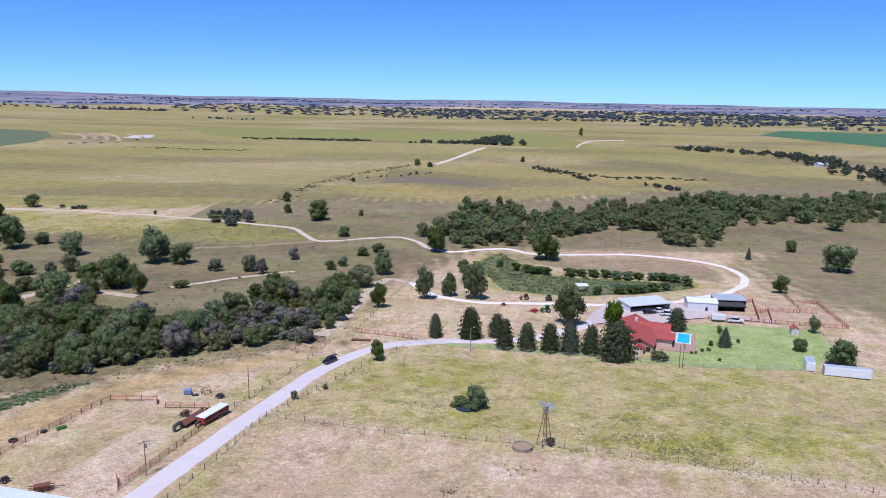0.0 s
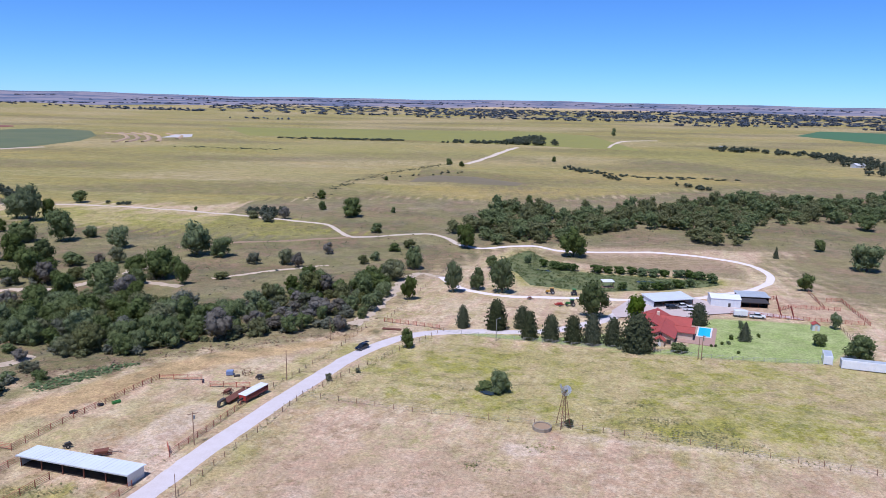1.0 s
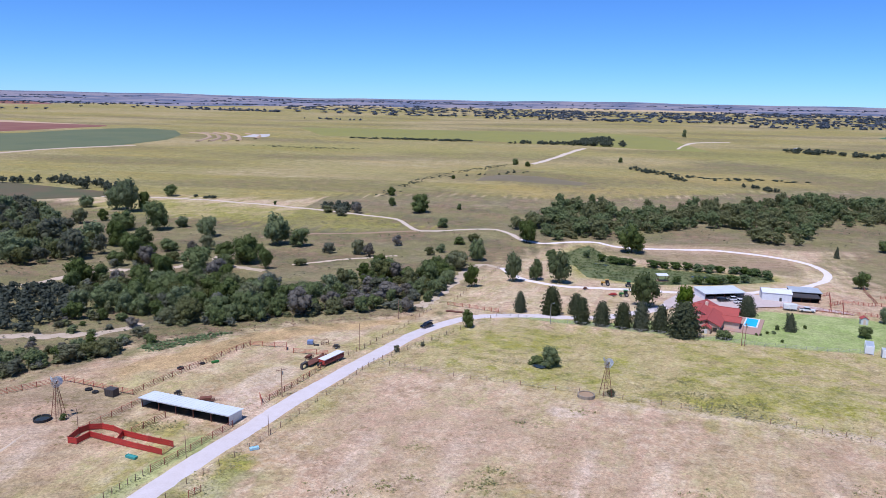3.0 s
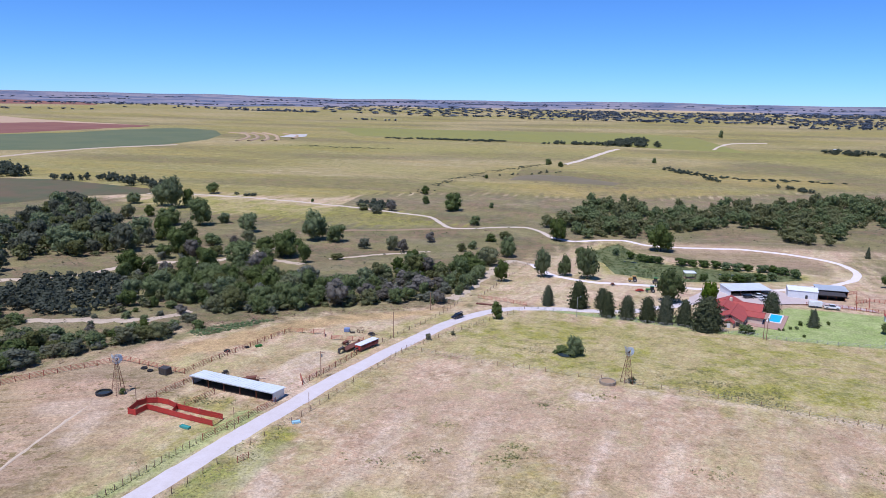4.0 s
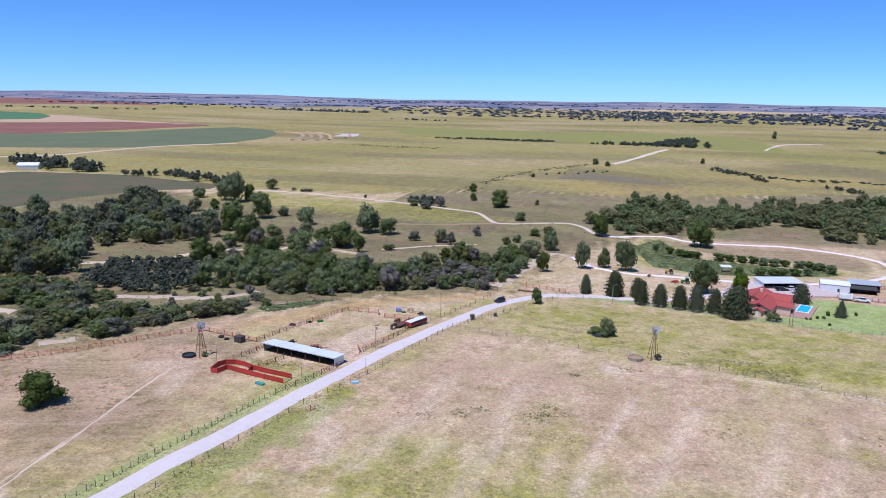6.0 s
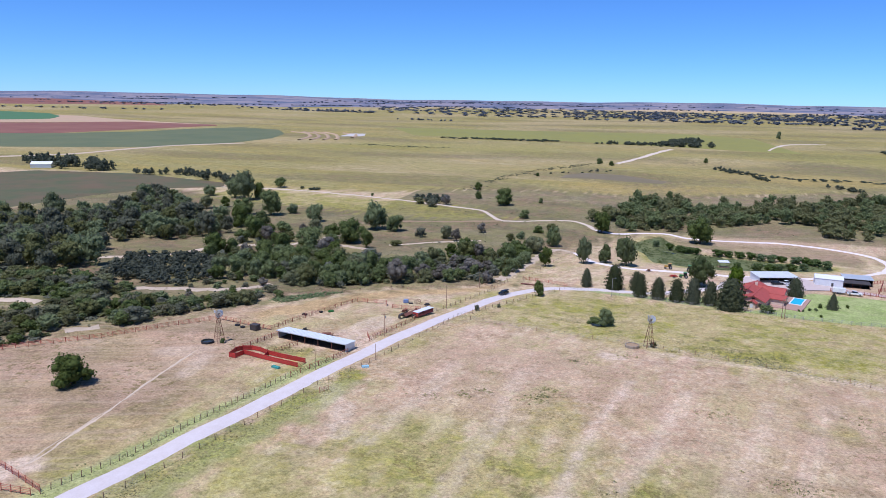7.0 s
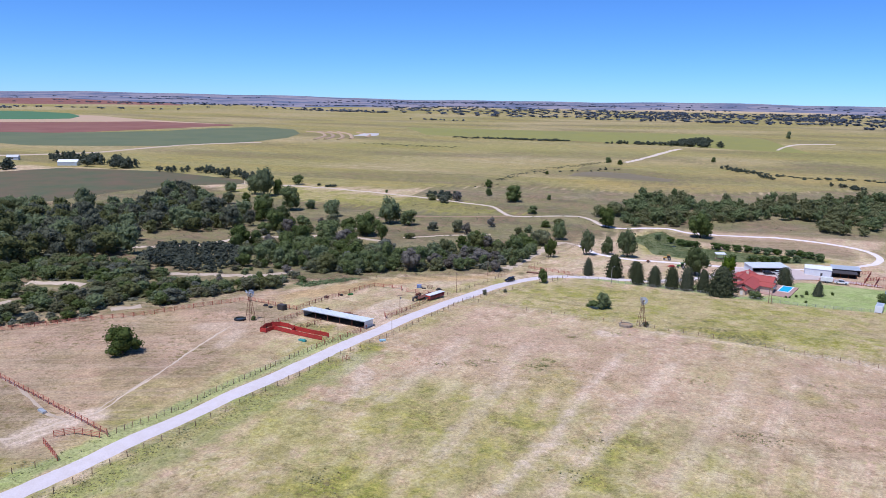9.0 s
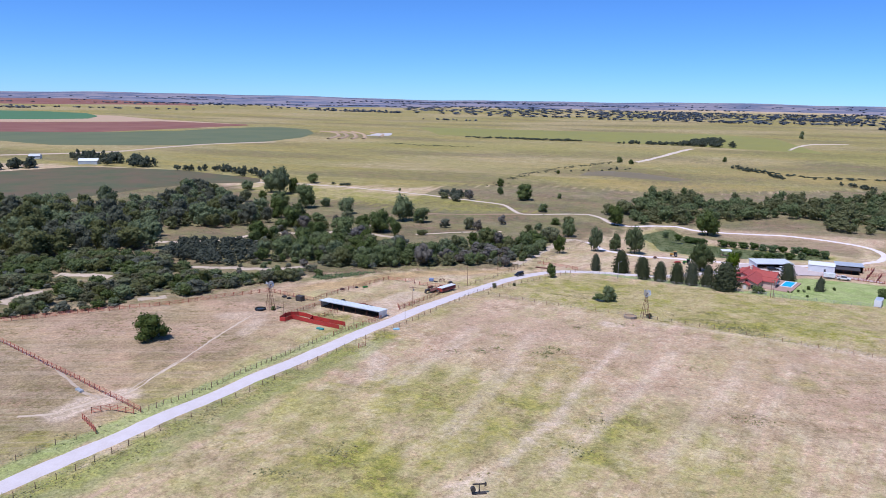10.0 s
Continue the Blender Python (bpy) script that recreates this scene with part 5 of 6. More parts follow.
# ---- windmills, tanks, poles ----
def windmill(x, y, tall, turn, label):
    ob = thing("windmill", x, y, up(x, y), turn, label, "windmill")
    foot, top = 1.25, 0.16
    at = lambda sx, sy, h: (sx * (foot + (top - foot) * h / tall), sy * (foot + (top - foot) * h / tall), h)
    corners = ((-1, -1), (1, -1), (1, 1), (-1, 1))
    for c in corners:
        part("leg", rod(BM(), at(*c, -0.2), at(*c, tall), 0.075, 0.06, 5), RUST, ob)
    levels = [0.18, 0.38, 0.56, 0.72, 0.86]
    for k, u in enumerate(levels):
        bm = BM()
        for a, b in zip(corners, corners[1:] + corners[:1]):
            rod(bm, at(*a, u * tall), at(*b, u * tall), 0.035, None, 4)
            nxt = levels[k + 1] if k + 1 < len(levels) else 0.97
            rod(bm, at(*a, u * tall), at(*b, nxt * tall), 0.02, None, 4)
        part("brace", bm, RUST, ob)
    part("platform", block(BM(), -0.5, -0.5, tall * 0.9, 0.5, 0.5, tall * 0.9 + 0.06), WEATHERED, ob)
    part("gearbox", block(BM(), -0.25, -0.45, tall, 0.25, 0.35, tall + 0.5, 0.06), GALVANISED, ob)
    hub = Vector((0, -0.6, tall + 0.25))
    wheel = part("wheel", rod(BM(), hub + Vector((0, -0.1, 0)), hub + Vector((0, 0.2, 0)), 0.16, None, 10), DARK_STEEL, ob)
    for k in range(18):
        a = 2 * math.pi * k / 18
        r, s = Vector((math.cos(a), 0, math.sin(a))), Vector((-math.sin(a), 0.45, math.cos(a)))
        bm = BM()
        slab(bm, [hub + r * 0.42 - s * 0.05, hub + r * 1.32 - s * 0.17, hub + r * 1.32 + s * 0.17, hub + r * 0.42 + s * 0.05], 0.012)
        part("blade", bm, GALVANISED, wheel)
    bm = BM()
    for k in range(18):
        a, b = 2 * math.pi * k / 18, 2 * math.pi * (k + 1) / 18
        rod(bm, hub + Vector((math.cos(a), 0.04, math.sin(a))) * 0.95, hub + Vector((math.cos(b), 0.04, math.sin(b))) * 0.95, 0.02, None, 4)
    part("rim", bm, DARK_STEEL, wheel)
    tail = rod(BM(), (0, 0.3, tall + 0.25), (0, 2.0, tall + 0.25), 0.04)
    slab(tail, [(-0.02, 1.5, tall + 0.7), (0.02, 1.5, tall + 0.7), (0.02, 2.7, tall + 0.75), (-0.02, 2.7, tall + 0.75)], 0.9)
    part("tail", tail, GALVANISED, ob)
    part("pump_rod", rod(BM(), (0, 0, 0), (0, 0, tall), 0.025), DARK_STEEL, ob)


windmill(22.9, 145.3, 8.9, 20, "steel farm windmill with weeds round its foot")
windmill(-102.6, 107.6, 8.9, 60, "steel farm windmill beside a round tank")


def round_tank(x, y, r, h, wall_mat, label, filled=MUD_WATER):
    ob = thing("stock_tank", x, y, up(x, y), 0, label, "water tank")
    n = 22
    for k in range(n):
        a, b = 2 * math.pi * k / n, 2 * math.pi * (k + 0.94) / n
        bm = BM()
        slab(bm, [(r * math.cos(a), r * math.sin(a), h), (r * math.cos(b), r * math.sin(b), h), ((r - 0.3) * math.cos(b), (r - 0.3) * math.sin(b), h), ((r - 0.3) * math.cos(a), (r - 0.3) * math.sin(a), h)], h + 0.2)
        part("stone" if wall_mat is STONE else "panel", bm, wall_mat, ob)
    part("water", rod(BM(), (0, 0, -0.1), (0, 0, h - 0.25), r - 0.28, None, 22), filled, ob)


round_tank(17.9, 143.6, 2.2, 0.85, STONE, "round stone stock tank beside the windmill", DIRT_TRACK)
round_tank(-105.8, 106.2, 1.9, 0.6, RUBBER, "low dark round stock tank beside the windmill")
plant("scrub", 24.2, 145.6, 2.3, 2.4, "brown weeds under the windmill")
plant("bush", -101.3, 107.2, 2.0, 2.0, "green bush under the windmill")


def pole(x, y, tall, label, arms=0, lamp=False, r=0.13):
    ob = thing("utility_pole", x, y, up(x, y), 35, label, "pole")
    part("shaft", rod(BM(), (0, 0, -0.5), (0, 0, tall), r, r * 0.7, 8), WEATHERED if not lamp else GREY_PIPE, ob)
    for k in range(arms):
        part("crossarm", block(BM(), -1.2, -0.06, tall - 0.5 - k * 0.8, 1.2, 0.06, tall - 0.38 - k * 0.8), WEATHERED, ob)
        for u in (-1.1, -0.5, 0.5, 1.1):
            part("insulator", rod(BM(), (u, 0, tall - 0.38 - k * 0.8), (u, 0, tall - 0.2 - k * 0.8), 0.05, 0.03), GREY_PIPE, ob)
    if arms:
        part("transformer", rod(BM(), (0.3, 0, tall - 1.7), (0.3, 0, tall - 0.9), 0.2, None, 10), GREY_PIPE, ob)
    if lamp:
        part("arm", rod(BM(), (0, 0, tall - 0.2), (1.1, 0, tall + 0.1), 0.04), GREY_PIPE, ob)
        part("lamp_head", block(BM(), 1.0, -0.12, tall, 1.5, 0.12, tall + 0.16, 0.03), GALVANISED, ob)
    return ob


pole(-57.3, 128.8, 7.6, "wooden utility pole with a crossarm beside the pipe fence", 1)
pole(-48.1, 169.5, 8.6, "plain wooden utility pole beside the road fence")
pole(-65.2, 95.2, 5.2, "thin wooden post beside the road", r=0.08)
pole(-52.6, 108.1, 4.8, "thin wooden post beside the road", r=0.08)
pole(-95.4, 104.0, 4.6, "thin wooden post beside the cattle pen", r=0.08)
pole(9.1, 213.5, 7.5, "tall grey yard lamp by the lawn fence", lamp=True)
pole(70.9, 200.1, 7.8, "wooden utility pole with a transformer at the lawn fence", 1)
pole(70.0, 200.4, 7.2, "plain wooden utility pole at the lawn fence")
pole(-44.2, 208.0, 7.0, "wooden pole at the wood's edge")


# ---- vehicles ----
def wheel_at(parent, x, y, r=0.36, w=0.24):
    tyre = part("wheel", rod(BM(), (x, y - w / 2, r), (x, y + w / 2, r), r, None, 14), RUBBER, parent)
    part("rim", rod(BM(), (x, y - w / 2 - 0.01, r), (x, y + w / 2 + 0.01, r), r * 0.55, None, 10), CHROME, tyre)


def hull(bm, profile, half, tuck=0.0, top=None):
    """A body extruded across from a side outline of (x, z); points above top draw in by tuck."""
    rows = []
    for s in (-1, 1):
        rows.append([bm.verts.new((x, s * (half - (tuck if top is not None and z > top else 0)), z)) for x, z in profile])
    bm.faces.new(rows[0])
    bm.faces.new(rows[1][::-1])
    n = len(profile)
    for k in range(n):
        bm.faces.new((rows[0][k], rows[1][k], rows[1][(k + 1) % n], rows[0][(k + 1) % n]))
    return bm


def suv(x, y, turn, paint, label):
    ob = thing("car", x, y, up(x, y, 0.3), turn, label, "car")
    part("body", hull(BM(), [(-2.35, 0.35), (2.3, 0.35), (2.38, 0.7), (2.2, 0.95), (1.1, 1.05), (-2.3, 1.08), (-2.4, 0.8)], 0.93), paint, ob)
    part("cabin", hull(BM(), [(1.1, 1.05), (0.35, 1.62), (-1.7, 1.66), (-2.25, 1.08)], 0.9, 0.16, 1.3), CAR_GLASS, ob, "dark tinted glass cabin")
    part("roof", block(BM(), -1.75, -0.74, 1.62, 0.4, 0.74, 1.69, 0.03), paint, ob)
    part("tailgate", block(BM(), -2.95, -0.75, 1.62, -2.05, 0.75, 1.7, 0.03), paint, ob, "raised tailgate")
    for s in (-0.65, 0.65):
        part("headlight", block(BM(), 2.22, s - 0.2, 0.72, 2.36, s + 0.2, 0.88), CHROME, ob)
    for wx in (-1.45, 1.45):
        for s in (-0.82, 0.82):
            wheel_at(ob, wx, s)


def pickup(x, y, turn, paint, label):
    ob = thing("pickup", x, y, up(x, y, 0.3), turn, label, "pickup truck")
    part("body", hull(BM(), [(-2.8, 0.5), (2.75, 0.45), (2.8, 0.95), (1.4, 1.12), (-2.8, 1.12)], 0.95), paint, ob)
    part("cab", hull(BM(), [(1.35, 1.1), (0.7, 1.78), (-1.0, 1.82), (-1.15, 1.1)], 0.9, 0.12, 1.4), CAR_GLASS, ob, "glazed cab")
    part("roof", block(BM(), -1.0, -0.74, 1.78, 0.72, 0.74, 1.86, 0.03), paint, ob)
    part("bed", block(BM(), -2.7, -0.8, 1.08, -1.2, 0.8, 1.14), DARK_STEEL, ob, "dark load bed")
    part("bumper", block(BM(), 2.72, -0.9, 0.45, 2.9, 0.9, 0.68), CHROME, ob)
    for wx in (-1.8, 1.8):
        for s in (-0.84, 0.84):
            wheel_at(ob, wx, s, 0.4)


suv(-32.6, 199.3, 241, BLACK_PAINT, "black car with its tailgate raised on the gravel road")
pickup(106.9, 251.6, -8, WHITE_PAINT, "white pickup truck parked by the corral")
pickup(84.6, 259.6, 10, WHITE_PAINT, "white pickup truck parked in the farmyard")
pickup(82.6, 263.2, 15, WHITE_PAINT, "white pickup truck parked before the machine shed")
suv(78.5, 261.8, 20, BLACK_PAINT, "dark car parked before the machine shed")
cargo = thing("cargo_trailer", 101.3, 253.4, up(101, 253, 0.3), -8, "white enclosed cargo trailer parked by the corral", "trailer")
part("body", block(BM(), -2.4, -1, 0.5, 2.4, 1, 2.4, 0.1), WHITE_PAINT, cargo)
part("hitch", rod(BM(), (2.3, 0, 0.55), (3.3, 0, 0.5), 0.06), DARK_STEEL, cargo)
for wx in (-0.4, 0.5):
    for s in (-1.02, 1.02):
        wheel_at(cargo, wx, s, 0.33)

stock = thing("stock_trailer", -53.0, 156.6, up(-53, 156.6, 0.1), 67.5, "long red stock trailer with a white roof", "trailer")
stock.matrix_basis = stock.matrix_basis @ Matrix.Diagonal((0.92, 0.96, 0.82, 1))
part("floor", block(BM(), -4.6, -1.1, 0.6, 4.6, 1.1, 0.78), DARK_STEEL, stock)
part("roof", hull(BM(), [(-4.7, 2.5), (4.6, 2.5), (4.8, 2.55), (4.6, 2.68), (-4.6, 2.68)], 1.28), WHITE_PAINT, stock, "white sheet-metal roof")
for s in (-1.12, 1.06):
    part("side_panel", block(BM(), -4.6, s, 0.78, 4.6, s + 0.06, 1.45), MAROON, stock)
    for z in (1.6, 1.85, 2.1, 2.35):
        part("slat", block(BM(), -4.6, s, z, 4.6, s + 0.05, z + 0.13), MAROON, stock)
    for k in range(9):
        part("upright", block(BM(), -4.6 + k * 1.14, s - 0.02, 0.7, -4.52 + k * 1.14, s + 0.08, 2.5), MAROON, stock)
for s in (-4.62, 4.56):
    part("end_panel", block(BM(), s, -1.05, 0.78, s + 0.06, 1.05, 2.45), RED_PAINT, stock)
part("gooseneck", hull(BM(), [(-4.6, 1.2), (-4.6, 1.8), (-6.4, 1.7), (-6.5, 0.7), (-6.3, 0.7), (-6.2, 1.3)], 0.25), DARK_STEEL, stock)
for wx in (0.8, 1.7):
    for s in (-1.12, 1.12):
        wheel_at(stock, wx, s, 0.38)

flat = thing("flatbed_trailer", -57.2, 155.2, up(-57, 155, 0.1), 72, "dark rusty gooseneck flatbed trailer", "trailer")
part("deck", block(BM(), -4.2, -1.2, 0.75, 4.2, 1.2, 0.95), RUST, flat)
for k in range(10):
    part("crossbeam", block(BM(), -4.0 + k * 0.88, -1.25, 0.6, -3.88 + k * 0.88, 1.25, 0.76), DARK_STEEL, flat)
part("gooseneck", hull(BM(), [(-4.2, 0.8), (-4.3, 1.9), (-6.6, 1.8), (-6.8, 0.5), (-6.5, 0.5), (-6.3, 1.4), (-4.6, 1.5)], 0.4), DARK_STEEL, flat)
for wx in (1.2, 2.2):
    for s in (-1.1, 1.1):
        wheel_at(flat, wx, s, 0.38)
for k in range(2):
    part("ramp", block(BM(), 4.2, -1.0 + k * 1.2, 0.1, 4.35, -0.2 + k * 1.2, 1.5), RUST, flat)


def implement(x, y, turn, size, paint, label, name="farm_implement"):
    """A tined frame on wheels."""
    ob = thing(name, x, y, up(x, y, 0.05), turn, label, "farm implement")
    bm = BM()
    for k in range(4):
        block(bm, -size, -size * 0.5 + k * size * 0.33 - 0.05, 0.55, size, -size * 0.5 + k * size * 0.33 + 0.05, 0.68)
    part("frame", bm, paint, ob)
    for k in range(6):
        part("tine", rod(BM(), (-size + 0.1 + k * size * 0.38, 0.2, 0.6), (-size + k * size * 0.38, -0.1, 0), 0.05), DARK_STEEL, ob)
    part("hopper", hull(BM(), [(-size * 0.5, 0.65), (size * 0.5, 0.65), (size * 0.7, 1.25), (-size * 0.6, 1.15)], size * 0.35), paint, ob)
    part("drawbar", rod(BM(), (size, 0, 0.5), (size * 1.8, 0, 0.4), 0.07), DARK_STEEL, ob)
    for s in (-size * 0.6, size * 0.6):
        wheel_at(ob, 0, s, 0.4)


implement(-60.3, 158.2, 70, 1.5, RUST, "old dark red hay implement beside trailers")
implement(-74.6, 123.0, 20, 2.2, RUST, "rusty brown farm wagon behind the shed", "farm_wagon")
implement(-55.6, 170.0, 10, 1.1, DARK_STEEL, "black harrow lying on stubble")
implement(34.9, 262.4, 5, 1.8, RED_PAINT, "red hay rake behind a tractor")
implement(23.9, 270.2, 0, 1.0, RUST, "brown box blade beside the track")
implement(-83.2, 125.6, 40, 0.9, DARK_STEEL, "dark scrap implement behind the shed")


def tractor(x, y, turn, paint, label):
    ob = thing("tractor", x, y, up(x, y, 0.1), turn, label, "tractor")
    part("hood", block(BM(), 0.2, -0.4, 0.8, 2.0, 0.4, 1.6, 0.08), paint, ob)
    part("cab", block(BM(), -1.2, -0.75, 0.9, 0.2, 0.75, 2.5, 0.06), CAR_GLASS, ob, "glazed cab")
    part("roof", block(BM(), -1.35, -0.85, 2.5, 0.35, 0.85, 2.65, 0.04), paint, ob)
    part("exhaust", rod(BM(), (1.2, 0.2, 1.6), (1.2, 0.2, 2.4), 0.05), DARK_STEEL, ob)
    for wx, r, w in ((-0.9, 0.8, 0.5), (1.5, 0.5, 0.35)):
        for s in (-0.9, 0.9):
            wheel_at(ob, wx, s, r, w)


tractor(39.4, 262.8, 185, TRACTOR_GREEN, "green tractor with a red rake")
tractor(42.9, 280.2, 90, TRACTOR_GREEN, "green tractor beside the gravel track")
tractor(33.3, 281.0, 180, YELLOW, "yellow loader beside the gravel track")


# ---- yard clutter ----
def crate(x, y, turn, sx, sy, sz, material, label, category, name):
    ob = thing(name, x, y, up(x, y, 0.05), turn, label, category)
    bm = block(BM(), -sx / 2, -sy / 2, 0.1, sx / 2, sy / 2, sz, 0.05)
    part("body", bm, material, ob)
    for k in range(4):
        part("rib", block(BM(), -sx / 2 + sx * (k + 0.4) / 4, -sy / 2 - 0.05, 0.1, -sx / 2 + sx * (k + 0.6) / 4, sy / 2 + 0.05, sz - 0.05), material, ob)
    for s in (-sy / 2.6, sy / 2.6):
        part("skid", block(BM(), -sx / 2, s - 0.08, -0.05, sx / 2, s + 0.08, 0.12), DARK_STEEL, ob)


crate(-64.4, 171.9, 10, 1.8, 1.4, 1.25, BLUE_PAINT, "faded blue metal tank box on stubble", "tank", "metal_box")
crate(-62.2, 171.0, 20, 1.6, 0.7, 0.4, DARK_STEEL, "low dark feed bunk beside a blue box", "trough", "feed_bunk")
crate(-99.0, 122.4, -12, 2.7, 2.0, 1.9, DARK_STEEL, "dark grey metal box against the pipe fence", "box", "metal_box")
crate(-26, 222.4, -8, 6.4, 1.4, 0.35, RUST, "low rusty cattle guard ramp beside the road", "ramp", "ramp")


def trough(x, y, turn, length, material, label):
    ob = thing("trough", x, y, up(x, y, 0.02), turn, label, "trough")
    bm = BM()
    for s in (-0.45, 0.4):
        block(bm, -length / 2, s, 0.05, length / 2, s + 0.05, 0.55, 0.01)
    for s in (-length / 2, length / 2 - 0.05):
        block(bm, s, -0.4, 0.05, s + 0.05, 0.4, 0.55)
    block(bm, -length / 2, -0.4, 0.03, length / 2, 0.4, 0.1)
    part("shell", bm, material, ob)
    part("water", block(BM(), -length / 2 + 0.06, -0.39, 0.1, length / 2 - 0.06, 0.39, 0.45), material, ob)


trough(-76.2, 93.4, -15, 2.6, TEAL, "teal plastic water trough beside the pen")
trough(-53.0, 101.1, 35, 1.9, PALE_BLUE, "pale blue plastic trough in the pasture")
trough(-84.6, 149.2, 50, 2.0, TRACTOR_GREEN, "green metal trough by the pipe fence")
trough(-110, 28.4, -20, 2.6, GALVANISED, "galvanised trough on bare ground")


def old_tyre(x, y, r, label):
    ob = thing("tyre", x, y, up(x, y), 0, label, "tyre")
    bm, n = BM(), 16
    for k in range(n):
        a, b = 2 * math.pi * k / n, 2 * math.pi * (k + 1) / n
        rod(bm, (r * math.cos(a), r * math.sin(a), 0.25), (r * math.cos(b), r * math.sin(b), 0.25), 0.27, None, 8)
    part("casing", bm, RUBBER, ob)


for x, y, r in ((-91.6, 142.7, 0.7), (-106.6, 124.4, 0.65), (-104.0, 123.2, 0.55), (-87.6, 147.4, 0.5)):
    old_tyre(x, y, r, "old black tractor tyre lying on dry ground")
ring = thing("hay_ring", -60.1, 172.9, up(-60, 173), 0, "rusty round hay ring on stubble", "hay ring")
for z in (0.25, 0.7, 1.1):
    bm = BM()
    for k in range(16):
        a, b = 2 * math.pi * k / 16, 2 * math.pi * (k + 1) / 16
        rod(bm, (1.2 * math.cos(a), 1.2 * math.sin(a), z), (1.2 * math.cos(b), 1.2 * math.sin(b), z), 0.04, None, 4)
    part("hoop", bm, RUST, ring)
for k in range(8):
    a = 2 * math.pi * k / 8
    part("bar", rod(BM(), (1.2 * math.cos(a), 1.2 * math.sin(a), 0), (1.2 * math.cos(a), 1.2 * math.sin(a), 1.1), 0.04, None, 4), RUST, ring)

shelter = thing("shelter", 60.2, 300.3, up(60, 300) - 0.6, 10, "white-roofed shelter on posts at the pond's edge", "shelter")
part("roof", slab(BM(), [(-2.6, -2, 3.2), (2.6, -2, 3.2), (2.6, 2, 3.5), (-2.6, 2, 3.5)], 0.15), WHITE_METAL, shelter, "white sheet roof")
for sx in (-2.2, 2.2):
    for sy in (-1.7, 1.7):
        part("post", rod(BM(), (sx, sy, 0), (sx, sy, 3.3), 0.09), WEATHERED, shelter)
part("deck", block(BM(), -2.4, -1.9, 0.3, 2.4, 1.9, 0.5), WEATHERED, shelter)

gate = thing("gate", -57.6, 81.5, up(-57.6, 81.5), 60, "rusty pipe gate leaning open at the pasture", "gate")
for z in (0.3, 0.65, 1.0, 1.35):
    part("bar", rod(BM(), (0, 0, z), (2.6, 0, z), 0.04), RUST_PIPE, gate)
for u in (0, 1.3, 2.6):
    part("upright", rod(BM(), (u, 0, 0), (u, 0, 1.5), 0.07), RUST_PIPE, gate)
stub = thing("gate", -60.9, 124.6, up(-60.9, 124.6), 120, "red pipe gate standing open at the road", "gate")
for z in (0.3, 0.65, 1.0, 1.35):
    part("bar", rod(BM(), (0, 0, z), (3.2, 0, z), 0.05), RUST_PIPE, stub)
for u in (0, 1.6, 3.2):
    part("upright", rod(BM(), (u, 0, 0), (u, 0, 1.5), 0.07), RUST_PIPE, stub)

jack = thing("pump_jack", -3.1, 14.4, up(-3, 14), 25, "small dark pump jack on bare ground", "pump jack")
part("base", block(BM(), -1.4, -0.4, 0, 1.4, 0.4, 0.2), DARK_STEEL, jack)
part("post", rod(BM(), (0, 0, 0.2), (0, 0, 1.9), 0.16, 0.08), DARK_STEEL, jack)
part("beam", block(BM(), -1.3, -0.08, 1.85, 1.1, 0.08, 2.1), DARK_STEEL, jack)
part("head", hull(BM(), [(1.0, 1.4), (1.35, 1.6), (1.4, 2.1), (1.2, 2.4), (1.0, 2.2)], 0.12), DARK_STEEL, jack)
part("weight", rod(BM(), (-1.2, -0.35, 1.0), (-1.2, 0.35, 1.0), 0.5, None, 12), DARK_STEEL, jack)
part("rod", rod(BM(), (1.3, 0, 0), (1.3, 0, 1.8), 0.03), CHROME, jack)

# ---- pond, reeds, pasture pool ----
def pool_of(name, cx, cy, rx, ry, z, turn, label):
    bm = BM()
    n = 28
    rng = random.Random(int(cx * 3 + cy))
    vs = []
    for k in range(n):
        a = 2 * math.pi * k / n
        w = 1 + 0.16 * math.sin(a * 3 + cx) + 0.07 * math.sin(a * 7) + rng.uniform(-0.04, 0.04)
        vs.append(bm.verts.new((rx * w * math.cos(a), ry * w * math.sin(a), 0)))
    slab_face = bm.faces.new(vs)
    bmesh.ops.triangulate(bm, faces=[slab_face])
    ob = part(name, bm, POND_WATER)
    ob.matrix_basis = pose(cx, cy, z, 0, 0, turn)
    return tagged(ob, label, "water", kind="structure")


MARSH = plain("marsh_growth", (0.135, 0.17, 0.06), 0.9, worn=(0.20, 0.20, 0.075), big=0.09, fine=1.2, amount=0.9, bump=0.1)
bm = BM()
vs = [bm.verts.new((x, y, 0)) for x, y in POND_BED]
bmesh.ops.triangulate(bm, faces=[bm.faces.new(vs)])
bmesh.ops.subdivide_edges(bm, edges=bm.edges[:], cuts=6, use_grid_fill=True)
for v in bm.verts:
    v.co.z = up(v.co.x, v.co.y, -0.32)
tagged(part("marsh", bm, MARSH), "green marshy growth filling the pond bed", "marsh", kind="structure")
pool_of("water", 6.5, 164.8, 2.6, 1.3, up(6.5, 164.8, 0.35), 0, "small dark pool in the green meadow")
pool_of("water", 84, 314, 9, 1.8, up(78, 316) - 0.26, -8, "dark pond water among reeds")
pool_of("water", 36, 335, 4, 1.5, up(36, 335) - 0.26, -30, "dark pond water among reeds")

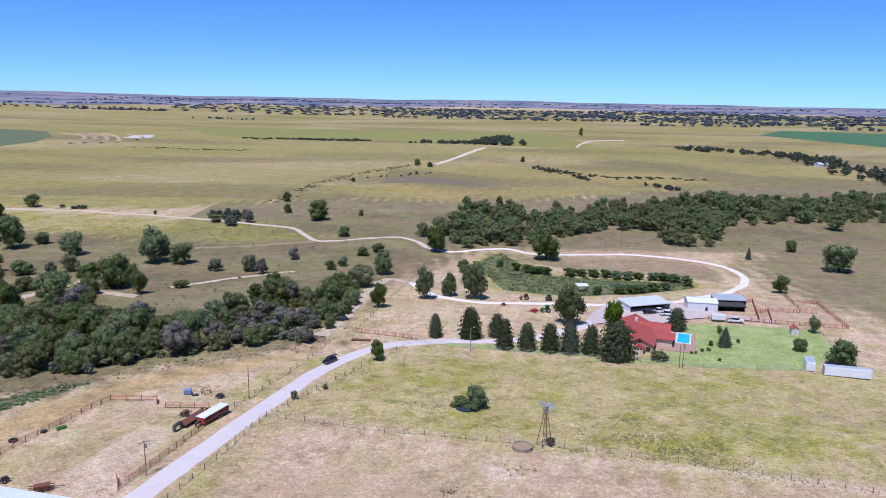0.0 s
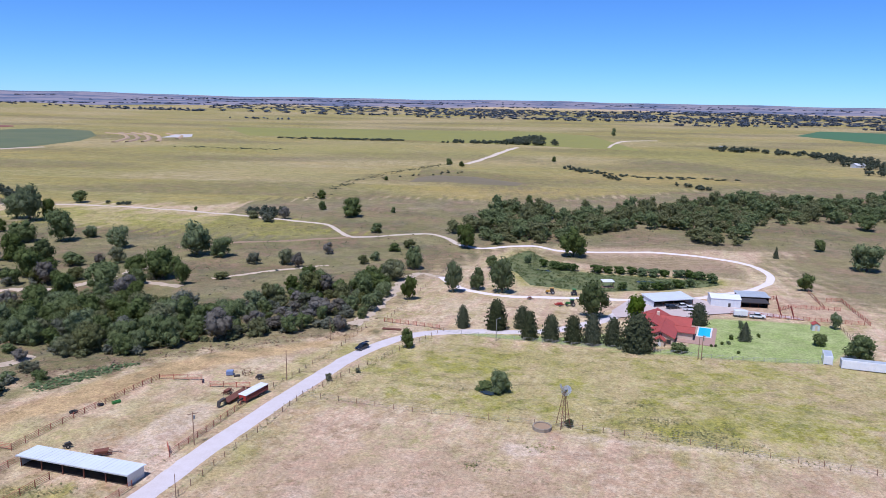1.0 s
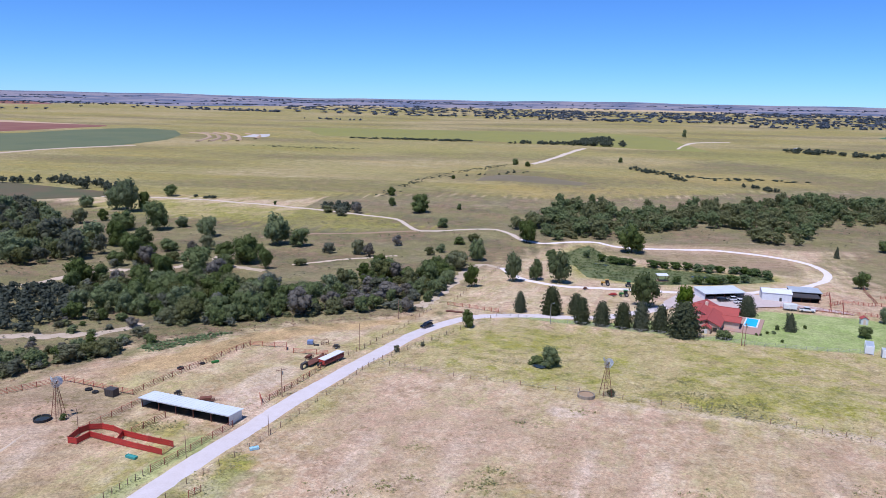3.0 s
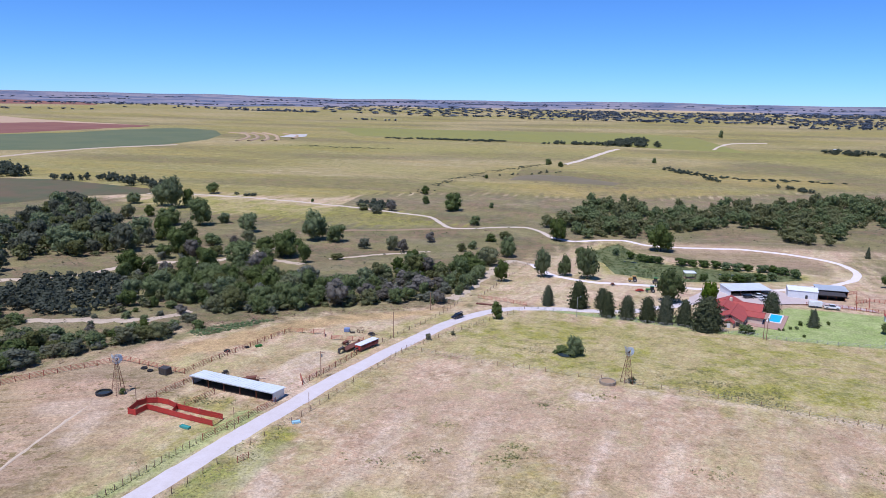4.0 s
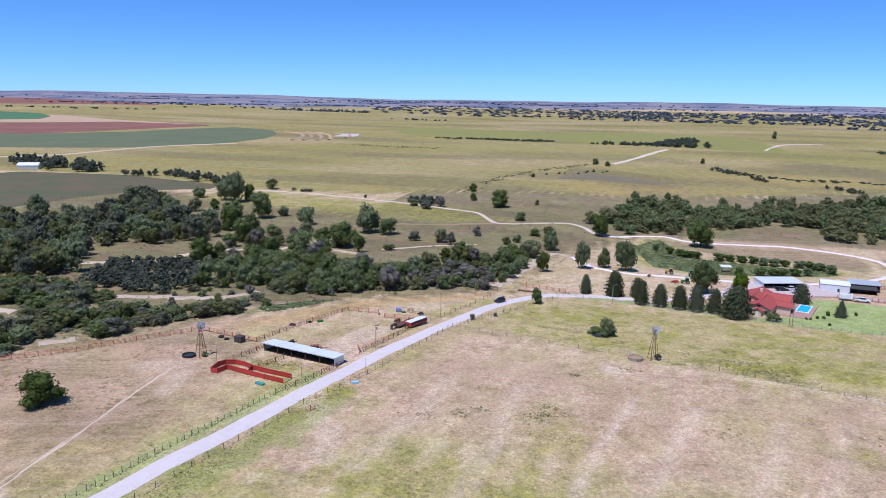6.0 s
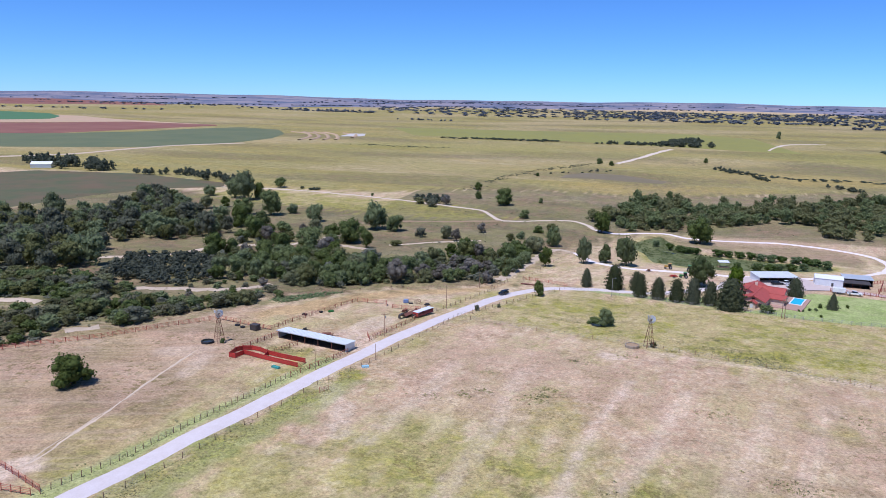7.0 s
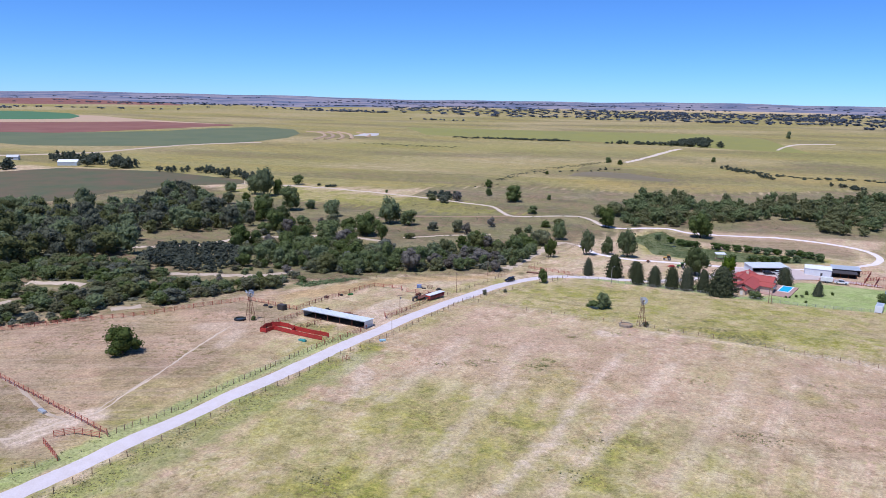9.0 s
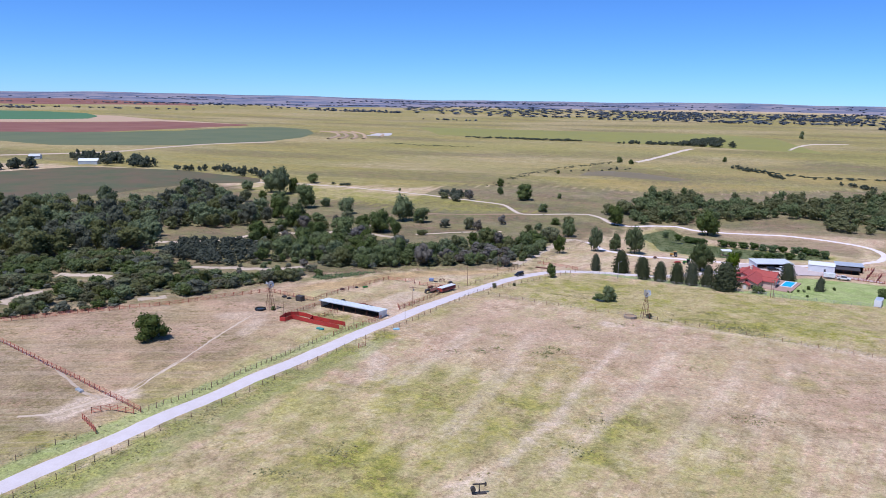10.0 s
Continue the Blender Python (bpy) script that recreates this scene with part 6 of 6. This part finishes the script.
for x, y, w in ((36, 345, 6), (41.5, 342.5, 7), (46, 338.5, 8), (50, 336, 6), (61, 334, 9), (66, 333, 6), (71.6, 332, 8), (77, 331, 7), (82, 330, 8), (87, 328.5, 8), (92, 328, 6), (99, 327.5, 8), (103, 326.5, 8), (107, 325.5, 8), (29, 353, 5), (112, 322, 5), (75.8, 296.5, 7), (81, 298, 7), (86, 300, 7), (92, 303, 7), (98, 306, 6), (111, 316, 6), (66, 294.5, 5)):
    plant("willow", x, y, 4.2, w * 1.05, "rounded green willow bush along the pond bank", "pond bushes")


# ---- far fields ----
def field(name, near, far, material, label, lift=0.6, rows=24, cols=60, category="field"):
    """Ground cover between two edges."""
    def along(line, t):
        p = np.array(line, float)
        s = np.r_[0, np.cumsum(np.hypot(*np.diff(p, axis=0).T))]
        return np.array([np.interp(t * s[-1], s, p[:, k]) for k in (0, 1)])
    verts, faces = [], []
    for j in range(rows + 1):
        for i in range(cols + 1):
            a, b = along(near, i / cols), along(far, i / cols)
            x, y = a + (b - a) * j / rows
            verts.append((x, y, up(x, y, lift if 0 < j < rows and 0 < i < cols else -0.4)))
    for j in range(rows):
        for i in range(cols):
            k = j * (cols + 1) + i
            faces.append((k, k + 1, k + cols + 2, k + cols + 1))
    ob = new(name, sheet(name, verts, faces, material))
    ob.data.shade_smooth()
    return tagged(ob, label, category, kind="structure")


CROP = plain("dark_green_crop", (0.088, 0.11, 0.05), 0.95, worn=(0.125, 0.135, 0.06), big=0.012, fine=0.1, amount=0.8, bump=0)
CROP_BRIGHT = plain("bright_green_crop", (0.06, 0.155, 0.062), 0.95, worn=(0.07, 0.13, 0.06), big=0.01, fine=0.1, bump=0)
RED_SOIL = plain("red_soil", (0.185, 0.07, 0.05), 0.95, worn=(0.26, 0.13, 0.085), big=0.012, fine=0.08, amount=0.7, bump=0)
PALE_SOIL = plain("pale_soil", (0.38, 0.26, 0.17), 0.95, worn=(0.33, 0.26, 0.14), big=0.012, fine=0.1, bump=0)
FALLOW = plain("brown_green_fallow", (0.092, 0.108, 0.045), 0.95, worn=(0.165, 0.105, 0.058), big=0.03, fine=0.12, amount=1.0, bump=0)
CALICHE = plain("white_caliche", (0.55, 0.52, 0.50), 0.9, bump=0)
GREY_SCRUB = plain("grey_scrub", (0.20, 0.16, 0.095), 0.95, worn=(0.15, 0.13, 0.06), big=0.03, fine=0.2, bump=0)
OLIVE = plain("olive_grassland", (0.215, 0.205, 0.045), 0.95, worn=(0.17, 0.17, 0.055), big=0.008, fine=0.07, bump=0)

field("field", [(-820, 720), (-720, 775), (-648, 821), (-604, 948), (-603, 1073), (-645, 1198), (-718, 1311)], [(-1250, 800), (-1100, 930), (-985, 1000), (-908, 1120), (-892, 1245), (-840, 1360), (-718, 1311)], CROP, "dark green irrigated crop circle", cols=80)
field("field", [(-1300, 780), (-1080, 905), (-985, 953), (-957, 1144), (-910, 1385)], [(-1620, 1000), (-1400, 1150), (-1281, 1256), (-1172, 1413), (-924, 1408)], RED_SOIL, "bare red ploughed field", lift=0.9, cols=80)
field("field", [(-1450, 1080), (-1291, 1266), (-1150, 1415), (-953, 1404)], [(-1650, 1500), (-1529, 1586), (-1445, 1575), (-1286, 1487)], PALE_SOIL, "pale bare field", lift=1.2)
field("field", [(-1560, 1120), (-1400, 1290), (-1369, 1382), (-1447, 1498)], [(-2000, 1500), (-1750, 1630), (-1606, 1630), (-1470, 1523)], CROP_BRIGHT, "bright green crop circle", lift=1.6)
field("field", [(-2500, 1700), (-2114, 2108), (-1995, 2273), (-1762, 2391)], [(-3000, 2300), (-2676, 2684), (-2294, 2621), (-1900, 2542)], RED_SOIL, "distant bare red field", lift=1.6)
field("field", [(-408, 270), (-418, 331), (-405, 415), (-385, 458), (-335, 490)], [(-700, 380), (-623, 462), (-584, 530), (-470, 545), (-348, 511)], FALLOW, "brown and green fallow field", lift=0.4, cols=40)
field("field", [(698, 1630), (740, 1450), (774, 1276), (900, 1150)], [(851, 1856), (960, 1800), (1057, 1750), (1250, 1500)], CROP_BRIGHT, "green crop field on the plain", lift=1.0)
field("field", [(-65, 662), (-30, 668), (10, 655), (40, 650)], [(-60, 700), (-40, 735), (0, 725), (48, 672)], GREY_SCRUB, "grey thin grass patch on the plain", lift=0.3, cols=24, rows=8)
field("field", [(-533, 1181), (-486, 1208)], [(-546, 1293), (-518, 1298)], CALICHE, "white caliche pad on the plain", lift=1.2, rows=4, cols=6)
field("field", [(-420, 1290), (-150, 1270), (60, 1200), (260, 1120)], [(-560, 1560), (-200, 1600), (120, 1640), (240, 1500)], OLIVE, "olive-yellow grassland on the plain", lift=0.5)
for line in ([(-664, 1262), (-623, 1241), (-575, 1160), (-548, 1060)], [(-645, 1275), (-600, 1236), (-553, 1150), (-532, 1070)], [(-626, 1285), (-576, 1230), (-530, 1140), (-512, 1080)], [(-606, 1288), (-556, 1230), (-516, 1150), (-498, 1100)], [(-560, 1280), (-516, 1238), (-492, 1160)]):
    road("terrace", line, 7, PALE_SOIL, "pale curved contour terrace in a field", lift=1.3, ragged=0.5, step=12)
road("track", [(-760, 560), (-675, 673), (-667, 753), (-647, 853), (-590, 950)], 8, TRACK, "pale field road beside a crop circle", lift=0.6, ragged=0.5, step=12)
road("track", [(-105, 99), (-104, 86), (-102.5, 71), (-99.5, 54), (-99, 43), (-98, 32), (-102, 25), (-105, 17), (-112, 12)], 0.9, TRACK, "narrow worn cattle trail over the pasture", lift=-0.1, ragged=0.25)
road("track", [(-104.5, 96), (-103, 77), (-100.5, 60), (-99.6, 45), (-99.4, 37), (-98, 31)], 0.6, TRACK, "faint second cattle trail over the pasture", lift=-0.1, ragged=0.2)
road("track", [(-102, 27), (-108, 28), (-115, 31.5), (-125, 37), (-139, 43), (-190, 62)], 1.0, TRACK, "narrow worn cattle trail along the fence", lift=-0.1, ragged=0.25)


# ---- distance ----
# blue and lilac base colours paint distance haze onto the far ground
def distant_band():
    m, nodes, links, b = shader("painted_distance_haze")
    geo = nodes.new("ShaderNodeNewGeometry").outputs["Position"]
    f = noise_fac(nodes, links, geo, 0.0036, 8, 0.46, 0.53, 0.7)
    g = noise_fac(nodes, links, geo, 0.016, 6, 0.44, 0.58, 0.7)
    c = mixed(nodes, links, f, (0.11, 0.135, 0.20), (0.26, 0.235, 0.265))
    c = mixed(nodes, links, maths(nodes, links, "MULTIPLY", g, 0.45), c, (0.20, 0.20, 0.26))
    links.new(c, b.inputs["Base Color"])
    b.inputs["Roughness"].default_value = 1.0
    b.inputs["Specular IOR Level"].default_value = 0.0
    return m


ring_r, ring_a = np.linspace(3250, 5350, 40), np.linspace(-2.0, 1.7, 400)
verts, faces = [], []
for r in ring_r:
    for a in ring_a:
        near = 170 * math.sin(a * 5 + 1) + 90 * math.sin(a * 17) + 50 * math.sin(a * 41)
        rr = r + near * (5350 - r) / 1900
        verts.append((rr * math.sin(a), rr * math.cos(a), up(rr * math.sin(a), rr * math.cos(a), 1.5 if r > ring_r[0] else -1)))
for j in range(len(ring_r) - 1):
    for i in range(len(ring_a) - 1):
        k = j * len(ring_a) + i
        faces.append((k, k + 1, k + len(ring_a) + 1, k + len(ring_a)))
tagged(new("backdrop", sheet("backdrop", verts, faces, distant_band())), "wooded plain towards the horizon, haze painted in as blue", "distance", kind="structure")

FAR_LEAF = leafy("distant_foliage", (0.075, 0.095, 0.06), (0.125, 0.145, 0.095))
rng = np.random.RandomState(77)


def strip(x0, y0, x1, y1, n, wide, h, w):
    t = rng.uniform(0, 1, n)
    return [(x0 + (x1 - x0) * u + rng.normal(0, wide), y0 + (y1 - y0) * u + rng.normal(0, wide), rng.uniform(0.7, 1.2) * h, rng.uniform(0.8, 1.3) * w) for u in t]


spots = strip(62, 1230, 118, 1370, 50, 9, 9, 13) + strip(376, 1171, 522, 1041, 46, 10, 8, 12) + strip(500, 1030, 480, 850, 40, 14, 9, 12) + strip(480, 850, 470, 720, 40, 14, 9, 12)
spots += strip(-251, 1247, -126, 1254, 26, 6, 4, 12) + strip(-42, 1234, 38, 1230, 24, 5, 6, 9) + strip(104, 848, 144, 713, 22, 4, 4, 6) + strip(190, 679, 215, 650, 12, 3, 4, 6)
spots += strip(-650, 475, -616, 500, 14, 5, 11, 12) + strip(-640, 575, -560, 572, 24, 8, 13, 12) + strip(-552, 560, -512, 552, 16, 5, 12, 11) + strip(-470, 535, -440, 545, 6, 3, 8, 9) + strip(-430, 555, -340, 512, 20, 4, 8, 9) + strip(-700, 330, -640, 480, 26, 10, 10, 12)
spots += strip(-150, 476, -125, 468, 14, 4, 6, 8) + strip(-272, 505, -250, 498, 8, 2, 3, 5) + strip(-90, 690, -20, 760, 14, 4, 2, 4)
for line, n, wide, h, w in ([[(-130, 546), (-114, 658)], 60, 4, 0.7, 2.6], [[(-114, 658), (-90, 745)], 50, 4, 0.7, 2.6], [[(-90, 745), (-40, 846)], 60, 4, 0.8, 3], [[(-440, 1016), (-276, 1011)], 60, 7, 0.9, 5], [[(-342, 1253), (-159, 1248)], 60, 7, 3, 9], [[(-65, 1218), (30, 1220)], 24, 5, 5, 8], [[(100, 830), (171, 745)], 30, 5, 2.2, 6], [[(171, 745), (259, 744)], 26, 7, 1.6, 7], [[(44, 1228), (112, 1215)], 30, 14, 9, 14], [[(76, 1320), (125, 1330)], 24, 14, 9, 14]):
    spots += strip(*line[0], *line[1], n, wide, h, w)
joined("treeline", spots, SMALL, FAR_LEAF, "rows of dark trees on the open plain", "treeline")
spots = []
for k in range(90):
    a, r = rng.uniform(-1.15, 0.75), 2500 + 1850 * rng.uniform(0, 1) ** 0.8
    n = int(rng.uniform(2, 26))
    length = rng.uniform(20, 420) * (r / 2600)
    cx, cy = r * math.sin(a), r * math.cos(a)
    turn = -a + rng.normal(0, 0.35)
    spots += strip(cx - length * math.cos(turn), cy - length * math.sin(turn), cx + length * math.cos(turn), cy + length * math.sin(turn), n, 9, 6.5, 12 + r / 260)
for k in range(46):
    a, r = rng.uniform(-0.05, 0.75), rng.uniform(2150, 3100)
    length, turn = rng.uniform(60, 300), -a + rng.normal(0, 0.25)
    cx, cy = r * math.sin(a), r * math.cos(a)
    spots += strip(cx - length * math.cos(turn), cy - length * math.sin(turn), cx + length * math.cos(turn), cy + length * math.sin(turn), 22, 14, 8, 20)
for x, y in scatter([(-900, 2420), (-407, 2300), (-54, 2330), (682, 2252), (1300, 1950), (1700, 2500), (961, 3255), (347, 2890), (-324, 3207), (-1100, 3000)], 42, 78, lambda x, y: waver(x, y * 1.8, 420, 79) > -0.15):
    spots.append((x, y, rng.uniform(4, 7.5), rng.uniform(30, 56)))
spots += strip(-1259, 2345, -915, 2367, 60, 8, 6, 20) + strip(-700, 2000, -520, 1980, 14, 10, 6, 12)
# blue-grey leaf colours hold the distance haze; the leaves themselves would be green
joined("distant_woods", spots, TINY, leafy("haze_tinted_foliage", (0.13, 0.16, 0.205), (0.17, 0.20, 0.245)), "distant hedgerows and woods with haze painted into the leaves", "woodland")

# ---- grass tufts and weeds ----
def tufts(n, poly, seed, low, high, rough):
    out, r = [], np.random.RandomState(seed)
    p = np.array(poly, float)
    lo, hi = p.min(0), p.max(0)
    q = r.uniform(lo, hi, (n * 4, 2))
    q = q[(inside(poly, q[:, 0], q[:, 1]) > 0) & (waver(q[:, 0], q[:, 1], rough, seed) > 0.25) & (beside(MAIN_ROAD, q[:, 0], q[:, 1]) > 3.4)][:n]
    for x, y in q:
        out.append((x, y, r.uniform(low, high), r.uniform(low, high) * 2.4))
    return out


PASTURE = [(-50, 105), (-82, -20), (-60, -60), (120, -60), (190, 110), (50, 136), (-38, 156)]
WEST_PASTURE = [(-88, 30), (-70, 88), (-95, 95), (-118, 122), (-175, 62), (-165, 55)]
def low_weed(seed):
    """A flat spreading clump of leaves of unit height and width."""
    r = np.random.RandomState(seed)
    a, d = r.uniform(0, 6.283, 13), 0.5 * r.uniform(0, 1, 13) ** 0.6
    c = np.stack([d * np.cos(a), d * np.sin(a), r.uniform(0.2, 1, 13) * (1 - d)], 1)
    return sprays(r, c, np.tile((0.0, 0.0, 1.0), (13, 1)), 0.2, 0.45)


WEED = [low_weed(k) for k in (61, 62, 63, 64)]
joined("weeds", tufts(5000, PASTURE, 81, 0.08, 0.24, 26) + tufts(1500, WEST_PASTURE, 82, 0.08, 0.2, 20) + tufts(3000, MEADOW, 83, 0.1, 0.32, 16), WEED, leafy("dry_weeds", (0.27, 0.25, 0.09), (0.44, 0.37, 0.18), (0.38, 0.24, 0.14)), "scattered dry weeds and grass tufts", "weeds")
patches = []
for cx, cy, rx, ry, n in [(-22, 56, 15, 10, 500), (-8, 50, 8, 11, 250), (-29, 15, 10, 10, 420), (20, 53, 6, 6, 120), (13, 37, 5, 4, 90), (52, 144, 12, 6, 420), (40, 157, 20, 6, 260), (48, 66, 8, 4, 110), (70, 67, 9, 4, 70), (-13, 84, 9, 8, 90), (12, 96, 9, 6, 90), (44, 30, 12, 7, 130), (-3, 96, 3.4, 1.6, 110), (2, 125, 2.4, 1.1, 60), (-112, 77, 4, 2, 40), (8, 196, 20, 7, 200)]:
    patches += [(cx + rng.normal(0, rx * 0.5), cy + rng.normal(0, ry * 0.5), rng.uniform(0.08, 0.22), rng.uniform(0.4, 1.0)) for k in range(n)]
for x, y in ((-4.7, 93.1), (-2.4, 100.5), (3, 125.4), (-19.4, 109), (-18, 95.1), (16.4, 134.1), (-22.8, 91.2), (-31.8, 87.6), (-6.8, 20.7), (-46.5, 8.2), (-37.4, 20), (-31.2, 23.5), (48.5, 65.9), (13.5, 37.6), (15.6, 52.8), (44, 160), (52, 150), (60, 147), (33, 155), (70, 104), (38, 98)):
    n, wide = rng.randint(14, 60), rng.uniform(0.8, 2.2)
    patches += [(x + rng.normal(0, wide * 1.5), y + rng.normal(0, wide), rng.uniform(0.15, 0.5), rng.uniform(0.6, 1.3)) for k in range(n)]
strip_line = smoothed([(-98, -70), (-88, -30), (-75.6, 9), (-72, 24.7), (-68, 41.4), (-63, 60.4), (-58, 82), (-54, 98)], 0.05)
patches += [(q[0] + rng.normal(0, 1.9), q[1] + rng.normal(0, 1.5), rng.uniform(0.12, 0.3), rng.uniform(0.6, 1.4)) for q in strip_line]
joined("weed_patches", patches, WEED, leafy("green_weeds", (0.25, 0.24, 0.06), (0.37, 0.34, 0.11), (0.38, 0.27, 0.14)), "darker weed patches in dry pasture", "weeds")
rank = [(x, y, rng.uniform(0.5, 1.0), rng.uniform(1.8, 3.0)) for x, y in scatter([(-113, 158), (-105, 170), (-97, 178.5), (-93, 178), (-100, 166), (-107, 155)], 1.0, 92)]
joined("rank_weeds", rank, WEED, leafy("bright_weeds", (0.08, 0.14, 0.03), (0.15, 0.23, 0.06)), "bright green weeds at the wood's edge", "weeds")
tall = [(x, y, rng.uniform(0.25, 0.6), rng.uniform(0.5, 1.1)) for x, y in scatter(MEADOW, 1.15, 94, lambda x, y: (waver(x, y, 18, 102) > 0.0) & (beside(MAIN_ROAD, x, y) > 3.6))]
joined("meadow_grass", tall, LOW, leafy("meadow_blades", (0.28, 0.26, 0.075), (0.40, 0.36, 0.13), (0.42, 0.33, 0.16)), "tall yellow-green meadow grass", "grass")
dark_spots = []
for cx, cy, rx, ry, n in [(52, 143, 9, 4.5, 420), (44, 150, 9, 3, 160), (60, 138, 6, 3, 120), (-3, 96, 3.0, 1.2, 90), (2, 125, 2.0, 0.8, 40), (-30, 88, 4, 3, 30), (50, 66, 7, 2.5, 60), (-79, 108, 7, 2.5, 160), (-4, 168, 7, 3, 120), (-42, 9, 4, 2, 50), (-36, 20, 3, 2, 30)]:
    dark_spots += [(cx + rng.normal(0, rx * 0.5), cy + rng.normal(0, ry * 0.5), rng.uniform(0.3, 0.7), rng.uniform(0.6, 1.3)) for k in range(n)]
for line, n in ([[(-41, 158.3), (10.2, 146.8), (22.5, 145.1), (49.9, 138.3), (70.5, 131.9), (130, 112)], 260], [[(-49, 124), (-41, 158.3), (-22.8, 196.1)], 160], [[(-81.9, 38), (-72, 80), (-66, 98)], 200], [[(-60, 124), (-51.6, 160), (-40, 198)], 160]):
    q = smoothed(line, 0.5)
    dark_spots += [(p[0] + rng.normal(0, 0.5), p[1] + rng.normal(0, 0.5), rng.uniform(0.3, 0.8), rng.uniform(0.5, 1.1)) for p in q[rng.randint(0, len(q), n)]]
joined("rank_weeds", dark_spots, LOW, leafy("olive_weeds", (0.21, 0.215, 0.055), (0.30, 0.285, 0.09), (0.33, 0.24, 0.12)), "coarse olive weeds along fences and damp ground", "weeds")
BROWN = leafy("dry_brush", (0.28, 0.185, 0.11), (0.43, 0.30, 0.19), (0.38, 0.27, 0.14))
edge_line = smoothed([(-140, 112), (-121, 158), (-100, 178), (-76, 196), (-55, 208), (-43, 217), (-37, 235)], 0.35)
joined("dry_brush", [(q[0] + rng.normal(0, 2.6), q[1] + rng.normal(0, 2.6), rng.uniform(0.2, 0.7), rng.uniform(0.8, 1.8)) for q in edge_line], WEED, BROWN, "tall brown dry brush at the wood's edge", "brush")
verge = []
for u in np.linspace(0, 1, 1500):
    p = SMOOTH_ROAD[int(u * (len(SMOOTH_ROAD) - 1))]
    s = rng.choice([-1, 1])
    verge.append((p[0] + s * rng.uniform(4, 11), p[1] + rng.normal(0, 2), rng.uniform(0.15, 0.42), rng.uniform(0.5, 1.3)))
joined("verge_grass", verge, WEED, leafy("verge_leaves", (0.2, 0.22, 0.06), (0.33, 0.31, 0.12), (0.38, 0.3, 0.15)), "tall green grass along the road verges", "grass")
reeds = [(x, y, rng.uniform(0.25, 0.55), rng.uniform(1.0, 2.0)) for x, y in scatter(POND_BED, 1.5, 91, lambda x, y: waver(x, y, 9, 93) > -0.2)]
joined("reeds", reeds, WEED, REED, "green reeds filling the pond bed", "reeds")
